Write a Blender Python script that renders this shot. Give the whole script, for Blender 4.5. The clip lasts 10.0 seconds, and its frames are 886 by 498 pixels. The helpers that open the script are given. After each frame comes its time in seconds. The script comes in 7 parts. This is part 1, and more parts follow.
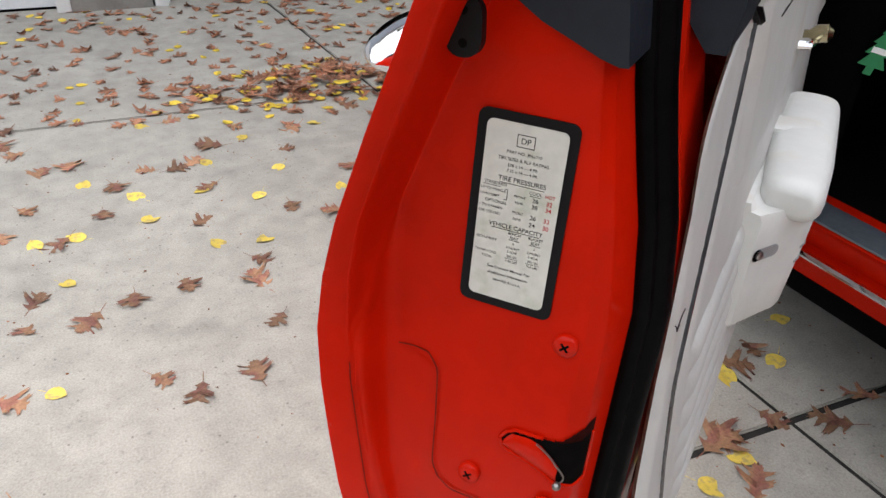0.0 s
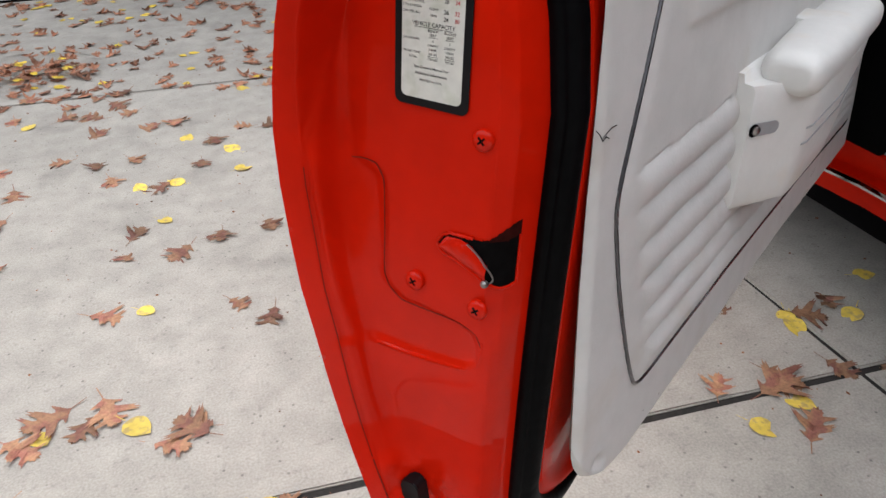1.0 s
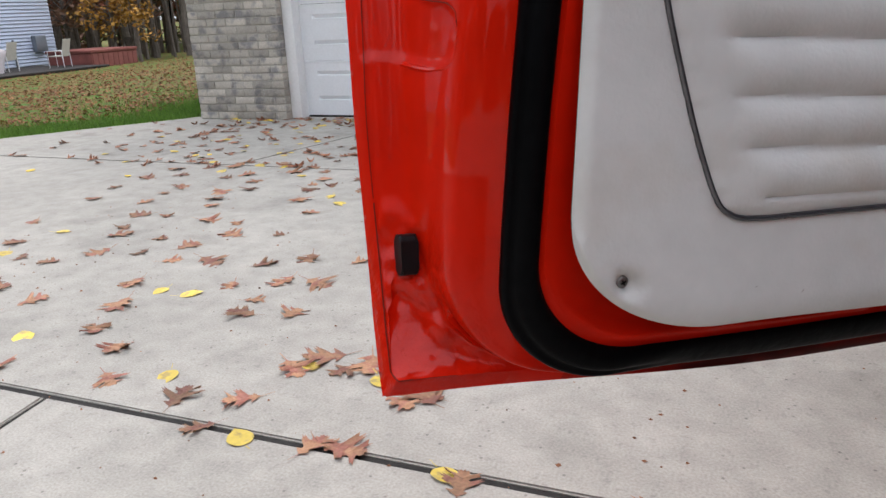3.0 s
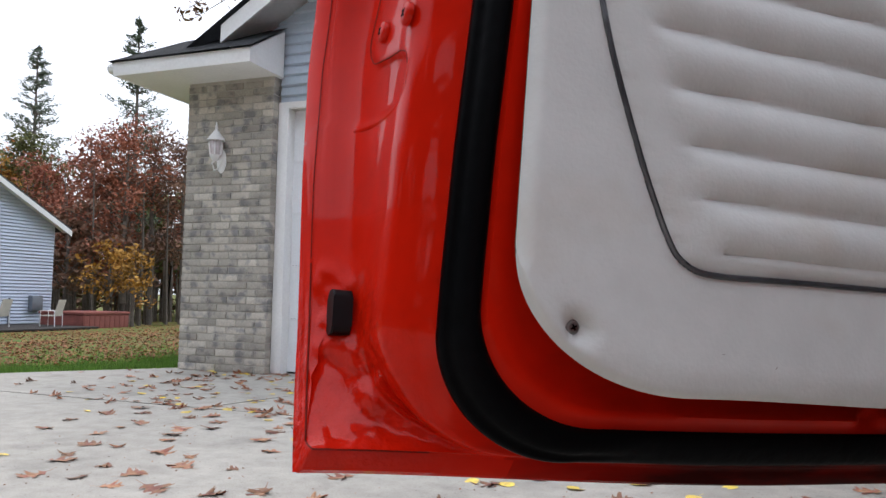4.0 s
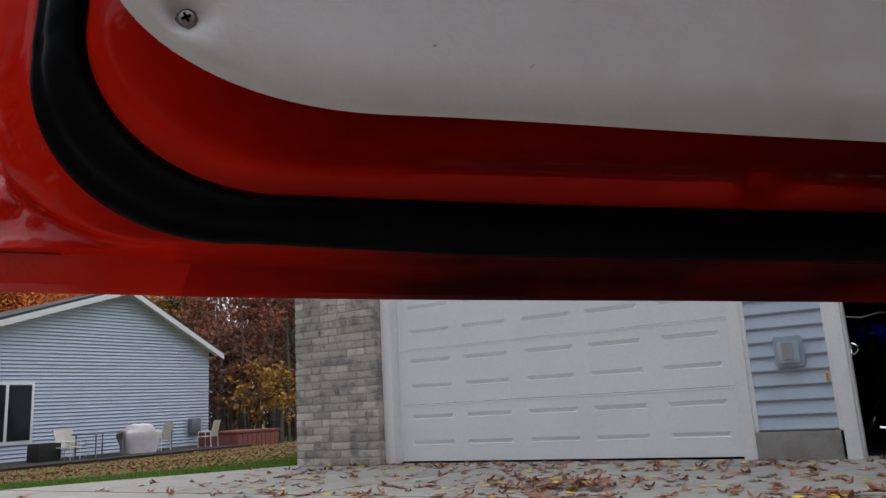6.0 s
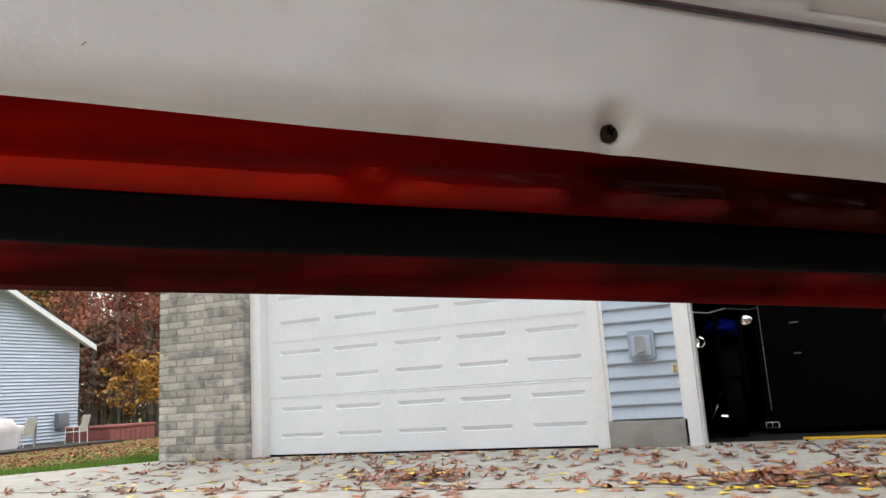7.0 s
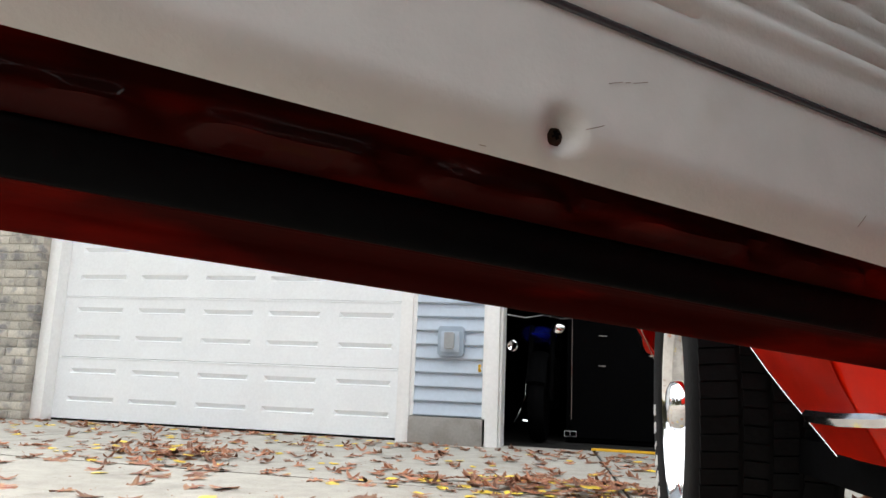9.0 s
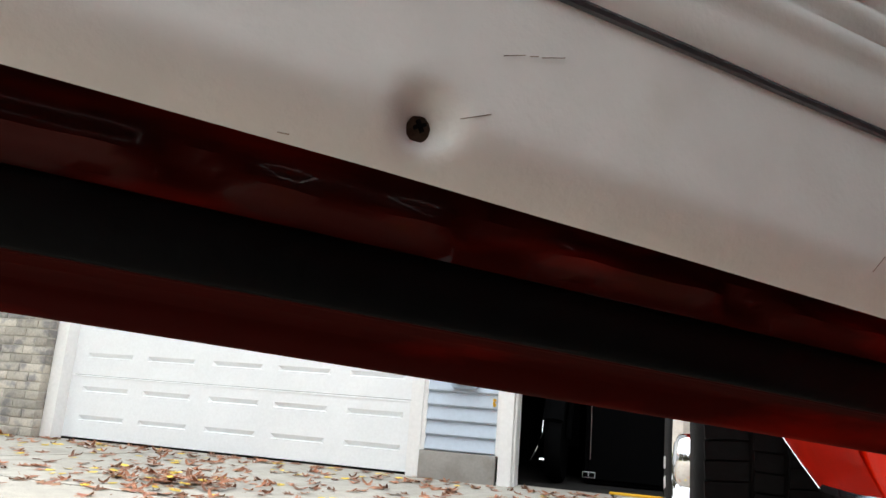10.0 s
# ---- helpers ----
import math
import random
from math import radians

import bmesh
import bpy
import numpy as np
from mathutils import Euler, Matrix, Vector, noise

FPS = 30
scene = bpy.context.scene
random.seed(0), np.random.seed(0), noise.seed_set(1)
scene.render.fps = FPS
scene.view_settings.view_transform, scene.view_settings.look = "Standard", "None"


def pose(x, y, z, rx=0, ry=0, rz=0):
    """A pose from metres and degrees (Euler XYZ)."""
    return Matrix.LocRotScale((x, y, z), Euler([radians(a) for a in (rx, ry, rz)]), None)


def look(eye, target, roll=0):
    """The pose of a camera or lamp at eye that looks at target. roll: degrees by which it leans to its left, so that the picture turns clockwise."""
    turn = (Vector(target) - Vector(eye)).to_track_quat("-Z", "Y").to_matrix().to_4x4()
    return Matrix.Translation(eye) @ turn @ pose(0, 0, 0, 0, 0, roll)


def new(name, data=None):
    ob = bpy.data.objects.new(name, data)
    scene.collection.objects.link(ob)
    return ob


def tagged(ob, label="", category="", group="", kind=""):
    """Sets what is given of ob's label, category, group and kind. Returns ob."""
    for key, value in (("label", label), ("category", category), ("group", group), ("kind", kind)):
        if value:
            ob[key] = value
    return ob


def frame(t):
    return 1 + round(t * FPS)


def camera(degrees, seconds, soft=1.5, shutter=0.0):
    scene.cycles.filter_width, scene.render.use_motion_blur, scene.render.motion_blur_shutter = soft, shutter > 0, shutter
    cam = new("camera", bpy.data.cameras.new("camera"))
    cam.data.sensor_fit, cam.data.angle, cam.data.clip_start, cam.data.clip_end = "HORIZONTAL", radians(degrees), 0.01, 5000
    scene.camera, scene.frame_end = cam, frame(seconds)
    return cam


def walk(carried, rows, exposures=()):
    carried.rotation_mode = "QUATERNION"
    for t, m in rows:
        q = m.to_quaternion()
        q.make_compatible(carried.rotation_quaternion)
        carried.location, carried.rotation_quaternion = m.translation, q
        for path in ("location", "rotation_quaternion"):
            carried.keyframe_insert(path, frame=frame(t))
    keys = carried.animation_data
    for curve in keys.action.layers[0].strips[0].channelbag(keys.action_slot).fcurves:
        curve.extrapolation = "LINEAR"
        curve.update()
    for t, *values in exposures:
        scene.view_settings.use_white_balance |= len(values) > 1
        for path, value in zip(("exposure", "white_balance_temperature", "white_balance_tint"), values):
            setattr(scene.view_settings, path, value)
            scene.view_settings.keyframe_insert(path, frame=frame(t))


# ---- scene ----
cam = camera(61.1, 10.0)

PATH = [
    (0, (0.258, -0.065, 1.423), (0.946, 1.47, 0.342), 2.4),
    (0.5, (0.316, -0.165, 1.37), (0.876, 1.406, 0.265), 0.6),
    (1, (0.354, -0.236, 1.324), (0.755, 1.386, 0.225), -1.6),
    (1.5, (0.455, -0.338, 1.262), (0.67, 1.373, 0.249), -1.9),
    (2, (0.55, -0.408, 1.227), (0.561, 1.379, 0.33), 1.6),
    (2.2, (0.589, -0.368, 1.205), (0.557, 1.409, 0.288), 2.6),
    (3.3, (0.748, -0.289, 0.738), (-0.106, 1.5, 0.469), -1.7),
    (3.5, (0.750, -0.259, 0.680), (-0.079, 1.561, 0.677), -0.3),
    (3.7, (0.757, -0.248, 0.679), (-0.075, 1.565, 0.827), -2.1),
    (3.8, (0.752, -0.259, 0.675), (-0.070, 1.551, 0.889), -2.2),
    (4, (0.750, -0.276, 0.679), (0.046, 1.591, 0.812), 1.1),
    (4.2, (0.752, -0.246, 0.674), (-0.066, 1.560, 0.942), 0.1),
    (4.3, (0.752, -0.233, 0.648), (-0.125, 1.538, 0.958), -1.6),
    (4.5, (0.769, -0.198, 0.591), (-0.26, 1.492, 0.881), -1.7),
    (4.7, (0.783, -0.148, 0.538), (-0.272, 1.535, 0.774), -0.3),
    (5, (0.803, -0.094, 0.47), (-0.319, 1.539, 0.743), -1.1),
    (5.3, (0.824, -0.043, 0.458), (-0.257, 1.586, 0.878), -2.8),
    (5.5, (0.85, -0.015, 0.46), (-0.203, 1.631, 0.887), -4.1),
    (5.7, (0.884, 0.009, 0.46), (-0.149, 1.669, 0.88), -3.9),
    (6.8, (1.041, 0.122, 0.458), (0.151, 1.875, 0.827), -2.4),
    (7, (1.075, 0.134, 0.452), (0.31, 1.945, 0.823), -3.6),
    (7.5, (1.159, 0.205, 0.438), (0.479, 2.053, 0.788), -1.4),
    (8, (1.23, 0.287, 0.441), (0.712, 2.19, 0.774), -0.9),
    (8.5, (1.317, 0.359, 0.425), (0.812, 2.269, 0.733), 1.1),
    (9, (1.392, 0.445, 0.435), (0.926, 2.361, 0.772), 2.3),
    (9.3, (1.421, 0.473, 0.444), (0.990, 2.390, 0.818), 2.5),
    (9.5, (1.425, 0.522, 0.456), (1.011, 2.443, 0.829), 3.3),
    (10, (1.445, 0.592, 0.467), (0.898, 2.472, 0.872), 4.5),
]
EXPO = [(0, 0.03, 6500, 10), (1.0, -0.04, 6450, 11), (2.0, -0.12, 6300, 12), (3.5, -0.17, 6200, 11), (4.5, -0.42, 6100, 11), (5.0, -0.8, 6150, 10), (5.5, -0.92, 6200, 10), (5.8, -0.92, 6200, 10), (6.7, 0.22, 6600, 8), (7.5, 0.36, 6700, 6), (9.0, 0.54, 6700, 6), (10, 0.74, 6700, 5)]
walk(cam, [(t, look(eye, target, roll)) for t, eye, target, roll in PATH], EXPO)

# ---------------------------------------------------------------- world and sun (overcast)
world = bpy.data.worlds.new("overcast_sky")
scene.world = world
world.use_nodes = True
wn, wl = world.node_tree.nodes, world.node_tree.links
sky = wn.new("ShaderNodeTexSky")
sky.sky_type, sky.sun_disc = "NISHITA", False
sky.sun_elevation, sky.sun_rotation = radians(60), radians(-20)
sky.air_density, sky.dust_density, sky.ozone_density = 1.0, 8.0, 1.0
# an even cloud deck, brighter overhead, over a trace of the clear sky
sky_dir = wn.new("ShaderNodeTexCoord")
sky_sep = wn.new("ShaderNodeSeparateXYZ")
wl.new(sky_dir.outputs["Generated"], sky_sep.inputs[0])
deck_level = wn.new("ShaderNodeMapRange")
deck_level.inputs[1].default_value, deck_level.inputs[2].default_value = 0.0, 1.0
deck_level.inputs[3].default_value, deck_level.inputs[4].default_value = 1.1, 2.1
wl.new(sky_sep.outputs[2], deck_level.inputs[0])
deck = wn.new("ShaderNodeVectorMath")
deck.operation = "SCALE"
deck.inputs[0].default_value = (0.97, 1.0, 1.05)
wl.new(deck_level.outputs[0], deck.inputs["Scale"])
cloud = wn.new("ShaderNodeMix")
cloud.data_type = "RGBA"
cloud.inputs["Factor"].default_value = 0.93
wl.new(sky.outputs[0], cloud.inputs["A"])
wl.new(deck.outputs[0], cloud.inputs["B"])
wl.new(cloud.outputs["Result"], wn["Background"].inputs[0])
wn["Background"].inputs[1].default_value = 1.0
sun_data = bpy.data.lights.new("sun", "SUN")
sun_data.energy, sun_data.angle, sun_data.color = 0.5, radians(40), (1.0, 0.97, 0.93)
sun = new("sun", sun_data)
sun.matrix_basis = look((0, 0, 0), (-0.17, -0.47, -0.87))

# ---------------------------------------------------------------- materials


def mat(name, color, rough=0.6, metal=0.0, vary=0.12, scale=6.0, fine=60.0, bump=0.1, bump_scale=None,
        coat=0.0, second=None, second_amount=0.5, island=0.0, random_obj=0.0, spec=0.5, stretch=None, place=False):
    m = bpy.data.materials.new(name)
    m.use_nodes = True
    n, l = m.node_tree.nodes, m.node_tree.links
    b = n["Principled BSDF"]
    b.inputs["Roughness"].default_value = rough
    b.inputs["Metallic"].default_value = metal
    b.inputs["Coat Weight"].default_value = coat
    b.inputs["Coat Roughness"].default_value = 0.04
    b.inputs["Specular IOR Level"].default_value = spec
    tc = n.new("ShaderNodeTexCoord")
    mp = n.new("ShaderNodeMapping")
    if stretch:
        mp.inputs["Scale"].default_value = stretch
    l.new(n.new("ShaderNodeNewGeometry").outputs["Position"] if place else tc.outputs["Object"], mp.inputs[0])
    n1, n2 = n.new("ShaderNodeTexNoise"), n.new("ShaderNodeTexNoise")
    for k, s, d in ((n1, scale, 4), (n2, fine, 3)):
        k.inputs["Scale"].default_value = s
        k.inputs["Detail"].default_value = d
        l.new(mp.outputs[0], k.inputs["Vector"])
    add = n.new("ShaderNodeMath")
    add.operation = "ADD"
    l.new(n1.outputs[0], add.inputs[0])
    l.new(n2.outputs[0], add.inputs[1])
    rng = n.new("ShaderNodeMapRange")
    rng.inputs[1].default_value, rng.inputs[2].default_value = 0.7, 1.3
    rng.inputs[3].default_value, rng.inputs[4].default_value = 1 - vary, 1 + vary
    l.new(add.outputs[0], rng.inputs[0])
    value = rng.outputs[0]
    if island or random_obj:
        src = n.new("ShaderNodeNewGeometry").outputs["Random Per Island"] if island else n.new("ShaderNodeObjectInfo").outputs["Random"]
        r2 = n.new("ShaderNodeMapRange")
        a = island or random_obj
        r2.inputs[3].default_value, r2.inputs[4].default_value = 1 - a, 1 + a
        l.new(src, r2.inputs[0])
        mu = n.new("ShaderNodeMath")
        mu.operation = "MULTIPLY"
        l.new(value, mu.inputs[0])
        l.new(r2.outputs[0], mu.inputs[1])
        value = mu.outputs[0]
    base = None
    if second:
        mix = n.new("ShaderNodeMix")
        mix.data_type = "RGBA"
        mix.inputs["A"].default_value, mix.inputs["B"].default_value = (*color, 1), (*second, 1)
        r3 = n.new("ShaderNodeMapRange")
        lo = 0.62 - 0.3 * second_amount
        r3.inputs[1].default_value, r3.inputs[2].default_value = lo, lo + 0.12
        n3 = n.new("ShaderNodeTexNoise")
        n3.inputs["Scale"].default_value, n3.inputs["Detail"].default_value = scale * 1.7, 6
        l.new(mp.outputs[0], n3.inputs["Vector"])
        l.new(n3.outputs[0], r3.inputs[0])
        l.new(r3.outputs[0], mix.inputs["Factor"])
        base = mix.outputs["Result"]
    sc = n.new("ShaderNodeVectorMath")
    sc.operation = "SCALE"
    if base:
        l.new(base, sc.inputs[0])
    else:
        sc.inputs[0].default_value = color
    l.new(value, sc.inputs["Scale"])
    l.new(sc.outputs[0], b.inputs["Base Color"])
    if bump:
        bp = n.new("ShaderNodeBump")
        bp.inputs["Strength"].default_value = bump
        bp.inputs["Distance"].default_value = 0.004
        n4 = n2
        if bump_scale:
            n4 = n.new("ShaderNodeTexNoise")
            n4.inputs["Scale"].default_value, n4.inputs["Detail"].default_value = bump_scale, 4
            l.new(mp.outputs[0], n4.inputs["Vector"])
        l.new(n4.outputs[0], bp.inputs["Height"])
        l.new(bp.outputs[0], b.inputs["Normal"])
    return m


def plain_glass(name, color=(0.02, 0.025, 0.03)):
    m = mat(name, color, 0.05, 0, 0.05, 2, 5, 0, spec=0.2)
    return m


M_RED = mat("red_car_paint", (0.54, 0.0095, 0.0010), 0.40, 0, 0.10, 3, 25, 0.04, 9, coat=0.10, spec=0.03)
M_RED_ROUGH_CORNER = mat("mended_red_paint", (0.54, 0.0095, 0.001), 0.40, 0, 0.10, 3, 25, 0.8, 34, coat=0.45, spec=0.03)
M_RED_ROUGH = mat("thick_red_paint", (0.54, 0.0095, 0.001), 0.38, 0, 0.12, 8, 40, 0.8, 50, coat=0.30, spec=0.05)


def shaded_red(name, coat, start, end):
    """Glossy red enamel, shade painted in towards the hinge end, with brown grime patches."""
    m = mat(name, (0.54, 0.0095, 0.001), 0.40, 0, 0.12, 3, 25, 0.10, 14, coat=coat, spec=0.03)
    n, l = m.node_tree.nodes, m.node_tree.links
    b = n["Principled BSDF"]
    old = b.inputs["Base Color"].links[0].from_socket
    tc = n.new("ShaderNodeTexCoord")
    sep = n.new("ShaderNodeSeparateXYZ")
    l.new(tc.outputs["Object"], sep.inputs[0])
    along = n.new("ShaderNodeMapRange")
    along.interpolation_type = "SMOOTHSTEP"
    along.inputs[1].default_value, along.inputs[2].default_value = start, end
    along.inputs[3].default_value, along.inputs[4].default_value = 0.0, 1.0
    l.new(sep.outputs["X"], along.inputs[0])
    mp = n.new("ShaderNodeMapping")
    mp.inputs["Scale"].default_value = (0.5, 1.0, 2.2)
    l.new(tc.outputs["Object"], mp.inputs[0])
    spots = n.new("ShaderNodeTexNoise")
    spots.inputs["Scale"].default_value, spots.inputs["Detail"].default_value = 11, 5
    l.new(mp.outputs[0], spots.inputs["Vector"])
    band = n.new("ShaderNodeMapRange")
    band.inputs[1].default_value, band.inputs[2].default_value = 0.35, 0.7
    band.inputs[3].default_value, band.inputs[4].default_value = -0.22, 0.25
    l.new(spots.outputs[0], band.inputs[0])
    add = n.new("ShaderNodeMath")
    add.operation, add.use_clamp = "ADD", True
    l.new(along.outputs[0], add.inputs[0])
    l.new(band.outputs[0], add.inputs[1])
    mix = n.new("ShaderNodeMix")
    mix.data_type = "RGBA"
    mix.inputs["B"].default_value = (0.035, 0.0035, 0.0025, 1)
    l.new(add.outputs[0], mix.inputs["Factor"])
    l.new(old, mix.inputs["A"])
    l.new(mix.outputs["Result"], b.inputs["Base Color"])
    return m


M_RED_UNDERSIDE = shaded_red("red_with_painted_shade", 0.0, 0.56, 0.86)
M_RED_STRIP = shaded_red("mottled_red_with_shade", 0.08, 0.46, 1.52)


def repaired_red(m, centre=(0.535, -0.062, 0.60)):
    """Thicker, glossier and more wrinkled round the mended lower corner."""
    n, l = m.node_tree.nodes, m.node_tree.links
    b = n["Principled BSDF"]
    tc = n.new("ShaderNodeTexCoord")
    d = n.new("ShaderNodeVectorMath")
    d.operation = "DISTANCE"
    l.new(tc.outputs["Object"], d.inputs[0])
    d.inputs[1].default_value = centre
    for inner, outer, target in ((0.5, 0.08, b.inputs["Coat Weight"]), (1.0, 0.05, n["Bump"].inputs["Strength"])):
        r = n.new("ShaderNodeMapRange")
        r.interpolation_type = "SMOOTHSTEP"
        r.inputs[1].default_value, r.inputs[2].default_value = 0.045, 0.125
        r.inputs[3].default_value, r.inputs[4].default_value = inner, outer
        l.new(d.outputs["Value"], r.inputs[0])
        l.new(r.outputs[0], target)
    n["Bump"].inputs["Distance"].default_value = 0.012


repaired_red(M_RED_ROUGH_CORNER)


def coat_by_height(m, dull, bright, z0, z1):
    """Lacquer with reflection weakened by height: bright near the sill, dull higher up."""
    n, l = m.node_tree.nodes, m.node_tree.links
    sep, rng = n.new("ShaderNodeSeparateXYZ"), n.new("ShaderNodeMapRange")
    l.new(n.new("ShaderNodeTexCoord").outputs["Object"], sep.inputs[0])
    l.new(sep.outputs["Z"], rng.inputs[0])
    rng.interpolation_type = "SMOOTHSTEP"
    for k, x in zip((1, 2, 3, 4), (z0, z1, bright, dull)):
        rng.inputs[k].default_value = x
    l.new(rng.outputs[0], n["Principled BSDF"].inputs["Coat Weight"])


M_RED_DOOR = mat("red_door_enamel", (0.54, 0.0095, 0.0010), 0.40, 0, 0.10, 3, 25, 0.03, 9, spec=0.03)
coat_by_height(M_RED_DOOR, 0.08, 0.38, 0.84, 1.02)
M_GREASE = mat("dark_grease", (0.03, 0.004, 0.003), 0.8, 0, 0.4, 40, 120, 0.3, spec=0.05)
M_STAIN = mat("red_brown_grime", (0.16, 0.012, 0.006), 0.6, 0, 0.3, 30, 90, 0.1, spec=0.1)
M_RUBBER = mat("black_rubber_seal", (0.0022, 0.0022, 0.0026), 0.42, 0, 0.3, 10, 80, 0.2, spec=0.045)
M_RUST = mat("rusty_screw_well", (0.035, 0.022, 0.015), 0.85, 0, 0.5, 60, 200, 0.6, spec=0.1)
M_RUBBER_HARD = mat("black_rubber_stop", (0.004, 0.004, 0.005), 0.5, 0, 0.2, 10, 80, 0.1, spec=0.2)
M_VINYL = mat("white_vinyl", (0.57, 0.56, 0.54), 0.46, 0, 0.06, 5, 30, 0.12, 260, second=(0.53, 0.505, 0.47), second_amount=0.2, spec=0.3)
M_ARM = mat("white_plastic", (0.70, 0.695, 0.67), 0.42, 0, 0.04, 6, 40, 0.12, 150, second=(0.70, 0.66, 0.60), second_amount=0.2)
M_PIPING = mat("dark_glossy_piping", (0.075, 0.072, 0.078), 0.2, 0.45, 0.3, 20, 90, 0.1, coat=0.5)
M_CHROME = mat("chrome", (0.86, 0.86, 0.87), 0.07, 1.0, 0.04, 4, 30, 0.0)
M_BRASS = mat("tarnished_brass", (0.42, 0.36, 0.22), 0.25, 1.0, 0.2, 20, 80, 0.1)
M_RIM = mat("worn_bright_rim", (0.62, 0.62, 0.62), 0.16, 1.0, 0.12, 12, 60, 0.15)
M_BOARD = mat("raw_hardboard_edge", (0.20, 0.155, 0.12), 0.9, 0, 0.45, 60, 160, 0.4, spec=0.1)
M_DISC = mat("worn_chrome_wheel_disc", (0.58, 0.58, 0.59), 0.14, 1.0, 0.2, 12, 60, 0.2)
M_STEEL = mat("worn_steel", (0.30, 0.29, 0.28), 0.4, 1.0, 0.3, 30, 90, 0.3)
# near black, laid on surfaces for the shade inside holes and slots
M_HOLE = mat("dark_recess", (0.003, 0.0025, 0.0025), 0.8, 0, 0.4, 30, 90, 0.2, spec=0.04)
M_NAVY = mat("dark_blue_grey_vinyl", (0.015, 0.019, 0.028), 0.5, 0, 0.15, 8, 60, 0.2, spec=0.25)
M_DECAL_BLACK = mat("decal_black", (0.008, 0.007, 0.008), 0.4, 0, 0.1, 20, 90, 0.0, spec=0.12)
M_DECAL_SILVER = mat("decal_silver", (0.66, 0.65, 0.60), 0.42, 0.2, 0.08, 25, 90, 0.05, second=(0.56, 0.57, 0.49), second_amount=0.2)
M_INK = mat("black_ink", (0.02, 0.02, 0.02), 0.5, 0, 0.1, 20, 90, 0)
M_INK_RED = mat("red_ink", (0.55, 0.02, 0.03), 0.5, 0, 0.1, 20, 90, 0)


def broom_concrete(name):
    """Pale slab concrete: cloudy, speckled with sand, pitted, with faint damp stains."""
    m = bpy.data.materials.new(name)
    m.use_nodes = True
    n, l = m.node_tree.nodes, m.node_tree.links
    b = n["Principled BSDF"]
    b.inputs["Roughness"].default_value, b.inputs["Specular IOR Level"].default_value = 0.9, 0.25
    at = n.new("ShaderNodeTexCoord").outputs["Object"]

    def layer(scale, detail, lo, hi, a, c):
        t = n.new("ShaderNodeTexNoise")
        t.inputs["Scale"].default_value, t.inputs["Detail"].default_value = scale, detail
        l.new(at, t.inputs["Vector"])
        r = n.new("ShaderNodeMapRange")
        r.inputs[1].default_value, r.inputs[2].default_value = lo, hi
        r.inputs[3].default_value, r.inputs[4].default_value = a, c
        l.new(t.outputs[0], r.inputs[0])
        return r.outputs[0], t

    pits = n.new("ShaderNodeTexVoronoi")
    pits.inputs["Scale"].default_value, pits.inputs["Randomness"].default_value = 24, 1.0
    l.new(at, pits.inputs["Vector"])
    pit = n.new("ShaderNodeMapRange")
    pit.inputs[1].default_value, pit.inputs[2].default_value = 0.05, 0.11
    pit.inputs[3].default_value, pit.inputs[4].default_value = 0.55, 1.0
    l.new(pits.outputs["Distance"], pit.inputs[0])
    grain, grain_tex = layer(170, 3, 0.3, 0.7, 0.86, 1.14)
    value = pit.outputs[0]
    for other in (grain, layer(1.1, 5, 0.3, 0.7, 0.88, 1.12)[0], layer(11, 6, 0.3, 0.7, 0.88, 1.10)[0], layer(3.1, 9, 0.56, 0.70, 1.0, 0.80)[0], layer(46, 4, 0.58, 0.72, 1.0, 0.82)[0]):
        mu = n.new("ShaderNodeMath")
        mu.operation = "MULTIPLY"
        l.new(value, mu.inputs[0])
        l.new(other, mu.inputs[1])
        value = mu.outputs[0]
    sc = n.new("ShaderNodeVectorMath")
    sc.operation = "SCALE"
    sc.inputs[0].default_value = (0.385, 0.365, 0.325)
    l.new(value, sc.inputs["Scale"])
    l.new(sc.outputs[0], b.inputs["Base Color"])
    bp = n.new("ShaderNodeBump")
    bp.inputs["Strength"].default_value, bp.inputs["Distance"].default_value = 0.35, 0.002
    l.new(grain_tex.outputs[0], bp.inputs["Height"])
    l.new(bp.outputs[0], b.inputs["Normal"])
    return m


M_CONCRETE = broom_concrete("concrete")
M_CONCRETE_DARK = mat("concrete_footing", (0.30, 0.285, 0.265), 0.9, 0, 0.10, 3, 60, 0.12, 90, second=(0.25, 0.235, 0.215), second_amount=0.4)
M_JOINT = mat("joint_filler", (0.022, 0.02, 0.018), 0.95, 0, 0.4, 9, 80, 0.4)
M_OAK = mat("brown_oak_leaf", (0.29, 0.125, 0.068), 0.7, 0, 0.25, 25, 120, 0.3, second=(0.36, 0.17, 0.10), second_amount=0.5, island=0.55)
M_OAK_OBJ = mat("russet_leaf", (0.31, 0.165, 0.09), 0.7, 0, 0.3, 14, 120, 0.3, second=(0.25, 0.10, 0.07), second_amount=0.5, random_obj=0.45, place=True)
M_YELLOW_LEAF = mat("yellow_leaf", (0.72, 0.54, 0.09), 0.65, 0, 0.14, 25, 60, 0.2, second=(0.48, 0.36, 0.12), second_amount=0.35, random_obj=0.22, place=True)
M_YELLOW_STUFF = mat("yellow_leaves", (0.70, 0.50, 0.05), 0.65, 0, 0.2, 25, 120, 0.2, island=0.3)
M_BRICK = mat("grey_beige_brick", (0.47, 0.435, 0.38), 0.9, 0, 0.18, 5, 70, 0.5, 60, second=(0.25, 0.24, 0.235), second_amount=0.40, random_obj=0.30, place=True)
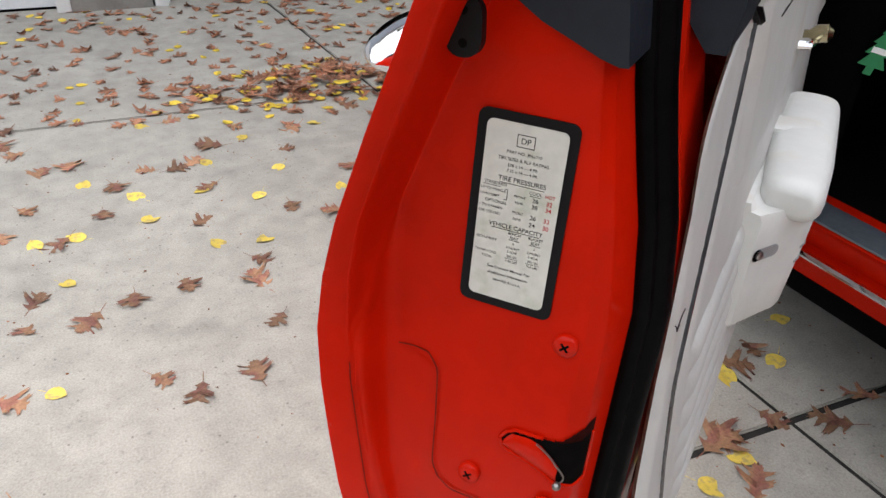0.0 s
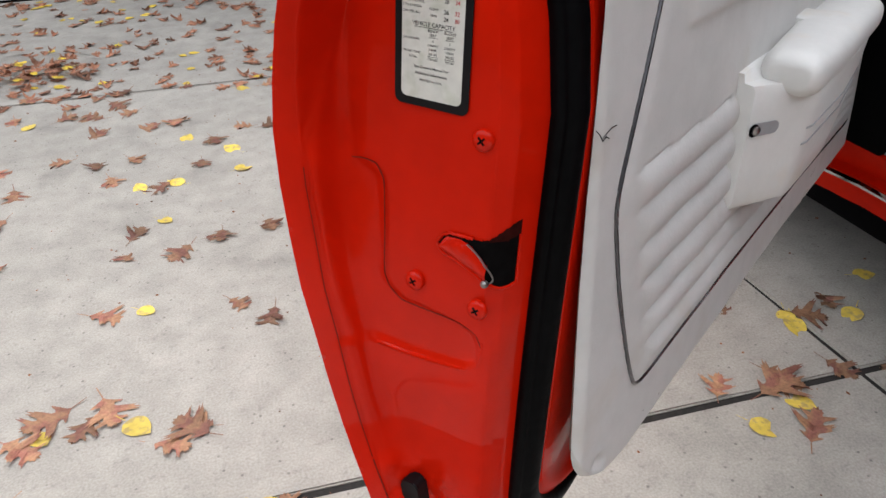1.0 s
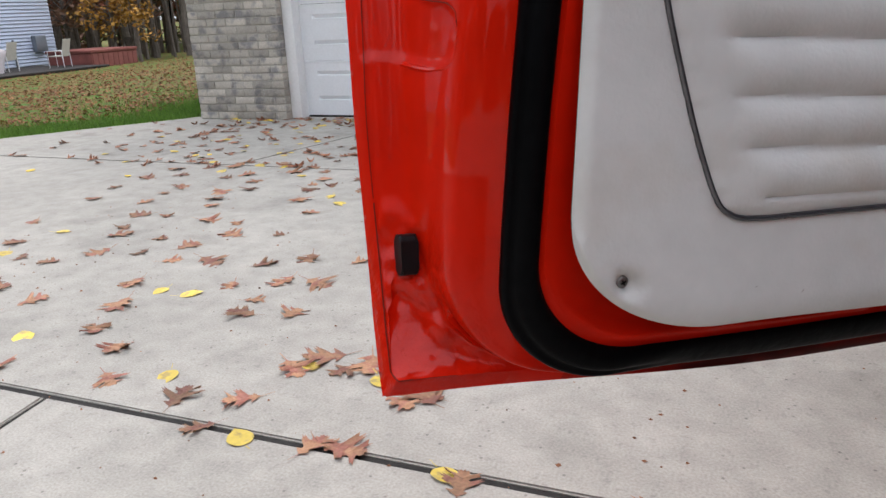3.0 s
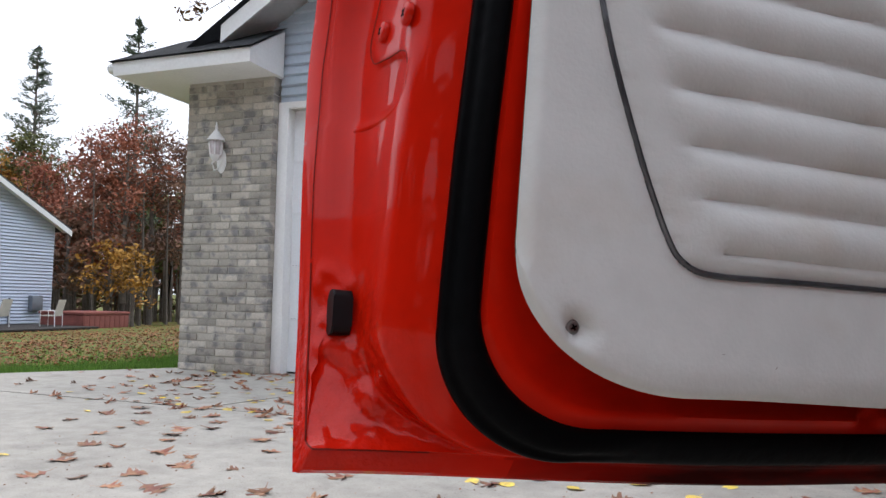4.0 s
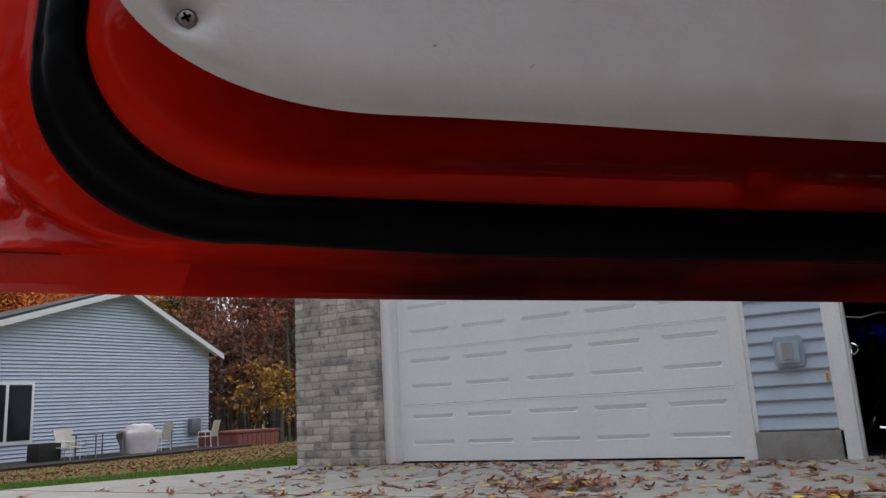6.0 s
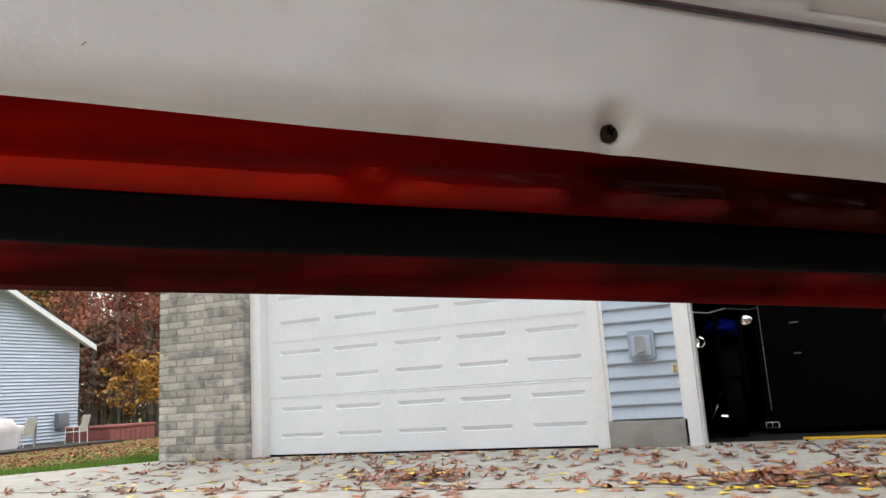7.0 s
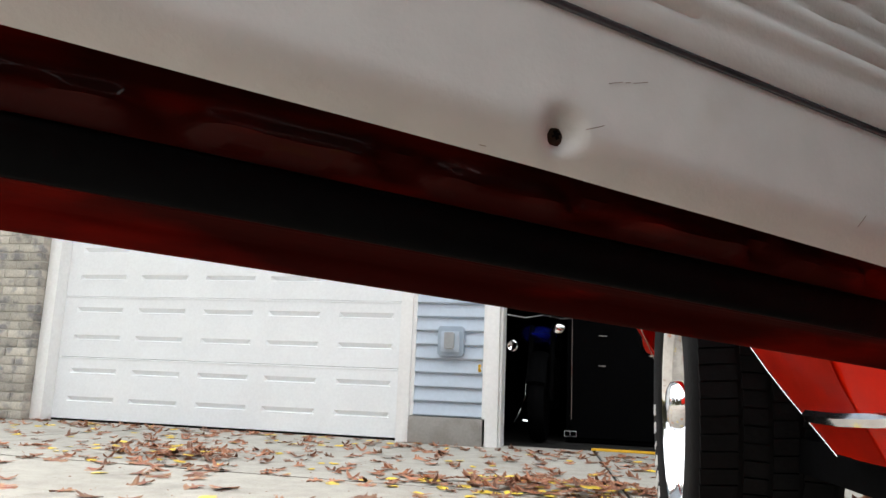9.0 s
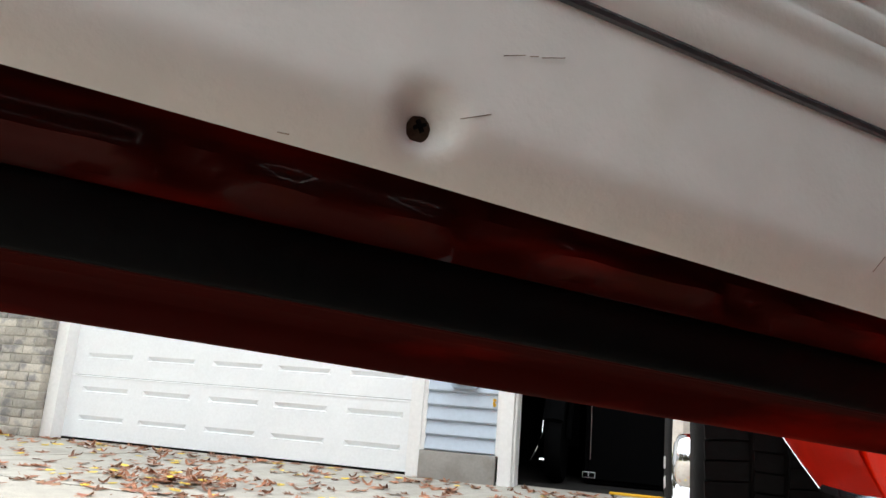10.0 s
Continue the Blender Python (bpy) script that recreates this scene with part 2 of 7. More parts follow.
M_MORTAR = mat("grey_mortar", (0.46, 0.435, 0.39), 0.95, 0, 0.15, 12, 90, 0.5)
M_SIDING = mat("blue_grey_vinyl_siding", (0.46, 0.53, 0.62), 0.55, 0, 0.05, 4, 40, 0.15, 30)
M_BLOCK = mat("mount_block_vinyl", (0.33, 0.40, 0.48), 0.55, 0, 0.06, 8, 60, 0.1)
M_SIDING_FAR = mat("blue_grey_siding", (0.56, 0.62, 0.74), 0.6, 0, 0.06, 2, 20, 0.1)
M_WHITE = mat("white_painted_trim", (0.90, 0.90, 0.90), 0.5, 0, 0.05, 3, 40, 0.1)
M_GDOOR = mat("white_garage_door", (0.86, 0.88, 0.90), 0.5, 0, 0.04, 3, 60, 0.25, 160)
M_SHINGLE = mat("dark_shingle", (0.05, 0.052, 0.057), 0.9, 0, 0.3, 8, 60, 0.6)
M_GRASS = mat("grass", (0.075, 0.15, 0.03), 0.9, 0, 0.4, 3, 50, 0.6, second=(0.17, 0.10, 0.045), second_amount=0.6, spec=0.08)
M_BLADE = mat("grass_blade", (0.13, 0.26, 0.03), 0.7, 0, 0.2, 6, 30, 0, island=0.4)
M_BARK = mat("bark", (0.15, 0.125, 0.105), 0.9, 0, 0.35, 5, 40, 0.8)
# near black, standing in for the darkness of the bay and wheel arches
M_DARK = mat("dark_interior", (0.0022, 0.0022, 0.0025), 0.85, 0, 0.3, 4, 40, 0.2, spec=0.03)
# near-black colours put the unlit bay's darkness into walls, ceiling and floor
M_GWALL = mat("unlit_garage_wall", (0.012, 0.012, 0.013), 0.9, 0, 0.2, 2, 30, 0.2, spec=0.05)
M_GFLOOR = mat("floor_in_bay_shade", (0.022, 0.021, 0.02), 0.8, 0, 0.3, 3, 40, 0.2, spec=0.1)
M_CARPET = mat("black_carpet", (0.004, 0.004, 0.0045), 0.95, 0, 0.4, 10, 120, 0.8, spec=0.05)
M_SCUFF = mat("grey_sill_plate", (0.20, 0.23, 0.27), 0.35, 0.5, 0.15, 6, 60, 0.1)
M_TYRE = mat("tyre_rubber", (0.006, 0.006, 0.0065), 0.65, 0, 0.25, 12, 90, 0.3, spec=0.08)
M_LETTER = mat("white_raised_rubber", (0.62, 0.62, 0.60), 0.6, 0, 0.1, 12, 90, 0.1)
M_GLASS = plain_glass("dark_window_glass")
M_BLUE = mat("blue_tank_paint", (0.008, 0.018, 0.24), 0.2, 0.1, 0.1, 4, 30, 0, coat=1.0)
M_GREEN = mat("green_card", (0.02, 0.22, 0.08), 0.6, 0, 0.1, 20, 60, 0)
M_YELLOW = mat("yellow_paint", (0.75, 0.42, 0.02), 0.5, 0, 0.15, 10, 60, 0.1)
M_WOOD_RED = mat("red_brown_stained_wood", (0.24, 0.075, 0.06), 0.8, 0, 0.2, 4, 40, 0.3)
M_LITTER = mat("leaf_litter", (0.235, 0.095, 0.042), 0.8, 0, 0.3, 2, 30, 0, island=0.6)
M_DECK = mat("dark_deck_boards", (0.03, 0.026, 0.024), 0.85, 0, 0.3, 4, 40, 0.3)
M_CLOTH = mat("pale_chair_sling", (0.62, 0.58, 0.50), 0.8, 0, 0.1, 6, 60, 0.1)
M_COVER = mat("pale_pink_cover", (0.66, 0.60, 0.62), 0.7, 0, 0.12, 4, 30, 0.4)
M_GREYMETAL = mat("grey_metal", (0.25, 0.27, 0.30), 0.45, 0.6, 0.1, 6, 40, 0.1)
M_BOX = mat("grey_outlet_cover", (0.36, 0.37, 0.38), 0.4, 0.2, 0.1, 10, 60, 0.1)


def leaf_mat(name, color, spread=0.35):
    return mat(name, color, 0.75, 0, 0.2, 1.0, 8, 0, island=spread)


M_CROWN = {
    "orange": leaf_mat("orange_foliage", (0.62, 0.19, 0.028)),
    "red": leaf_mat("dull_red_foliage", (0.32, 0.11, 0.06)),
    "yellow": leaf_mat("yellow_foliage", (0.42, 0.22, 0.035)),
    "green": leaf_mat("dark_green_needles", (0.12, 0.155, 0.105)),
    # coloured dark for the unseen wood that dims low sky
    "back": leaf_mat("darkened_unseen_foliage", (0.06, 0.055, 0.028)),
    "olive": leaf_mat("olive_foliage", (0.12, 0.13, 0.035)),
    "brown": leaf_mat("brown_foliage", (0.22, 0.12, 0.075)),
}

# ---------------------------------------------------------------- building helpers
PLACE = {}


def thing(name, label, category, at=(0, 0, 0), group="", kind=""):
    ob = new(name)
    ob.empty_display_size = 0.1
    ob.matrix_basis = at if isinstance(at, Matrix) else Matrix.Translation(at)
    PLACE[ob] = ob.matrix_basis.copy()
    return tagged(ob, label, category, group, kind)


def as_mesh(name, bm, material, smooth=None):
    bmesh.ops.recalc_face_normals(bm, faces=bm.faces)
    me = bpy.data.meshes.new(name)
    bm.to_mesh(me)
    bm.free()
    mats = material if isinstance(material, (list, tuple)) else [material]
    for m in mats:
        me.materials.append(m)
    if smooth is not None:
        me.polygons.foreach_set("use_smooth", [True] * len(me.polygons))
        me.set_sharp_from_angle(angle=radians(smooth))
    return me


def put(name, me, parent=None, m=None, label=""):
    ob = new(name, me)
    m = m or Matrix()
    ob.matrix_basis = m
    PLACE[ob] = m.copy()
    if parent:
        ob.parent = parent
        ob.matrix_parent_inverse = PLACE[parent].inverted()
    if label:
        tagged(ob, label)
    return ob


def part(name, bm, material, parent=None, label="", m=None, smooth=35):
    return put(name, as_mesh(name, bm, material, smooth), parent, m, label)


def whole(name, bm, material, label, category="", group="", kind="", m=None, smooth=35):
    return tagged(put(name, as_mesh(name, bm, material, smooth), None, m), label, category, group, kind)


def box(lo, hi, bevel=0.0, bm=None, m=None):
    bm = bm or bmesh.new()
    c = [(a + b) / 2 for a, b in zip(lo, hi)]
    s = [abs(b - a) for a, b in zip(lo, hi)]
    g = bmesh.ops.create_cube(bm, size=1, matrix=(m or Matrix()) @ Matrix.Translation(c) @ Matrix.Diagonal((*s, 1)))
    if bevel:
        edges = list({e for v in g["verts"] for e in v.link_edges})
        bmesh.ops.bevel(bm, geom=edges, offset=min(bevel, min(s) * 0.45), segments=2, affect="EDGES", profile=0.6)
    return bm


def tube(points, r, bm=None, n=8, closed=False, taper=None, flat=None):
    """A round bar along points. taper: end radius; flat: (a, b) factors of the section."""
    bm = bm or bmesh.new()
    pts = [Vector(p) for p in points]
    rings = []
    up = Vector((0, 0, 1))
    for i, p in enumerate(pts):
        a = pts[i - 1] if (i or closed) else p
        b = pts[(i + 1) % len(pts)] if (i < len(pts) - 1 or closed) else p
        d = (b - a).normalized()
        s = d.cross(up)
        if s.length < 0.05:
            s = d.cross(Vector((1, 0, 0)))
        s.normalize()
        w = s.cross(d)
        rr = r + ((taper - r) * i / max(1, len(pts) - 1) if taper is not None else 0)
        fa, fb = flat or (1, 1)
        rings.append([bm.verts.new(p + rr * (fa * math.cos(q) * s + fb * math.sin(q) * w)) for q in (2 * math.pi * k / n for k in range(n))])
    for i in range(len(rings) - (0 if closed else 1)):
        A, B = rings[i], rings[(i + 1) % len(rings)]
        for k in range(n):
            bm.faces.new((A[k], A[(k + 1) % n], B[(k + 1) % n], B[k]))
    if not closed:
        bm.faces.new(rings[0][::-1])
        bm.faces.new(rings[-1])
    return bm


def grid(rows, bm=None, caps=False, wrap=False):
    """A sheet over rows of points."""
    bm = bm or bmesh.new()
    vs = [[bm.verts.new(p) for p in row] for row in rows]
    for a, b in zip(vs, vs[1:]):
        n = len(a)
        for k in range(n if wrap else n - 1):
            bm.faces.new((a[k], a[(k + 1) % n], b[(k + 1) % n], b[k]))
    if caps:
        bm.faces.new(vs[0][::-1])
        bm.faces.new(vs[-1])
    return bm


def lathe(profile, n=32, bm=None, m=None, caps=True):
    """Turns (radius, height) pairs about z."""
    bm = bm or bmesh.new()
    m = m or Matrix()
    rings = [[m @ Vector((r * math.cos(2 * math.pi * k / n), r * math.sin(2 * math.pi * k / n), h)) for k in range(n)] for r, h in profile]
    return grid(rings, bm, caps=caps, wrap=True)


def prism(outline, depth, bm=None, m=None):
    """An outline in x, y given thickness in z."""
    bm = bm or bmesh.new()
    m = m or Matrix()
    lo = [bm.verts.new(m @ Vector((x, y, 0))) for x, y in outline]
    hi = [bm.verts.new(m @ Vector((x, y, depth))) for x, y in outline]
    bm.faces.new(lo[::-1])
    bm.faces.new(hi)
    n = len(lo)
    for k in range(n):
        bm.faces.new((lo[k], lo[(k + 1) % n], hi[(k + 1) % n], hi[k]))
    return bm


def rounded(w, h, r, n=6):
    out = []
    for cx, cy, a0 in ((w / 2 - r, h / 2 - r, 0), (-w / 2 + r, h / 2 - r, 90), (-w / 2 + r, -h / 2 + r, 180), (w / 2 - r, -h / 2 + r, 270)):
        out += [(cx + r * math.cos(radians(a0 + 90 * k / n)), cy + r * math.sin(radians(a0 + 90 * k / n))) for k in range(n + 1)]
    return out


def lerp(x, xs, ys):
    return float(np.interp(x, xs, ys))

# ---------------------------------------------------------------- ground
LAWN_EDGE = [(-3.9, 5.5), (-4.7, 4.5), (-5.35, 3.6), (-5.9, 2.4), (-6.5, 0.0), (-7.4, -6.0), (-8.0, -14.0)]


def edge_x(y):
    return lerp(y, [p[1] for p in LAWN_EDGE[::-1]], [p[0] for p in LAWN_EDGE[::-1]])


def lawn_z(x, y):
    far = max(0.0, edge_x(min(y, 5.5)) - x) if y < 5.5 else max(0.0, -3.9 - x, (y - 5.5) * 0.6)
    fall = -0.035 * min(far, 24) if x < 0 else -0.02
    return -0.025 + fall + 0.03 * noise.noise(Vector((x * 0.35, y * 0.35, 0)))


def ground_sheet():
    xs = np.unique(np.concatenate([np.linspace(-900, -45, 8), np.linspace(-45, -3.5, 60), np.linspace(-3.5, 12, 12), np.linspace(12, 900, 8)]))
    ys = np.unique(np.concatenate([np.linspace(-900, -14, 8), np.linspace(-14, 40, 76), np.linspace(40, 900, 8)]))
    rows = [[(x, y, lawn_z(x, y) - 0.05 if (x > edge_x(y) + 0.25 and -14 < y < 5.6) else lawn_z(x, y)) for x in xs] for y in ys]
    whole("ground", grid(rows), M_GRASS, "autumn lawn, green at the drive and covered in brown leaves", "lawn", kind="structure", smooth=60)


def joint_x(y):
    return 1.797 - 0.105 * y


JY = (-8.0, -5.1, -1.9, 0.87, 3.48, 5.62)


def driveway():
    """Concrete slabs with tooled joints between them."""
    base = thing("driveway", "pale grey concrete drive slabs strewn with fallen leaves", "driveway", kind="structure")
    gap, th = 0.0075, 0.12
    ox = [-5.4, -2.55, 0, 2.9, 5.8]
    for j in range(len(JY) - 1):
        y0, y1 = JY[j] + gap, JY[j + 1] - gap
        if JY[j] == 0.87:
            y0 += 0.006
        for i in range(5):
            def edge(k, y, side):
                if k == 0:
                    return edge_x(y)
                if k == 1 and j == 4:
                    return -2.2 + 0.225 * (y - 3.48) + side * gap
                return joint_x(y) + (ox[k] if k != 2 else 0) + side * gap
            if j >= 3:
                ks = [(0, 2), (2, 3), (3, 4)] if j == 3 else [(0, 1), (1, 2), (2, 3), (3, 4)]
            else:
                ks = [(0, 1), (1, 2), (2, 3), (3, 4)]
            if i >= len(ks):
                continue
            a, b = ks[i]
            n = 6 if a == 0 else 1
            left = [(edge(a, y, 1), y) for y in np.linspace(y0, y1, n + 1)]
            right = [(edge(b, y, -1), y) for y in np.linspace(y1, y0, n + 1)]
            sb = prism(left + right, th, m=Matrix.Translation((0, 0, -th)))
            top = [e for e in sb.edges if all(v.co.z > -0.001 for v in e.verts)]
            bmesh.ops.bevel(sb, geom=top, offset=0.0045, segments=2, affect="EDGES")
            part("slab", sb, M_CONCRETE, base, smooth=None)
    bm = prism([(edge_x(y) + 0.03, y) for y in np.linspace(-13.9, 5.6, 12)] + [(9, 5.6), (9, -13.9)], 0.071, m=Matrix.Translation((0, 0, -0.078)))
    part("joint_bed", bm, M_JOINT, base, smooth=None)
    bm = box((-9, -14.0, -0.1), (9, -8.0, 0.0))
    part("slab", bm, M_CONCRETE, base, smooth=None)


ground_sheet()
driveway()

# ---------------------------------------------------------------- garage
GY = 5.40
COURSE = 0.0935


def wall_box(bm, x0, x1, z0, z1, y0=GY, y1=GY + 0.14):
    box((x0, y0, z0), (x1, y1, z1), 0, bm)


def garage_walls():
    bm = bmesh.new()
    wall_box(bm, -3.88, -2.88, 0, 2.62, GY + 0.02)
    wall_box(bm, -2.88, -0.04, 2.34, 2.62, GY + 0.02)
    wall_box(bm, -0.04, 0.52, 0.17, 2.62, GY + 0.012)
    wall_box(bm, 0.52, 3.42, 2.34, 2.62, GY + 0.02)
    wall_box(bm, 3.42, 4.3, 0.0, 2.62, GY + 0.012)
    ob = whole("wall_front", bm, M_MORTAR, "garage front wall with two wide door openings", "wall", kind="structure", smooth=None)
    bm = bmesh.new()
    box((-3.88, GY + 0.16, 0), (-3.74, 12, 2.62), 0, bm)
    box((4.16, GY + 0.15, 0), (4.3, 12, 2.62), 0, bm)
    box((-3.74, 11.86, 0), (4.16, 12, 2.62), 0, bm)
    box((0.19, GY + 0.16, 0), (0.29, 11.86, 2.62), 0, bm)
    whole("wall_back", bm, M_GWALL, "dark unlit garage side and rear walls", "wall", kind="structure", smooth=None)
    whole("floor", box((-3.74, GY + 0.22, -0.12), (4.16, 11.86, 0.0)), M_GFLOOR, "garage floor coloured near black as in deep shade", "floor", kind="structure", smooth=None)
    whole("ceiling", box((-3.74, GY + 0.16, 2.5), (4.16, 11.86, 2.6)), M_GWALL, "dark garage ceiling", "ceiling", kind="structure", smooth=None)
    whole("footing", box((0.0, GY - 0.03, -0.05), (0.50, GY + 0.011, 0.175), 0.006), M_CONCRETE_DARK,
          "stained concrete foundation below the siding", "foundation", kind="structure")
    return ob


def siding_strip(wall, x0, x1, z0, z1, y=GY + 0.01):
    z = z0
    k = 0
    while z < z1 - 0.02:
        h = min(COURSE, z1 - z)
        rows = [[(x, y - 0.010, z), (x, y - 0.026, z + 0.010), (x, y - 0.025, z + 0.018), (x, y - 0.004, z + h), (x, y + 0.002, z + h), (x, y + 0.002, z)] for x in (x0, x1)]
        part("siding_plank", grid(rows, caps=True, wrap=True), M_SIDING, wall, smooth=None)
        z += COURSE
        k += 1


def garage_door(x0, x1, name, label):
    """A sectional door: four or five sections, each with a row of raised panels."""
    d = thing(name, label, "garage door", (0.5 * (x0 + x1), GY + 0.09, 0), kind="structure")
    sec, y = 0.4685, GY + 0.09
    cols = [-2.551, -2.0145, -1.4565, -0.9255, -0.3715]
    shift = x0 + 2.87
    for r in range(5):
        z0 = 0.012 + sec * r
        bm = bmesh.new()
        zb, zt = z0 + 0.0015, z0 + sec - 0.0015
        zp0, zp1 = z0 + 0.134, z0 + 0.384
        xs = [x0]
        for c in cols:
            xs += [c + shift - 0.205, c + shift + 0.205]
        xs.append(x1)

        def face(xa, xb, za, zc):
            bm.faces.new([bm.verts.new(p) for p in ((xa, y, za), (xb, y, za), (xb, y, zc), (xa, y, zc))])
        face(x0, x1, zb, zp0)
        face(x0, x1, zp1, zt)
        for i in range(0, len(xs) - 1, 2):
            face(xs[i], xs[i + 1], zp0, zp1)
        for c in cols:
            a, b = c + shift - 0.205, c + shift + 0.205
            # pressed troughs along the top and bottom of the panel, running out at their ends
            for za, zr, zc in ((zp0, zp0 + 0.006, zp0 + 0.036), (zp1 - 0.038, zp1 - 0.032, zp1)):
                q = [bm.verts.new(p) for p in ((a, y, za), (b, y, za), (b - 0.03, y + 0.022, zr), (a + 0.03, y + 0.022, zr), (b, y, zc), (a, y, zc))]
                bm.faces.new((q[0], q[1], q[2], q[3]))
                bm.faces.new((q[3], q[2], q[4], q[5]))
                bm.faces.new((q[0], q[3], q[5]))
                bm.faces.new((q[1], q[4], q[2]))
            face(a, b, zp0 + 0.036, zp1 - 0.038)
        for za, zc in ((zb, zb), (zt, zt)):
            bm.faces.new([bm.verts.new(p) for p in ((x0, y, za), (x1, y, za), (x1, y + 0.04, zc), (x0, y + 0.04, zc))])
        box((x0, y + 0.03, zb), (x1, y + 0.045, zt), 0, bm)
        bmesh.ops.remove_doubles(bm, verts=bm.verts, dist=0.0004)
        part("door_section", bm, M_GDOOR, d, smooth=None)
        if r:
            part("section_seam", box((x0, y - 0.003, z0 - 0.016), (x1, y + 0.002, z0 - 0.002), 0.002), M_GDOOR, d)
    part("bottom_seal", box((x0, y - 0.006, 0.0), (x1, y + 0.03, 0.016), 0.004), M_RUBBER, d)
    return d


def trim_board(x0, x1, z0, z1, y0=GY - 0.025, y1=GY + 0.12):
    whole("trim", box((x0, y0, z0), (x1, y1, z1), 0.004), M_WHITE, "white painted board round the garage door", "trim", kind="structure")


def brick_pilaster():
    w = thing("brick_pilaster", "grey-beige mottled brick pier beside the garage door", "brick wall", (-3.43, 5.36, 0), kind="structure")
    x0, x1, y0, y1 = -3.895, -2.975, 5.30, GY + 0.019
    part("mortar", box((x0 + 0.004, y0 + 0.002, 0), (x1 - 0.004, y1 + 0.002, 2.62)), M_MORTAR, w, smooth=None)
    L, D, H, J = 0.193, 0.092, 0.0575, 0.0665
    def brick_mesh(l, d):
        bm = box((0, 0, 0), (l, d, H), 0.004)
        return as_mesh("brick", bm, M_BRICK, 40)
    full, n = brick_mesh(L, 0.1), int(2.6 / J)
    rnd = random.Random(5)
    cut = {}
    for c in range(n):
        x = x0 if c % 2 == 0 else x0
        first = True
        while x < x1 - 0.01:
            l = L
            if first and c % 2:
                l = 0.095
            first = False
            l = min(l, x1 - x)
            if x1 - (x + l) < 0.03:
                l = x1 - x
            key = round(l, 3)
            if key not in cut:
                cut[key] = full if abs(l - L) < 0.002 else brick_mesh(l, 0.1)
            m = Matrix.Translation((x + rnd.uniform(-0.001, 0.001), y0 - rnd.uniform(0.002, 0.007), c * J + 0.004 + rnd.uniform(-0.001, 0.001)))
            put("brick", cut[key], w, m)
            x += l + 0.0095
    return w


def eaves():
    """Boxed eave return over the pier, rake boards and gable of the garage."""
    roof = thing("garage_roof", "garage gable roof with white fascia and dark shingles", "roof", (0.2, 8, 2.6), kind="structure")
    yf = 4.86
    # soffit box of the return
    part("soffit", box((-4.36, yf + 0.02, 2.62), (-2.95, GY + 0.3, 2.64)), M_WHITE, roof, smooth=None)
    part("fascia", box((-4.38, yf, 2.615), (-2.93, yf + 0.02, 2.74), 0.003), M_WHITE, roof)
    part("return_cheek", prism([(yf + 0.02, 2.615), (GY - 0.03, 2.615), (GY - 0.03, 3.045), (yf + 0.02, 2.745)], 0.02, m=Matrix(((0, 0, 1, -2.95), (1, 0, 0, 0), (0, 1, 0, 0), (0, 0, 0, 1)))), M_WHITE, roof, smooth=None)
    part("fascia", box((-4.38, yf + 0.02, 2.615), (-4.36, 12.3, 2.74), 0.003), M_WHITE, roof)
    part("soffit", box((-4.36, GY + 0.3, 2.62), (-3.74, 12.3, 2.64)), M_WHITE, roof, smooth=None)
    # small sloped cap on the return
    bm = grid([[(-4.42, yf - 0.03, 2.745), (-2.90, yf - 0.03, 2.745)], [(-4.0, GY - 0.03, 3.07), (-2.90, GY - 0.03, 3.07)]])
    bmesh.ops.solidify(bm, geom=bm.faces[:], thickness=0.02)
    part("return_shingles", bm, M_SHINGLE, roof, smooth=None)
    # main slopes
    ridge_x, ridge_z, slope = 0.2, 5.33, 0.63
    for s in (-1, 1):
        xe = ridge_x + s * 4.06
        ze = ridge_z - 4.06 * slope
        # the rake stands behind the return and dies on its shingles
        xk, zk, yk = ridge_x + s * 3.58, ridge_z - 3.58 * slope, 5.05
        bm = grid([[(ridge_x + s * 4.62, yf - 0.03, 2.745), (ridge_x + s * 4.62, 12.4, 2.745)], [(ridge_x + s * 4.2, GY - 0.03, 3.07), (ridge_x + s * 4.2, 12.4, 3.07)]])
        bmesh.ops.solidify(bm, geom=bm.faces[:], thickness=0.03)
        part("eave_slope", bm, M_SHINGLE, roof, smooth=None)
        bm = grid([[(ridge_x, yk - 0.03, ridge_z), (ridge_x, 12.4, ridge_z)], [(xe, yk - 0.03, ze), (xe, 12.4, ze)]])
        bmesh.ops.solidify(bm, geom=bm.faces[:], thickness=0.03)
        part("roof_slope", bm, M_SHINGLE, roof, smooth=None)
        bm = bmesh.new()
        d = 0.16
        prism([(ridge_x, ridge_z - 0.035), (xk, zk - 0.035), (xk, zk - 0.035 - d), (ridge_x, ridge_z - 0.035 - d)], 0.025, bm,
              Matrix.Translation((0, yk, 0)) @ Matrix.Rotation(radians(90), 4, "X") @ Matrix.Translation((0, 0, -0.025)))
        part("rake_board", bm, M_WHITE, roof, smooth=None)
        bm = grid([[(ridge_x, yk + 0.03, ridge_z - 0.19), (ridge_x, GY, ridge_z - 0.19)], [(xk, yk + 0.03, zk - 0.19), (xk, GY, zk - 0.19)]])
        bmesh.ops.solidify(bm, geom=bm.faces[:], thickness=0.01)
        part("rake_soffit", bm, M_WHITE, roof, smooth=None)
    # gable siding, course by course
    bm = bmesh.new()
    z = 2.36
    while z < 5.1:
        half = min(4.0, max(0.0, (ridge_z - 0.2 - z) / slope))
        xa, xb = ridge_x - half, ridge_x + half
        if z < 2.62:
            xa = -2.96
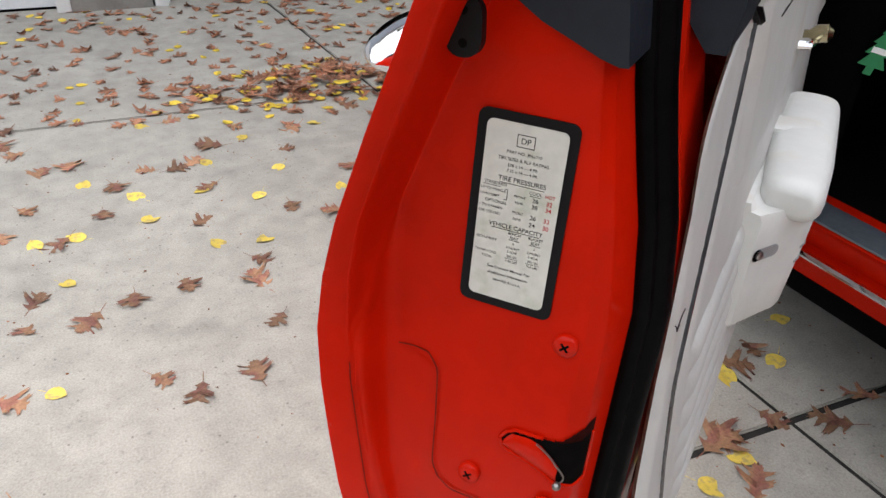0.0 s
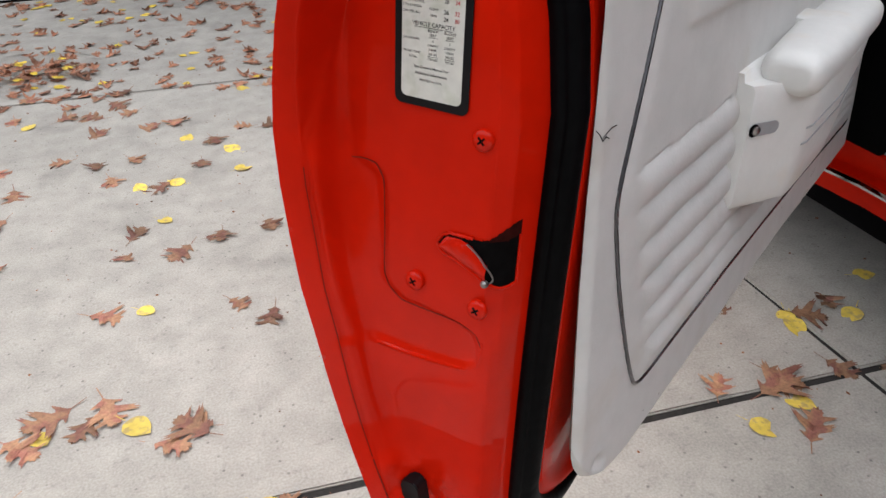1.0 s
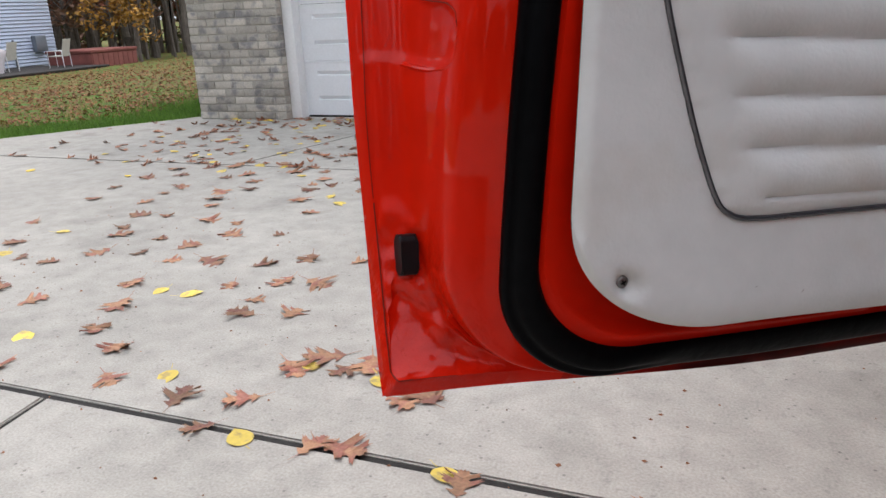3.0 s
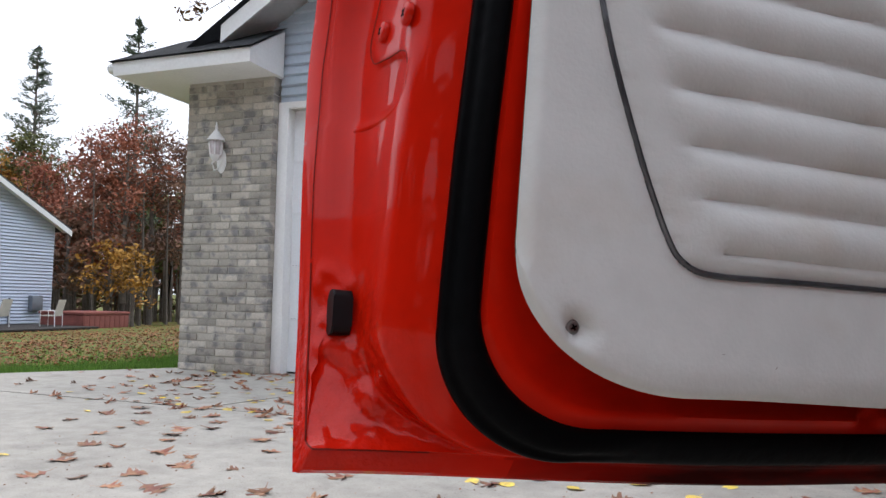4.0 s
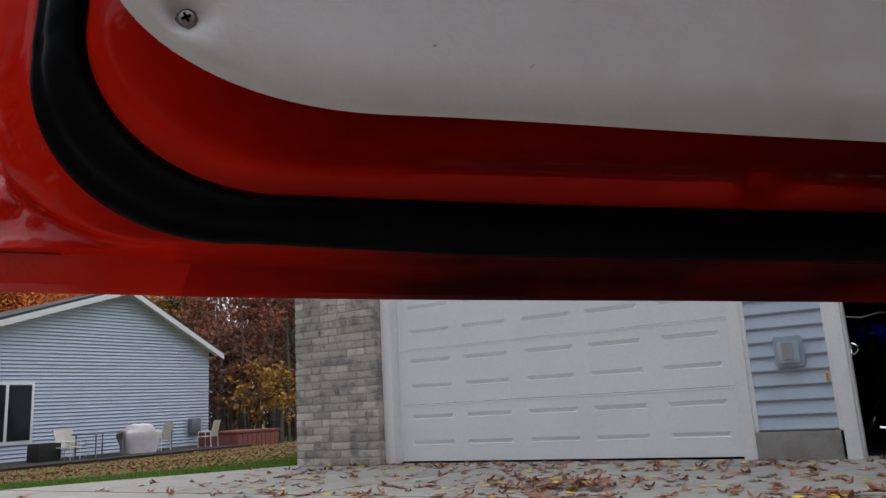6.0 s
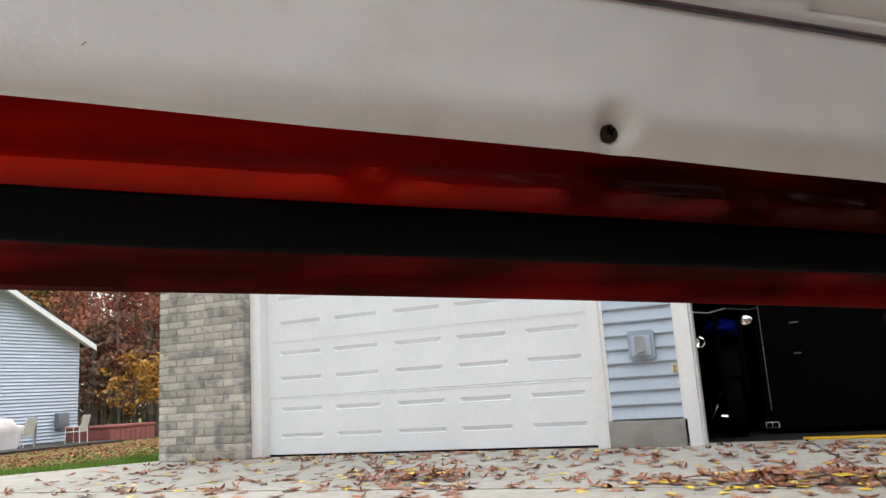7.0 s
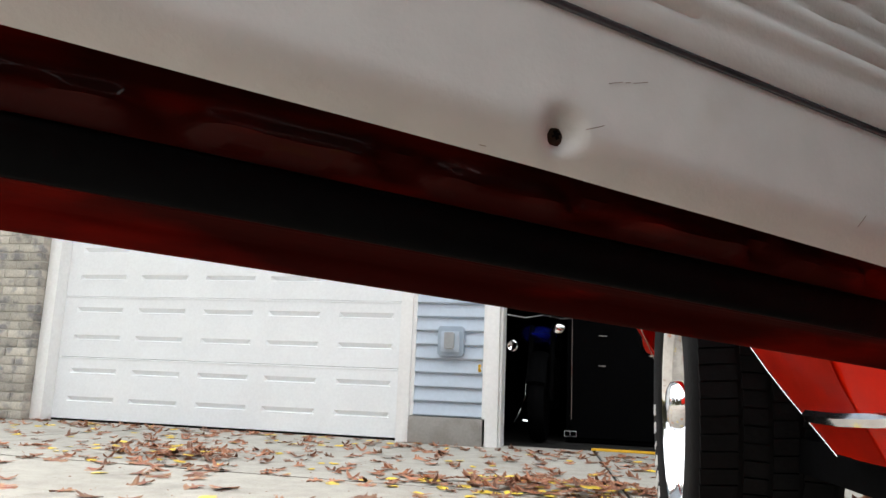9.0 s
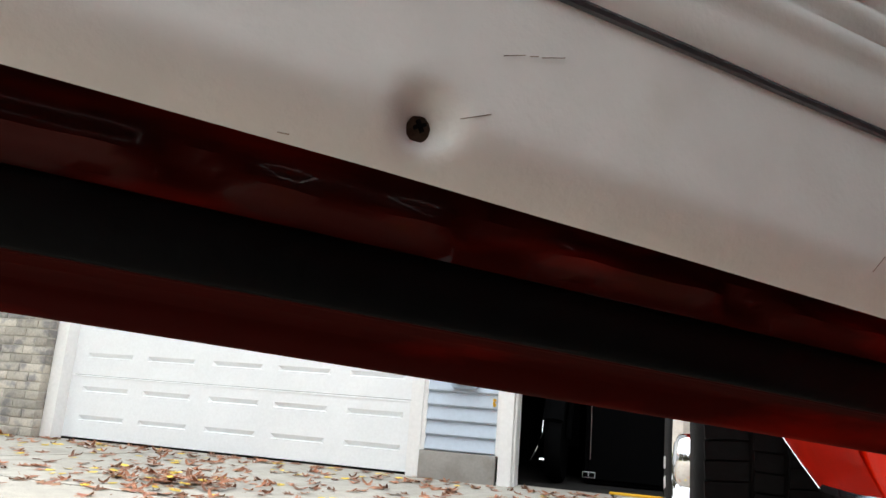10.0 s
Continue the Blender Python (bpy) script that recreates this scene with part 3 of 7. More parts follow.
        rows = [[(x, GY - 0.004, z), (x, GY - 0.022, z + 0.012), (x, GY - 0.020, z + 0.02), (x, GY + 0.002, z + COURSE), (x, GY + 0.012, z + COURSE), (x, GY + 0.012, z)] for x in (xa, xb)]
        grid(rows, bm, caps=True, wrap=True)
        z += COURSE
    part("gable_siding", bm, M_SIDING, roof, smooth=None)
    part("gutter_end", lathe([(0.0, 0), (0.045, 0), (0.05, 0.02), (0.05, 0.09), (0.0, 0.09)], 12, m=Matrix.Translation((-4.46, yf + 0.05, 2.70)) @ Matrix.Rotation(radians(90), 4, "Y")), M_WHITE, roof)


def wall_lantern():
    x, y, z = -3.50, 5.20, 2.0
    w = thing("wall_lantern", "white metal carriage lantern on the brick pier", "wall lamp", (x, 5.3, z))
    part("back_plate", lathe([(0, 0), (0.05, 0), (0.055, 0.008), (0.03, 0.018), (0, 0.02)], 20, m=Matrix.Translation((x, 5.298, z - 0.12)) @ Matrix.Diagonal((0.95, 1, 2.0, 1)) @ Matrix.Rotation(radians(90), 4, "X")), M_WHITE, w)
    arm = [(x, 5.29, z - 0.10), (x, 5.24, z - 0.20), (x + 0.0, 5.19, z - 0.22), (x, 5.16, z - 0.16), (x, 5.19, z - 0.13)]
    part("scroll_arm", tube(arm, 0.008), M_WHITE, w)
    part("lantern_base", lathe([(0, -0.13), (0.02, -0.13), (0.05, -0.09), (0.052, -0.08), (0, -0.08)], 12, m=Matrix.Translation((x, y, z))), M_WHITE, w)
    for k in range(6):
        a = k * math.pi / 3
        part("lantern_rib", tube([(x + 0.05 * math.cos(a), y + 0.05 * math.sin(a), z - 0.08), (x + 0.064 * math.cos(a), y + 0.064 * math.sin(a), z + 0.02), (x + 0.058 * math.cos(a), y + 0.058 * math.sin(a), z + 0.06)], 0.006, n=6), M_WHITE, w)
    part("glass", lathe([(0, -0.08), (0.042, -0.08), (0.055, 0.02), (0.05, 0.06), (0, 0.06)], 12, m=Matrix.Translation((x, y, z))), M_COVER, w, "frosted glass cylinder")
    part("lantern_roof", lathe([(0.0, 0.05), (0.08, 0.05), (0.075, 0.065), (0.035, 0.12), (0.012, 0.15), (0.014, 0.17), (0.004, 0.22), (0, 0.22)], 12, m=Matrix.Translation((x, y, z))), M_WHITE, w)


def outlet_box():
    y = GY - 0.03
    w = thing("outlet_box", "grey weatherproof outlet cover on a siding mount block", "outlet", (0.27, y, 0.676))
    def octo(s, c):
        return [(s - c, s), (-s + c, s), (-s, s - c), (-s, -s + c), (-s + c, -s), (s - c, -s), (s, -s + c), (s, s - c)]
    rot = Matrix.Translation((0.275, y + 0.03, 0.676)) @ Matrix.Rotation(radians(90), 4, "X")
    part("mount_block", prism([(x * 0.9, q) for x, q in octo(0.098, 0.014)], 0.045, m=rot), M_BLOCK, w, "blue-grey mount block")
    part("inner_frame", prism(rounded(0.125, 0.135, 0.01), 0.02, m=Matrix.Translation((0.275, y - 0.013, 0.672)) @ Matrix.Rotation(radians(90), 4, "X")), M_SIDING, w)
    part("flip_cover", prism(rounded(0.066, 0.108, 0.012), 0.022, m=Matrix.Translation((0.272, y - 0.032, 0.678)) @ Matrix.Rotation(radians(90), 4, "X")), M_BOX, w, "scratched grey metal flip cover")
    part("latch", box((0.258, y - 0.062, 0.625), (0.287, y - 0.052, 0.634), 0.003), M_BOX, w)
    whole("hook", tube([(0.472, GY - 0.005, 0.52), (0.472, GY - 0.03, 0.52), (0.472, GY - 0.035, 0.50), (0.474, GY - 0.02, 0.485)], 0.010), M_YELLOW, "small yellow plastic hook on the siding", "hook")


WALL = garage_walls()
brick_pilaster()
siding_strip(WALL, 0.028, 0.492, 0.178, 2.36)
garage_door(-2.87, -0.085, "door_1", "closed white sectional garage door with raised panels")
trim_board(-2.972, -2.87, 0.0, 2.40)
trim_board(-0.085, 0.0, 0.0, 2.40)
trim_board(-2.87, -0.085, 2.345, 2.40)
trim_board(0.0, 0.028, 0.176, 2.40, GY - 0.012)
trim_board(0.492, 0.515, 0.176, 2.40, GY - 0.012)
trim_board(0.515, 0.60, 0.0, 2.40)
trim_board(0.60, 0.615, 0.0, 2.36, GY + 0.03, GY + 0.18)
trim_board(0.60, 3.40, 2.345, 2.40)
trim_board(3.40, 3.48, 0.0, 2.40)
eaves()
wall_lantern()
outlet_box()

# ---------------------------------------------------------------- car: door frame of reference
# u runs along the door from its free edge to the hinges, w to the outside, z up
UX, UY = 0.7746, 0.6324
DOOR = Matrix(((UX, -UY, 0, 0), (UY, UX, 0, 0), (0, 0, 1, 0), (0, 0, 0, 1)))
TOP = 1.42
U1 = 2.05


def soft(x):
    x = max(0.0, min(1.0, x))
    return x * x * (3 - 2 * x)


def vo(z):
    """Outer skin: distance to the inside, by height."""
    return lerp(z, [0.45, 0.543, 0.56, 0.6, 0.65, 0.7, 0.75, 0.8, 0.85, 0.9, 0.95, 1.0, 1.05, 1.1, 1.15, 1.22, 1.32, 1.42],
                [0.13, 0.094, 0.076, 0.05, 0.024, 0.003, -0.013, -0.027, -0.040, -0.054, -0.065, -0.074, -0.078, -0.072, -0.059, -0.034, 0.004, 0.03])


def uo(z):
    return lerp(z, [0.5, 0.543, 0.56, 0.6, 0.65, 0.7, 0.75, 0.8, 0.9, 1.0, 1.05, 1.1, 1.32], [0.483, 0.487, 0.489, 0.4925, 0.497, 0.500, 0.502, 0.504, 0.510, 0.521, 0.526, 0.529, 0.533])


def zb(u):
    """Bottom edge of the door: nearly straight at the free end, falling faster towards the hinges."""
    d = u - 1.3
    k = soft((u - 0.5) / 0.45)
    return (1 - k) * (0.543 - 0.0574 * (u - 0.487)) + k * (0.497 - 0.0527 * d - 0.0132 * d * d)


def low_v(base):
    """Inside distance of a line along the bottom, which lies further in away from the free end."""
    def at(u):
        hem_v = 0.094 + 0.032 * soft((u - 0.5) / 0.45)
        return hem_v + (base - 0.094) * (0.142 - hem_v) / 0.04 if u > 0.5 else base
    return at


def low_z(rise, corner):
    """Height of a line along the bottom over the hem, which is wider at the free corner."""
    return lambda u: zb(u) + rise + (corner - rise) * (1 - soft((u - 0.58) / 0.3))


POCKETS = ((0.98, 1.02), (1.12, 1.165), (1.24, 1.29), (1.365, 1.41), (1.49, 1.535), (1.62, 1.68), (1.775, 1.825), (1.90, 1.95))


def strip_v(u, crown):
    """The red strip over the seal: a long crown broken by clip pockets with raised rims."""
    v = 0.1525 + crown * (1 + 0.25 * math.sin(u * 23))
    for a, b in POCKETS:
        inside = soft((u - a) / 0.016) * soft((b - u) / 0.016)
        rim = math.exp(-((u - a + 0.012) / 0.012) ** 2) + math.exp(-((u - b - 0.012) / 0.012) ** 2)
        v += (-1.5 * inside + 0.5 * rim) * crown
    return v


def uface(z):
    return lerp(z, [0.5, 0.6, 0.7, 0.8, 0.915, 1.0, 1.085, 1.2, 1.32], [0.535, 0.540, 0.547, 0.556, 0.569, 0.580, 0.590, 0.602, 0.612])


def vp(z):
    return 0.205 - 0.078 * (z - 0.6)


def pt(u, v, z):
    return Vector((u, -v, z))


# rings of the door shell from the hem inwards: rear offset, bottom offset, corner radii, inside distance
EDGES = []


def ring(rear, low, ra, rb, vr, vl, nr=230, nc=44, nl=170):
    """One line down the free edge, round the lower corner and along the bottom."""
    EDGES.append((rear, vr))
    pts = []
    zc = 0.0
    for _ in range(6):
        uc = rear(low(0.6) + rb) + ra
        zc = low(uc) + rb
    u_at = rear(zc)
    for z in np.linspace(TOP, zc, nr):
        pts.append((rear(z), vr(z), z))
    z_end = low(u_at + ra)
    v0, v1 = vr(zc), vl(u_at + ra)
    for k in range(1, nc):
        a = 0.5 * math.pi * k / nc
        f = soft(k / nc)
        pts.append((u_at + ra * (1 - math.cos(a)), v0 + (v1 - v0) * f, zc - (zc - z_end) * math.sin(a)))
    for u in np.linspace(u_at + ra, U1, nl):
        pts.append((u, vl(u), low(u)))
    return pts


def hem_u(z):
    """Depth of the hem flange, which widens above the lower corner."""
    return lerp(z, [0.72, 0.78, 0.86, 0.95, 1.1], [0.0075, 0.008, 0.0105, 0.013, 0.012])


def slim(z, low, high):
    """A width that narrows towards the belt line."""
    return lerp(z, [1.02, 1.14], [low, high])


def inward(z, f):
    """Part of the way from the soft ridge beside the hem to the latch face."""
    return uo(z) + 0.020 + f * (uface(z) - uo(z) - 0.020)


def seal_drop(z):
    """Near the belt line the seal swings to the outside."""
    return lerp(z, [1.08, 1.15, 1.2, 1.25, 1.3, 1.42], [0.0, 0.010, 0.022, 0.033, 0.041, 0.050])


def sill_v(z):
    return 0.1610 - 0.9 * seal_drop(z)


RINGS = [
    ring(uo, zb, 0.004, 0.004, vo, low_v(0.094)),
    ring(lambda z: uo(z) + 0.002, low_z(0.002, 0.004), 0.004, 0.004, lambda z: vo(z) + 0.005, low_v(0.101)),
    ring(lambda z: uo(z) + 0.8 * hem_u(z), low_z(0.011, 0.019), 0.004, 0.004, lambda z: vo(z) + slim(z, 0.018, 0.010), low_v(0.104)),
    ring(lambda z: uo(z) + hem_u(z), low_z(0.013, 0.021), 0.004, 0.004, lambda z: vo(z) + slim(z, 0.020, 0.0115), low_v(0.1045)),
    ring(lambda z: uo(z) + hem_u(z) + 0.004, low_z(0.016, 0.0225), 0.05, 0.05, lambda z: vo(z) + slim(z, 0.0225, 0.0135), low_v(0.108)),
    ring(lambda z: inward(z, slim(z, 0.0, 0.80)), low_z(0.018, 0.0235), 0.10, 0.09, lambda z: vo(z) + slim(z, 0.028, 0.018), low_v(0.112)),
    ring(lambda z: inward(z, lerp(z, [0.92, 1.04], [0.62, 0.95])), low_z(0.019, 0.0242), 0.115, 0.10, lambda z: vo(z) + slim(z, 0.041, 0.026), low_v(0.116)),
    ring(lambda z: inward(z, 0.96), low_z(0.020, 0.025), 0.12, 0.105, lambda z: 0.072, low_v(0.121)),
    ring(lambda z: uface(z) + 0.002, low_z(0.021, 0.0257), 0.12, 0.105, lambda z: 0.116 - 0.6 * seal_drop(z), low_v(0.126)),
    ring(lambda z: uface(z) + 0.012, low_z(0.0215, 0.0262), 0.12, 0.105, lambda z: 0.129 - 0.8 * seal_drop(z), low_v(0.130)),
    ring(lambda z: uface(z) + 0.043, low_z(0.0225, 0.027), 0.115, 0.10, lambda z: 0.139 - seal_drop(z), low_v(0.134)),
    ring(lambda z: uface(z) + 0.071, lambda u: zb(u) + 0.051, 0.11, 0.095, lambda z: 0.156 - seal_drop(z), lambda u: 0.151),
    ring(lambda z: uface(z) + 0.074, lambda u: zb(u) + 0.055, 0.11, 0.095, sill_v, lambda u: 0.1515),
    ring(lambda z: uface(z) + 0.076, lambda u: zb(u) + 0.060, 0.11, 0.095, sill_v, lambda u: strip_v(u, 0.005)),
    ring(lambda z: uface(z) + 0.078, lambda u: zb(u) + 0.064, 0.11, 0.095, sill_v, lambda u: strip_v(u, 0.008)),
    ring(lambda z: uface(z) + 0.080, lambda u: zb(u) + 0.068, 0.11, 0.095, sill_v, lambda u: strip_v(u, 0.0065)),
    ring(lambda z: uface(z) + 0.083, lambda u: zb(u) + 0.074, 0.11, 0.095, sill_v, lambda u: strip_v(u, 0.0)),
    ring(lambda z: uface(z) + 0.090, lambda u: zb(u) + 0.084, 0.11, 0.095, sill_v, lambda u: 0.147),
    ring(lambda z: uface(z) + 0.15, lambda u: zb(u) + 0.125, 0.11, 0.095, sill_v, lambda u: 0.147),
]


def usurf(v, z):
    """How far forward the end face of the door lies."""
    vs = [e[1](z) for e in EDGES]
    keep = [0]
    for k in range(1, len(vs)):
        if vs[k] > vs[keep[-1]] + 1e-4:
            keep.append(k)
    return lerp(v, [vs[k] for k in keep], [EDGES[k][0](z) for k in keep])


def pressed(v, z):
    """A shallow pressing below and outside the latch."""
    left = lerp(z, [0.80, 0.85, 0.87, 0.88, 0.886, 0.891, 0.902, 0.915, 0.96, 1.005, 1.018], [0.125, 0.1175, 0.1155, 0.108, 0.08, 0.035, 0.017, 0.011, 0.008, 0.004, -0.03])
    low = lerp(v, [-0.018, 0.01, 0.06, 0.10, 0.115], [0.838, 0.833, 0.831, 0.835, 0.846])
    return soft((left - v) / 0.009) * soft((z - low) / 0.010) * soft((1.020 - z) / 0.010) * soft((v + 0.040) / 0.03)


def between(a, b, c, d, f):
    """From b to c along a smooth curve that a and d lie on, without overshoot."""
    m0, m1 = 0.5 * (c - a), 0.5 * (d - b)
    h = c - b
    if abs(h) < 1e-9:
        return b
    m0, m1 = (max(0.0, min(3.0, m / h)) * h for m in (m0, m1))
    return (2 * f ** 3 - 3 * f * f + 1) * b + (f ** 3 - 2 * f * f + f) * m0 + (3 * f * f - 2 * f ** 3) * c + (f ** 3 - f * f) * m1


def blend(quad, f, straight):
    """A point between two lines of the shell, on a curve or on a straight line."""
    return tuple(straight * (b + (c - b) * f) + (1 - straight) * between(a, b, c, d, f) for a, b, c, d in zip(*quad))


# lumps of filler on the mended corner: place along and up the door, radius, height
LUMPS = ((0.553, 0.598, 0.017, 0.0085), (0.562, 0.612, 0.006, 0.0035), (0.574, 0.583, 0.010, 0.004), (0.522, 0.702, 0.008, 0.0055), (0.514, 0.690, 0.007, 0.004), (0.540, 0.634, 0.007, 0.005), (0.523, 0.636, 0.009, 0.0045), (0.506, 0.615, 0.005, 0.003),
         (0.508, 0.588, 0.006, 0.003), (0.531, 0.574, 0.009, 0.0035), (0.541, 0.622, 0.007, 0.004), (0.516, 0.660, 0.007, 0.004))


def door_shell():
    # extra lines across the lumpy, repaired lower corner
    dense = []
    for k, r in enumerate(RINGS):
        dense.append(r)
        if 3 <= k <= 9:
            for f in np.linspace(0.1, 0.9, 9) if k < 6 else np.linspace(0.08, 0.92, 12):
                dense.append([blend(quad, f, soft((quad[1][2] - 0.85) / 0.06) if k > 7 else 0.0) for quad in zip(r if k == 3 else RINGS[k - 1], r, RINGS[k + 1], RINGS[k + 2])])
    rows = []
    for n_ring, r in enumerate(dense):
        row = []
        for u, v, z in r:
            amount = max(0.0, 1 - abs(z - 0.62) / 0.10) * max(0.0, 1 - max(0, u - 0.53) / 0.11)
            if 3 < n_ring < 52 and amount > 0:
                a = noise.noise(Vector((u * 38, v * 25, z * 38)))
                b = noise.noise(Vector((u * 80, v * 50, z * 70 + 4)))
                lump = sum(hh * math.exp(-((u - lu) ** 2 + (z - lz) ** 2) / (lr * lr)) for lu, lz, lr, hh in LUMPS)
                push = soft((n_ring - 4) / 12) * (min(1, amount * 2.2) * (0.0008 + 0.0026 * a + 0.0030 * b) + lump)
                u, v = u - 0.8 * push, v + 0.6 * push
            if z > 0.78 and -0.045 < v < 0.125:
                u += 0.0035 * pressed(v, z)
            row.append(pt(u, v, z))
        rows.append(row)
    bm = grid(rows)
    # outer skin from the hem forward, with a soft crease
    us = [0.0, 0.004, 0.02, 0.05, 0.08, 0.12, 0.16, 0.2, 0.25, 0.3, 0.4, 0.5, 0.6, 0.7, 0.8, 0.9, 1.0]
    edge_v = low_v(0.094)
    zs = list(np.linspace(TOP, 0.5435, 60))
    skin = []
    for f in us:
        row = []
        for z in zs:
            u = uo(z) + (U1 - uo(z)) * f
            zz = z + (zb(u) - 0.543) * max(0, (TOP - z) / (TOP - 0.543))
            tuck = (edge_v(u) - 0.094) * max(0.0, 1 - (z - 0.543) / 0.12) ** 1.5
            row.append(pt(u, vo(z) + tuck - (0.003 if f else 0), zz))
        skin.append(row)
    grid(skin, bm)
    # front end and top
    front = [pt(U1, vo(z) - 0.003, z + (zb(U1) - 0.543) * (TOP - z) / (TOP - 0.543)) for z in zs]
    inner = [pt(U1, vp(z) - 0.035, max(z, zb(U1) + 0.11)) for z in zs]
    grid([front, inner], bm)
    grid([[pt(u, vo(TOP) - 0.003, TOP) for u in (0.533, 0.62, 0.8, U1)], [pt(u, 0.128, TOP + 0.004) for u in (0.533, 0.62, 0.8, U1)]], bm)
    bmesh.ops.remove_doubles(bm, verts=bm.verts, dist=0.0003)
    # underside and strip faces take the reds with shade painted in
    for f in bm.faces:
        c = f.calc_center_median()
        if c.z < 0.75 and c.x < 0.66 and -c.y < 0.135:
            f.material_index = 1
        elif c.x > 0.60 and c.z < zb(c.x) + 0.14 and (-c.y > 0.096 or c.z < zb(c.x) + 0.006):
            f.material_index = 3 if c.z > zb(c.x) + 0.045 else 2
    return bm


# ---------------------------------------------------------------- car
CAR = thing("car", "red two-door coupe parked on the drive with its driver door open", "car", (2.35, 1.0, 0))
door = part("door", door_shell(), [M_RED_DOOR, M_RED_ROUGH_CORNER, M_RED_UNDERSIDE, M_RED_STRIP], CAR, "open red car door seen from its latch edge", DOOR, smooth=50)


def on_door(name, bm, material, label="", smooth=35):
    return part(name, bm, material, door, label, DOOR, smooth)


def weatherstrip():
    """A thick hollow seal round the shoulder of the door."""
    a, b = RINGS[10], RINGS[11]
    rows = []
    for p, q in zip(a, b):
        P, Q = pt(*p), pt(*q)
        mid, half = (P + Q) / 2, (Q - P) / 2
        low = soft((p[0] - 0.66) / 0.12) if p[2] < 0.66 else 0.0
        out = pt(-0.45 * (1 - low), 1.0, -0.45 if p[2] < 0.66 else 0.0).normalized()
        deep = 0.014 - 0.008 * low
        row = []
        for k in range(25):
            t = math.pi * (-0.08 + 1.16 * k / 24)
            rib = 1 - 0.30 * math.exp(-((k - 9.5) / 1.6) ** 2) * (1 - low)
            row.append(mid - half * 1.02 * math.cos(t) + out * deep * rib * math.sin(t) ** 0.7 if 0 < math.sin(t) else mid - half * 1.02 * math.cos(t) - out * 0.002)
        rows.append(row)
    return grid(rows)


# the hem's narrow gap is drawn as a thin dark bar
for low_edge, thick in ((True, 0.0008), (False, 0.0005)):
    on_door("hem_seam", tube([pt(u - 0.0004, v + 0.0006, z) for u, v, z in RINGS[3][:330] if (z < 0.71) == low_edge and z < 1.02 and u < 0.60], thick, n=5), M_STAIN, "dark line along the hem seam")
on_door("weatherstrip", weatherstrip(), M_RUBBER, "thick black rubber door seal", 60)


# trim panel -----------------------------------------------------
def panel_low(a):
    x = max(0.0, min(1.0, (a - 0.631) / 0.155))
    d = max(a, 0.78) - 1.3
    base = 0.5734 - 0.0682 * d - 0.0269 * d * d + 0.004 * soft((1.0 - a) / 0.22)
    return base + 0.105 * (1 - math.sqrt(max(0.0, 1 - (1 - x) ** 2)))


def tilt(u):
    return -0.066 * (u - 0.75)


PIPE = [(0.845, 1.28), (0.80, 1.19), (0.769, 1.120), (0.727, 1.034), (0.703, 0.985), (0.699, 0.955), (0.711, 0.878), (0.736, 0.782), (0.752, 0.735), (0.762, 0.714), (0.780, 0.703), (0.81, 0.700), (0.85, 0.699), (1.108, 0.687), (1.45, 0.662), (1.70, 0.6365), (1.885, 0.6180), (1.905, 0.6176), (1.917, 0.6225), (1.923, 0.635), (1.932, 0.75), (1.95, 1.05)]
FLUTES = (0.722, 0.764, 0.806, 0.8525, 0.900, 0.948, 0.993)
HOLES = [(0.676, 0.660), (1.138, 0.598), (1.590, 0.572)]


def pipe_low(u):
    return lerp(u, [p[0] for p in PIPE[10:]], [p[1] for p in PIPE[10:]])


def pipe_left(z):
    zs = [p[1] for p in PIPE[:11]][::-1]
    return lerp(z, zs, [p[0] for p in PIPE[:11]][::-1])


def panel_v(u, z):
    """The face of the trim panel: flutes, welts, dimples."""
    v = vp(z)
    zz = z - tilt(u)
    inside = u > pipe_left(z) + 0.004 and z > pipe_low(max(u, 0.78)) + 0.004
    if inside:
        d = min(u - pipe_left(z), z - pipe_low(max(u, 0.78)), 0.03)
        v += 0.006 * math.sin(min(1, d / 0.02) * math.pi / 2)
    # six flutes with square ends, drawing together towards the hinges
    s = lerp(zz, [0.735, 0.80, 0.87, 0.99], [0.798, 0.782, 0.764, 0.738])
    fan = lerp(u, [1.05, 1.88], [1.0, 0.45])
    zf = FLUTES[0] + (zz - FLUTES[0] - 0.004 * soft((u - 1.3) / 0.5)) / fan
    if FLUTES[0] < zf < FLUTES[-1] and u > s - 0.01:
        f = lerp(zf, FLUTES, range(7))
        ph = f - math.floor(f)
        fade = min(1, max(0, (u - s + 0.01) / 0.018)) ** 0.7 * soft((1.890 - u) / 0.014)
        v += 0.0100 * fade * fan ** 0.6 * (math.sin(math.pi * ph) ** 0.6 - 0.4)
    if zz > 1.104:
        v += 0.006 * min(1, (zz - 1.104) / 0.01) * min(1, max(0, (u - 0.83) / 0.02))
    for hu, hz in HOLES:
        d2 = (u - hu) ** 2 + (z - hz) ** 2
        if d2 < 0.01:
            v -= 0.017 * math.exp(-d2 / 0.00009) - 0.0015 * math.exp(-d2 / 0.0015)
    v += 0.0012 * noise.noise(Vector((u * 9, z * 9, 0.3)))
    return v


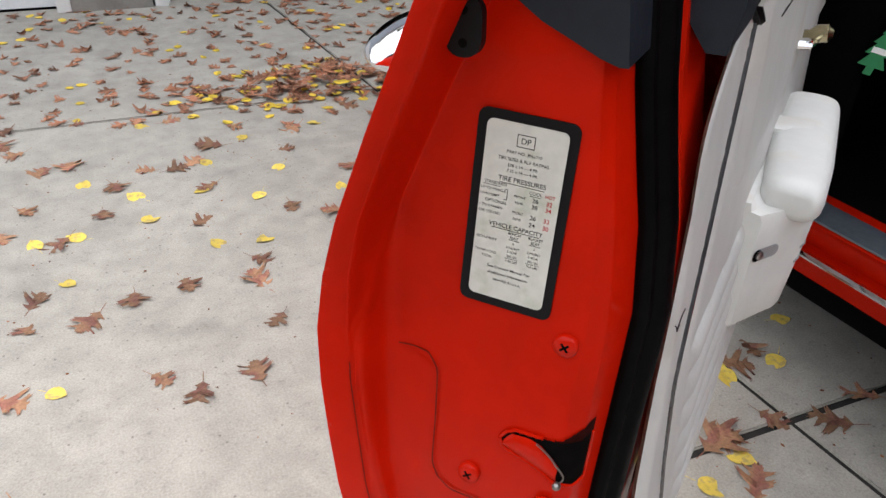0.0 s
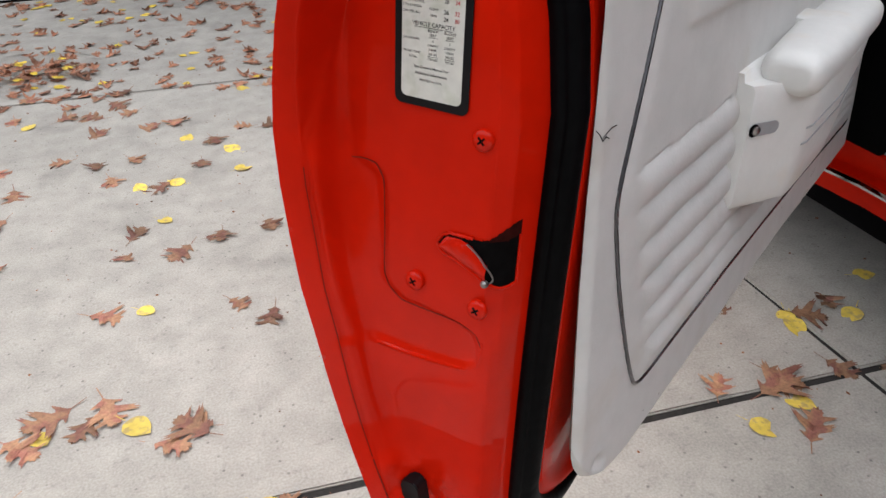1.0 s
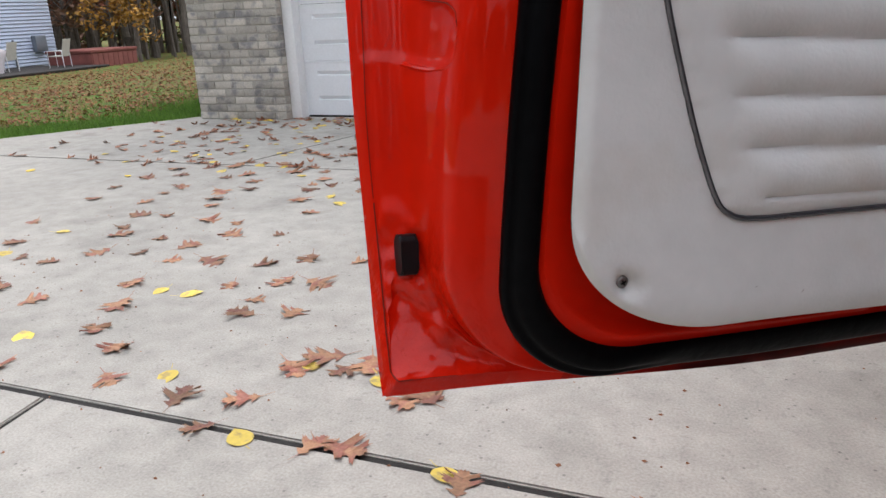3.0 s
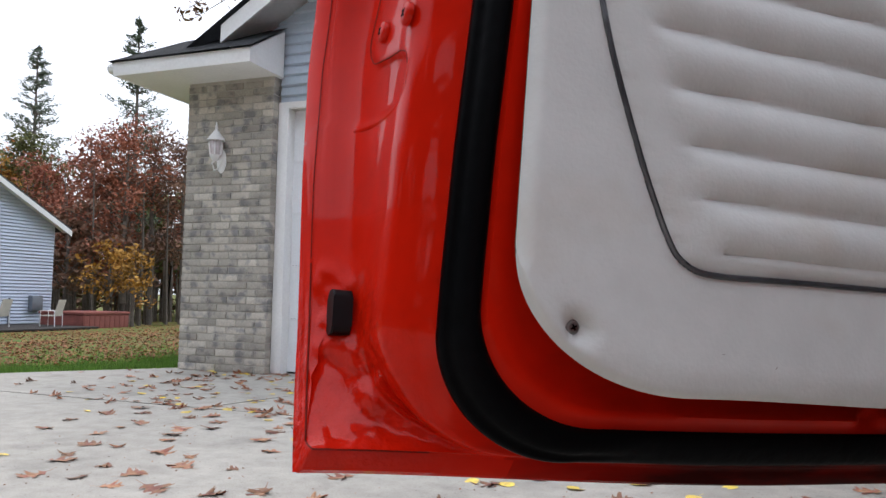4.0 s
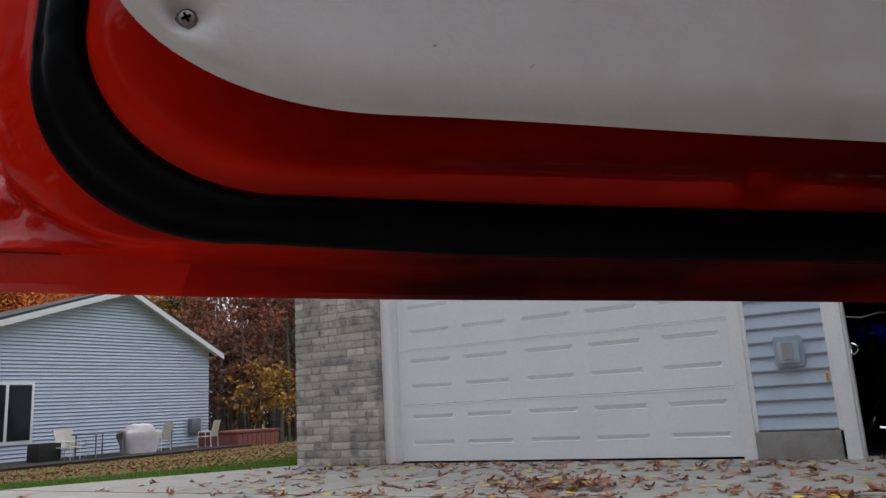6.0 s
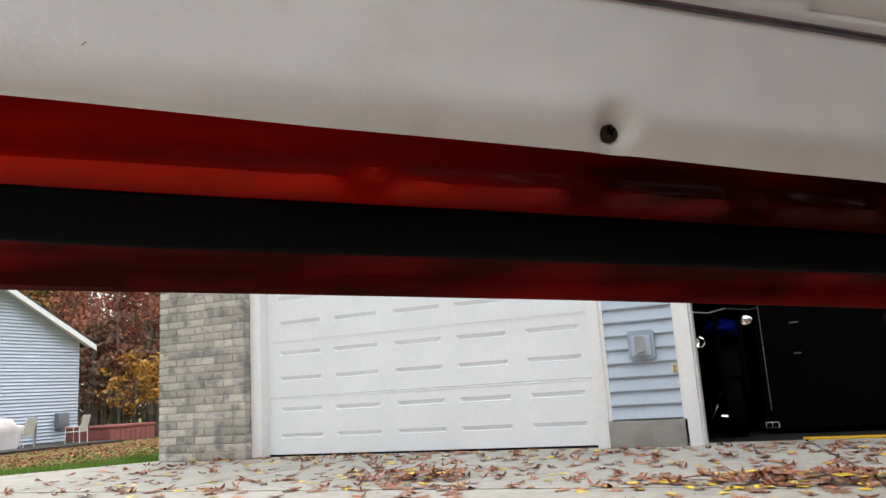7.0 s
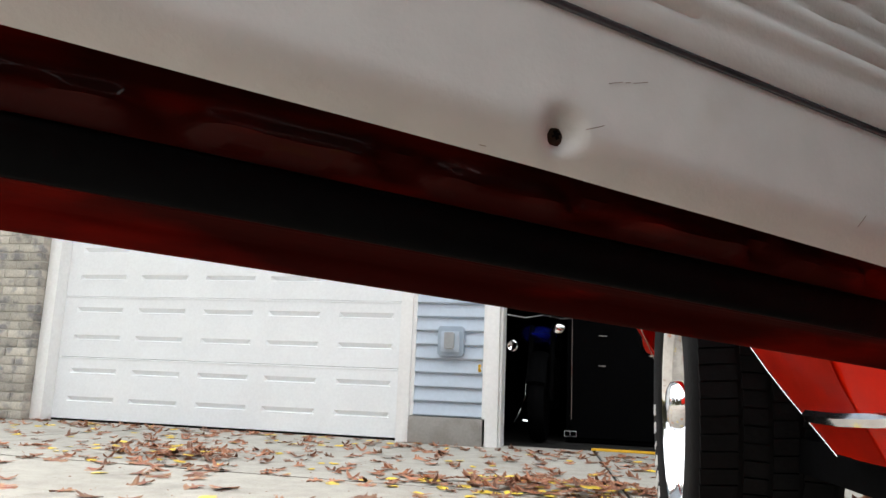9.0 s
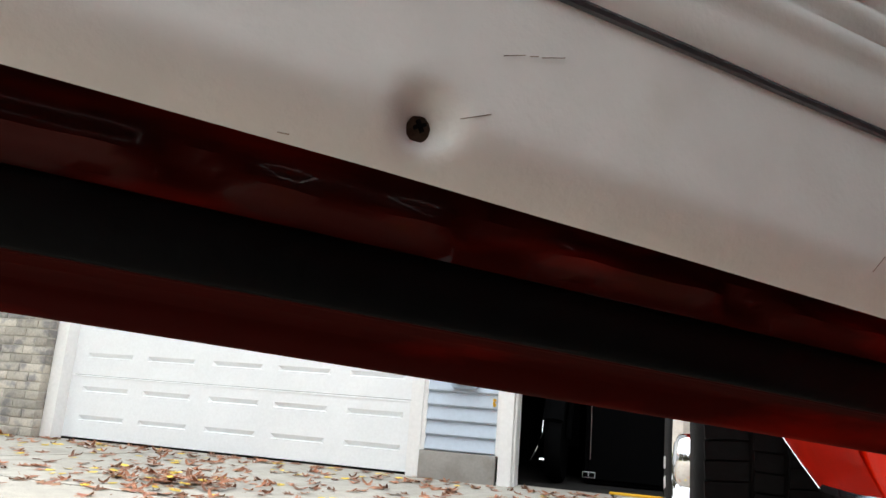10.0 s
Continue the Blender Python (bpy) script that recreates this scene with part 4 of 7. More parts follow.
def trim_panel():
    acol = np.concatenate([0.631 + 0.17 * (1 - np.cos(np.linspace(0, math.pi / 2, 26))) , np.linspace(0.806, 1.975, 236)])
    rowsn = 210
    rows = []
    for a in acol:
        zl = panel_low(a)
        zt = 1.285
        col = []
        for b in np.linspace(0, 1, rowsn):
            z = zl + (zt - zl) * b
            lean = 0.096 * max(0.0, z - 0.72) + 18 * max(0.0, z - 1.19) ** 2
            u = a + lean * max(0.0, 1 - (a - 0.631) / 0.5)
            edge = min(z - zl, (a - 0.631) + 0.5 * max(0.0, 0.7125 - z))
            deep = lerp(z, [0.9, 1.0, 1.15], [0.010, 0.008, 0.002])
            low_edge = z - zl
            drop = max(deep * max(0.0, 1 - edge / 0.012) ** 2, min(1.0, max(0.0, (a - 0.64) / 0.1)) * lerp(a, [0.85, 1.25], [0.006, 0.017]) * max(0.0, 1 - low_edge / 0.027) ** 2)
            col.append(pt(u, panel_v(u, z) - drop, z))
        rows.append(col)
    bm = grid(rows)
    # turned edge back to the door
    back = [pt(r[0].x + 0.005, vp(r[0].z) - lerp(a, [0.631, 0.66, 0.72], [0.013, 0.014, 0.020]), r[0].z + lerp(a, [0.631, 0.72], [0.0, 0.004])) for a, r in zip(acol, rows)]
    grid([[r[0] for r in rows], back], bm)
    back2 = [pt(p.x + 0.005, vp(p.z) - lerp(p.z, [0.9, 1.0, 1.15], [0.014, 0.011, 0.005]), p.z) for p in rows[0]]
    edge_bm = grid([[pt(p.x - 0.0006, -p.y, p.z) for p in rows[0]], back2])
    bmesh.ops.remove_doubles(bm, verts=bm.verts, dist=0.0002)
    on_door("panel_edge", edge_bm, M_BOARD, "raw brown edge of the trim board")
    return bm


on_door("trim_panel", trim_panel(), M_VINYL, "white fluted vinyl door trim panel", 50)


def fine_line(pts, n=8, passes=3):
    out = []
    for (a, b), (c, d) in zip(pts, pts[1:]):
        out += [(a + (c - a) * k / n, b + (d - b) * k / n) for k in range(n)]
    out.append(pts[-1])
    for _ in range(passes):
        out = [out[0]] + [((p[0] + 2 * q[0] + r[0]) / 4, (p[1] + 2 * q[1] + r[1]) / 4) for p, q, r in zip(out, out[1:], out[2:])] + [out[-1]]
    return out


on_door("piping", tube([pt(u, vp(z) + 0.0012 * noise.noise(Vector((u * 9, z * 9, 0.3))) + 0.0008, z) for u, z in fine_line(PIPE, 10, 14)], 0.0026), M_PIPING, "dark piping welt let into the panel")
for hu, hz in HOLES:
    deep = hu > 1
    c = pt(hu, vp(hz) - (0.0150 if deep else 0.0125), hz)
    rot = Matrix.Translation(c) @ Matrix.Rotation(radians(90), 4, "X")
    on_door("panel_screw", lathe([(0.0, 0), (0.0062, 0), (0.0062, 0.002), (0.004, 0.0030), (0.0, 0.0032)] if deep else [(0.0, 0), (0.0062, 0), (0.0062, 0.002), (0.004, 0.0040), (0.0, 0.0045)], 12, m=rot), M_RUST if deep else M_STEEL, "rusty screw deep in its hole" if deep else "recessed steel screw")
    bm = bmesh.new()
    for k in range(2):
        box((-0.0026, -0.0007, 0.003), (0.0026, 0.0007, 0.0048), 0, bm, rot @ Matrix.Rotation(radians(90 * k + 25), 4, "Z"))
    on_door("screw_cross", bm, M_HOLE)


def armrest():
    """A moulded base with a flat end and a padded top that narrows at its waist."""
    rows = []
    st = [(1.022, None, None), (1.024, 0.203, 0.203), (1.098, 0.251, 0.243), (1.106, 0.257, 0.248), (1.12, 0.261, 0.251), (1.30, 0.264, 0.252), (1.42, 0.259, 0.246), (1.50, 0.235, 0.216), (1.56, 0.185, 0.185)]
    for u, vt, vl in st:
        t = tilt(u) + 0.02
        zt, zl = 0.999 + t, lerp(u, [1.05, 1.30, 1.45, 1.62], [0.815, 0.80, 0.82, 0.90]) + t * 0.5
        a, b = vp(zl), vp(zt)
        if vt is None:
            vt, vl = b + 0.001, a + 0.001
        zs_ = zt - 0.022
        row = [pt(u, a - 0.012, zl), pt(u, a + 0.6 * (vl - a), zl), pt(u, vl - 0.004, zl + 0.004), pt(u, vl, zl + 0.012)]
        for f in (0.25, 0.5, 0.75):
            row.append(pt(u, vl + (vt - vl) * f, zl + 0.012 + (zs_ - zl - 0.02) * f))
        row += [pt(u, vt, zs_), pt(u, vt - 0.004, zs_ + 0.008), pt(u, b + 0.5 * (vt - b), zs_ + 0.010), pt(u, b + 0.012, zt), pt(u, b - 0.012, zt)]
        rows.append(row)
    # side grooves drawn as thin grey bars standing in for their shade
    for f in (0.50, 0.66):
        line = []
        for (u, vt, vl) in st[3:-2]:
            t = tilt(u) + 0.02
            zt, zl = 0.999 + t, lerp(u, [1.05, 1.30, 1.45, 1.62], [0.815, 0.80, 0.82, 0.90]) + t * 0.5
            line.append(pt(u, vl + (vt - vl) * f + 0.0002, zl + 0.012 + (zt - 0.042 - zl) * f))
        on_door("armrest_groove", tube(line, 0.0016, n=6), M_BOX)
    on_door("armrest", grid(rows, caps=True, wrap=True), M_ARM, "white moulded armrest base", 30)
    rows = []
    for u in list(1.060 + 0.03 * (1 - np.cos(np.linspace(0.1, math.pi / 2, 10)))) + list(np.linspace(1.10, 1.49, 24)) + list(1.49 + 0.025 * np.sin(np.linspace(0.2, math.pi / 2, 6))):
        f = max(0.0, (1.090 - u) / 0.03)
        g = max(0.0, (u - 1.49) / 0.0255)
        s = max(0.05, math.sqrt(max(0, 1 - f * f)) * math.sqrt(max(0, 1 - g * g)))
        vin = lerp(u, [1.07, 1.18, 1.27, 1.5], [0.190, 0.182, 0.176, 0.174])
        vout = lerp(u, [1.07, 1.2, 1.45, 1.6], [0.264, 0.267, 0.263, 0.256])
        cv, hw = (vin + vout) / 2, (vout - vin) / 2 * (0.62 + 0.38 * s)
        cz, hh = 0.992 + tilt(u) + 0.021, 0.028 * (0.35 + 0.65 * s)
        row = []
        for k in range(24):
            q = 2 * math.pi * k / 24
            ca, sa = math.cos(q), math.sin(q)
            row.append(pt(u, cv + hw * math.copysign(abs(ca) ** 0.62, ca), cz + hh * math.copysign(abs(sa) ** 0.75, sa)))
        rows.append(row)
    on_door("armrest_pad", grid(rows, caps=True, wrap=True), M_ARM, "smooth white padded armrest top", 60)
    on_door("pad_bracket", box((1.27, -0.232, 0.955), (1.33, -0.165, 1.005), 0.006), M_ARM, "white pad bracket")
    x, n = pt(0.839, 0.544, 0).normalized(), pt(-0.544, 0.839, 0).normalized()
    o = pt(1.0327, 0.2088, 0.930)
    rot = Matrix(((x.x, 0, n.x, o.x), (x.y, 0, n.y, o.y), (0, 1, 0, o.z), (0, 0, 0, 1)))
    # recess shade painted as a grey plate and a near-black patch
    on_door("armrest_slot", prism(rounded(0.044, 0.017, 0.008), 0.0012, m=rot @ Matrix.Translation((0.014, 0, 0.0002))), M_BOX, "shallow screw slot, its shade drawn in grey")
    on_door("slot_shade", prism(rounded(0.013, 0.017, 0.006), 0.0008, m=rot @ Matrix.Translation((-0.002, 0, 0.001))), M_HOLE)
    on_door("armrest_screw", lathe([(0.0, 0), (0.006, 0), (0.006, 0.002), (0.003, 0.004), (0.0, 0.004)], 14, m=rot @ Matrix.Translation((0.001, 0, 0.0015))), M_STEEL)


armrest()


# latch face: screws, latch, decal, stops -------------------------
def face_frame(v, z, lift=0.0):
    """A frame on the latch face: x to the inside, y up, z out of the face."""
    e = 0.004
    o = pt(min(uface(z), usurf(v, z)) - lift, v, z)
    up = (pt(uface(z + e), v, z + e) - pt(uface(z - e), v, z - e)).normalized()
    x = pt(0.05, 1.0, 0).normalized()
    n = x.cross(up)
    return Matrix((( x.x, up.x, n.x, o.x), (x.y, up.y, n.y, o.y), (x.z, up.z, n.z, o.z), (0, 0, 0, 1)))


for v, z in ((0.104, 1.065), (0.0445, 0.917), (0.112, 0.910)):
    m = face_frame(v, z, 0.0026 if v > 0.11 else 0.001)
    on_door("latch_screw", lathe([(0.0, -0.002), (0.0098, -0.002), (0.0098, 0.0015), (0.0085, 0.0032), (0.004, 0.0042), (0, 0.0042)], 20, m=m), M_RED_ROUGH, "painted cross-head screw", 50)
    bm = bmesh.new()
    for k in range(2):
        box((-0.0042, -0.0009, 0.003), (0.0042, 0.0009, 0.0045), 0, bm, m @ Matrix.Rotation(radians(90 * k + 40 * z), 4, "Z"))
    on_door("screw_cross", bm, M_HOLE)

def latch_low(v):
    return lerp(v, [0.066, 0.070, 0.09, 0.105, 0.118, 0.128, 0.140], [0.963, 0.955, 0.949, 0.943, 0.935, 0.931, 0.934])


def latch_high(v):
    return lerp(v, [0.066, 0.071, 0.078, 0.11, 0.125, 0.140], [0.964, 0.971, 0.975, 0.976, 0.977, 0.980])


cols = list(np.linspace(0.0662, 0.1335, 26))
# no hole is cut: the slot's dark inside is painted on a plate
on_door("latch_opening", grid([[pt(usurf(v, z) - 0.0022, v, z) for z in np.linspace(latch_low(v), latch_high(v), 6)] for v in cols]), M_HOLE, "worn dark latch slot")
lip = [(cols[-1], z) for z in np.linspace(latch_high(cols[-1]), latch_low(cols[-1]), 5)[:-1]] + [(v, latch_low(v)) for v in cols[::-1]] + [(v, latch_high(v)) for v in cols[:14]]
on_door("latch_lip", tube([pt(usurf(v, z) - 0.002, v, z + (0.0005 * math.sin(v * 900))) for v, z in lip], 0.0017, n=6), M_RED_ROUGH, "chipped painted latch lip")
FORK = [(0.069, 0.962), (0.076, 0.971), (0.097, 0.9705), (0.110, 0.963), (0.119, 0.951), (0.124, 0.940), (0.119, 0.937), (0.105, 0.945), (0.088, 0.950), (0.073, 0.955)]
fork_v = np.linspace(0.070, 0.117, 16)


def fork_z(v):
    return (lerp(v, [0.069, 0.075, 0.090, 0.101, 0.112, 0.122], [0.962, 0.9715, 0.9725, 0.969, 0.960, 0.947]), lerp(v, [0.069, 0.073, 0.088, 0.105, 0.119, 0.124], [0.960, 0.9565, 0.9515, 0.9452, 0.938, 0.938]))


on_door("latch_fork", grid([[pt(usurf(v, z) - 0.0032 - 0.0030 * math.sin(math.pi * f), v, z) for f, z in ((f, fork_z(v)[1] + (fork_z(v)[0] - fork_z(v)[1]) * f) for f in (0, 0.2, 0.4, 0.6, 0.8, 1))] for v in fork_v]), M_RED_ROUGH, "red painted latch fork", 60)
on_door("latch_fork_edge", tube([pt(usurf(v, z) - 0.0046, v, z) for v, z in fine_line(FORK[2:7], 3)], 0.0008, n=6), M_STEEL)
on_door("latch_bolt", lathe([(0, 0), (0.0035, 0), (0.0035, 0.003), (0.002, 0.005), (0, 0.005)], 10, m=face_frame(0.120, 0.9415, 0.006)), M_STEEL)

on_door("grease_smear", grid([[pt(usurf(v, z) - 0.0014, v, z) for z in np.linspace(latch_high(v) - 0.001, latch_high(v) + 0.001 + 0.014 * soft((v - 0.112) / 0.024) + 0.0006 * math.sin(v * 1500), 5)] for v in np.linspace(0.110, 0.1335, 16)]), M_GREASE, "greasy smear above the latch slot")
# pressed outline below the latch
SEAM = [(-0.034, 1.017), (-0.02, 1.019), (-0.006, 1.018), (0.004, 1.005), (0.008, 0.96), (0.011, 0.915), (0.017, 0.902), (0.030, 0.891), (0.06, 0.888), (0.092, 0.886), (0.110, 0.880), (0.116, 0.868)]
on_door("pressed_seam", tube([pt(usurf(v, z) - 0.0002, v, z) for v, z in fine_line(SEAM)], 0.0006, n=6), M_STAIN, "dirty pressed line")
SEAM2 = [(0.004, 0.834), (0.03, 0.832), (0.06, 0.831), (0.10, 0.835), (0.113, 0.843), (0.1165, 0.862), (0.116, 0.872)]
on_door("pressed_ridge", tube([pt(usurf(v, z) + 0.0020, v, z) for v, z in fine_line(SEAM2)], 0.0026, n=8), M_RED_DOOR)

# rubber stops
bm = prism(rounded(0.022, 0.038, 0.007), 0.017, m=face_frame(0.058, 0.665, -0.002) @ Matrix.Rotation(radians(10), 4, "Z"))
bmesh.ops.bevel(bm, geom=[e for e in bm.edges], offset=0.0015, segments=1, affect="EDGES")
on_door("rubber_stop", bm, M_RUBBER_HARD, "black rubber door stop")
m = face_frame(0.012, 1.2885, 0.018) @ Matrix.Rotation(radians(12), 4, "Z")
on_door("stop_plate", prism(rounded(0.025, 0.038, 0.0115), 0.0075, m=m @ Matrix.Rotation(radians(-8), 4, "Z")), M_RUBBER_HARD, "oblong black stop with two holes")
for dz in (-0.010, 0.010):
    on_door("stop_hole", lathe([(0, 0.0068), (0.003, 0.0068), (0.003, 0.0078), (0, 0.0078)], 10, m=m @ Matrix.Rotation(radians(-8), 4, "Z") @ Matrix.Translation((0, dz, 0))), M_HOLE)

# belt cap and its end at the top of the door
on_door("belt_cap", grid([[pt(u, v, z) for v, z in ((-0.005, 1.40), (0.018, 1.325), (0.036, 1.304), (0.054, 1.293), (0.074, 1.285), (0.093, 1.277), (0.106, 1.2735), (0.112, 1.274), (0.105, 1.32), (0.095, 1.40))] for u in (uface(1.3) - 0.010, uface(1.3) + 0.03, 1.9)], caps=True), M_NAVY, "dark blue-grey vinyl belt cap")
on_door("panel_top_rail", grid([[pt(u, v, z) for v, z in ((0.145, 1.275), (0.160, 1.275), (0.172, 1.30), (0.168, 1.40), (0.145, 1.40))] for u in (0.80, 0.81, 1.98)], caps=True, wrap=True), M_VINYL, "white vinyl top rail")
on_door("belt_cap_end", grid([[pt(u, v, z) for v, z in ((0.106, 1.40), (0.1185, 1.293), (0.141, 1.2645), (0.155, 1.265), (0.160, 1.30), (0.155, 1.40))] for u in (0.690, 0.694, 0.80)], caps=True, wrap=True), M_NAVY, "dark blue-grey end of the belt cap")
# scuffs and specks on the vinyl
for su, sz, du, dz in ((1.620, 0.606, 0.010, 0.003), (1.632, 0.609, 0.004, 0.001), (1.638, 0.610, 0.011, 0.003), (1.602, 0.574, 0.013, 0.005), (1.825, 0.546, 0.010, 0.009), (1.534, 0.553, 0.004, 0.0), (0.85, 0.628, 0.002, 0.002), (0.80, 0.640, 0.002, 0.0005), (1.40, 0.640, 0.003, 0.001)):
    on_door("scuff", tube([pt(su, vp(sz) + 0.0004, sz), pt(su + du, vp(sz + dz) + 0.0005, sz + dz)], 0.00022, n=5), M_BOARD)
on_door("window_felt", tube([pt(0.79, 0.150, 1.285), pt(0.85, 0.156, 1.25), pt(0.95, 0.161, 1.235), pt(1.2, 0.163, 1.225), pt(1.9, 0.163, 1.20)], 0.007, n=8), M_RUBBER, "black window felt along the belt line")
# crack in the vinyl
on_door("vinyl_crack", tube([pt(u, vp(z) + 0.0008, z) for u, z in ((0.655, 1.063), (0.662, 1.057), (0.668, 1.049), (0.674, 1.051), (0.680, 1.047))], 0.0005, n=5), M_HOLE)
on_door("vinyl_crack", tube([pt(u, vp(z) + 0.0008, z) for u, z in ((0.668, 1.052), (0.684, 1.055), (0.695, 1.054))], 0.0004, n=5), M_HOLE)

# lock button and handle seen past the panel
on_door("lock_knob", lathe([(0, 0), (0.006, 0.0), (0.006, 0.02), (0.013, 0.03), (0.013, 0.045), (0.006, 0.052), (0, 0.052)], 14, m=Matrix.Translation(pt(1.38, 0.165, 1.11)) @ Matrix.Rotation(radians(80), 4, "X")), M_BRASS, "small brassy knob")
on_door("inner_handle", tube([pt(1.30, 0.165, 1.115), pt(1.31, 0.190, 1.115), pt(1.36, 0.195, 1.105), pt(1.44, 0.190, 1.09)], 0.006), M_CHROME, "chrome inner door handle")


# decal ------------------------------------------------------------
DW, DH = 0.0725, 0.151
DM = face_frame(0.0525, 1.156, 0.0022)
on_door("decal_border", prism(rounded(DW, DH, 0.007), 0.0006, m=DM), M_DECAL_BLACK, "black decal border")
on_door("decal", prism(rounded(DW - 0.0140, DH - 0.0140, 0.005), 0.0004, m=DM @ Matrix.Translation((0, 0, 0.0006))), M_DECAL_SILVER, "silver tyre pressure decal")


def writing(lines, material, name, ref=DM):
    """Flat letters of the built-in font, joined into one mesh."""
    bm = bmesh.new()
    for text, x, y, size, align in lines:
        cu = bpy.data.curves.new("letters", "FONT")
        cu.body, cu.size, cu.align_x, cu.align_y = text, size, align, "CENTER"
        cu.extrude, cu.offset = 0.0, 0.006 * size
        ob = bpy.data.objects.new("letters", cu)
        me = ob.to_mesh()
        part_bm = bmesh.new()
        part_bm.from_mesh(me)
        off = ref @ Matrix.Translation((x, y, 0.00125))
        vs = {}
        for v in part_bm.verts:
            vs[v] = bm.verts.new(off @ v.co)
        for f in part_bm.faces:
            try:
                bm.faces.new([vs[v] for v in f.verts])
            except ValueError:
                pass
        part_bm.free()
        ob.to_mesh_clear()
        bpy.data.objects.remove(ob)
        bpy.data.curves.remove(cu)
    return tagged(on_door(name, bm, material, smooth=None), kind="stuff")


def bars(items, material, name):
    bm = bmesh.new()
    for x, y, w, h in items:
        box((x - w / 2, y - h / 2, 0.0010), (x + w / 2, y + h / 2, 0.0012), 0, bm, DM)
    tagged(on_door(name, bm, material, smooth=None), kind="stuff")


ink = [
    ("DP", 0, 0.0565, 0.0058, "CENTER"),
    ("PART NO. 3961710", 0, 0.0475, 0.0031, "CENTER"),
    ("TIRE SIZES & PLY RATING", 0, 0.0423, 0.0033, "CENTER"),
    ("E78 x 14 — 4 PR", 0, 0.0378, 0.0031, "CENTER"),
    ("7.35 x 14 — 4 PR", 0, 0.0338, 0.0031, "CENTER"),
    ("TIRE PRESSURES", 0.001, 0.0275, 0.0050, "CENTER"),
    ("STANDARD", -0.0265, 0.0228, 0.0032, "LEFT"),
    ("UP TO VEHICLE", -0.0285, 0.0180, 0.0027, "LEFT"),
    ("LOAD LIMIT", -0.0285, 0.0135, 0.0027, "LEFT"),
    ("OPTIONAL", -0.0245, 0.0090, 0.0034, "LEFT"),
    ("1 TO 5 PASSEN-", -0.0285, 0.0048, 0.0027, "LEFT"),
    ("GER (750 LBS.)", -0.0285, 0.0002, 0.0027, "LEFT"),
    ("FRONT", 0.001, 0.0163, 0.0026, "CENTER"), ("REAR", 0.001, 0.0118, 0.0026, "CENTER"),
    ("FRONT", 0.001, 0.0040, 0.0026, "CENTER"), ("REAR", 0.001, -0.0008, 0.0026, "CENTER"),
    ("COOL", 0.012, 0.0212, 0.0034, "CENTER"),
    ("26", 0.0125, 0.0160, 0.0046, "CENTER"), ("28", 0.0125, 0.0112, 0.0046, "CENTER"),
    ("26", 0.0125, 0.0030, 0.0046, "CENTER"), ("24", 0.0125, -0.0025, 0.0046, "CENTER"),
    ("VEHICLE CAPACITY", 0.001, -0.0082, 0.0046, "CENTER"),
    ("BENCH", 0.001, -0.0128, 0.0030, "CENTER"), ("SEAT", 0.001, -0.0160, 0.0030, "CENTER"),
    ("BUCKET", 0.017, -0.0128, 0.0030, "CENTER"), ("SEAT", 0.017, -0.0160, 0.0030, "CENTER"),
    ("OCCUPANTS", -0.0275, -0.0205, 0.0026, "LEFT"),
    ("6", 0.001, -0.0205, 0.0026, "CENTER"), ("5", 0.017, -0.0205, 0.0026, "CENTER"),
    ("3 FRONT", 0.001, -0.0242, 0.0025, "CENTER"), ("2 FRONT", 0.017, -0.0242, 0.0025, "CENTER"),
    ("3 REAR", 0.001, -0.0275, 0.0025, "CENTER"), ("3 REAR", 0.017, -0.0275, 0.0025, "CENTER"),
    ("TRUNK LOAD", -0.0275, -0.0310, 0.0026, "LEFT"),
    ("200 LBS", 0.001, -0.0310, 0.0025, "CENTER"), ("200 LBS", 0.017, -0.0310, 0.0025, "CENTER"),
    ("TOTAL", -0.022, -0.0350, 0.0026, "LEFT"),
    ("1100 LBS", 0.001, -0.0350, 0.0025, "CENTER"), ("950 LBS", 0.017, -0.0350, 0.0025, "CENTER"),
    ("See Owners Manual For", 0, -0.0425, 0.0034, "CENTER"),
    ("Additional Information", 0, -0.0475, 0.0034, "CENTER"),
    ("PRINTED IN U.S.A.", 0, -0.0530, 0.0027, "CENTER"),
]
red_ink = [("HOT", 0.0225, 0.0212, 0.0034, "CENTER"), ("32", 0.0225, 0.0160, 0.0046, "CENTER"), ("34", 0.0225, 0.0112, 0.0046, "CENTER"),
           ("32", 0.0225, 0.0030, 0.0046, "CENTER"), ("30", 0.0225, -0.0025, 0.0046, "CENTER")]
writing(ink, M_INK, "decal_printing")
writing(red_ink, M_INK_RED, "decal_red_printing")
bars([(0, 0.0608, 0.0125, 0.0005), (0, 0.0522, 0.0125, 0.0005), (-0.0062, 0.0565, 0.0005, 0.0086), (0.0062, 0.0565, 0.0005, 0.0086),
      (0.001, 0.0245, 0.033, 0.0004), (-0.0205, 0.0208, 0.013, 0.0003), (0.012, 0.0190, 0.008, 0.0003), (0.001, -0.0108, 0.036, 0.0004),
      (0.001, -0.0179, 0.008, 0.0003), (0.017, -0.0179, 0.008, 0.0003), (0.001, -0.0330, 0.010, 0.0003), (0.017, -0.0330, 0.010, 0.0003),
      (-0.0085, 0.0157, 0.0004, 0.008), (-0.0095, 0.0196, 0.002, 0.0004), (-0.0095, 0.0118, 0.002, 0.0004)], M_INK, "decal_rules")

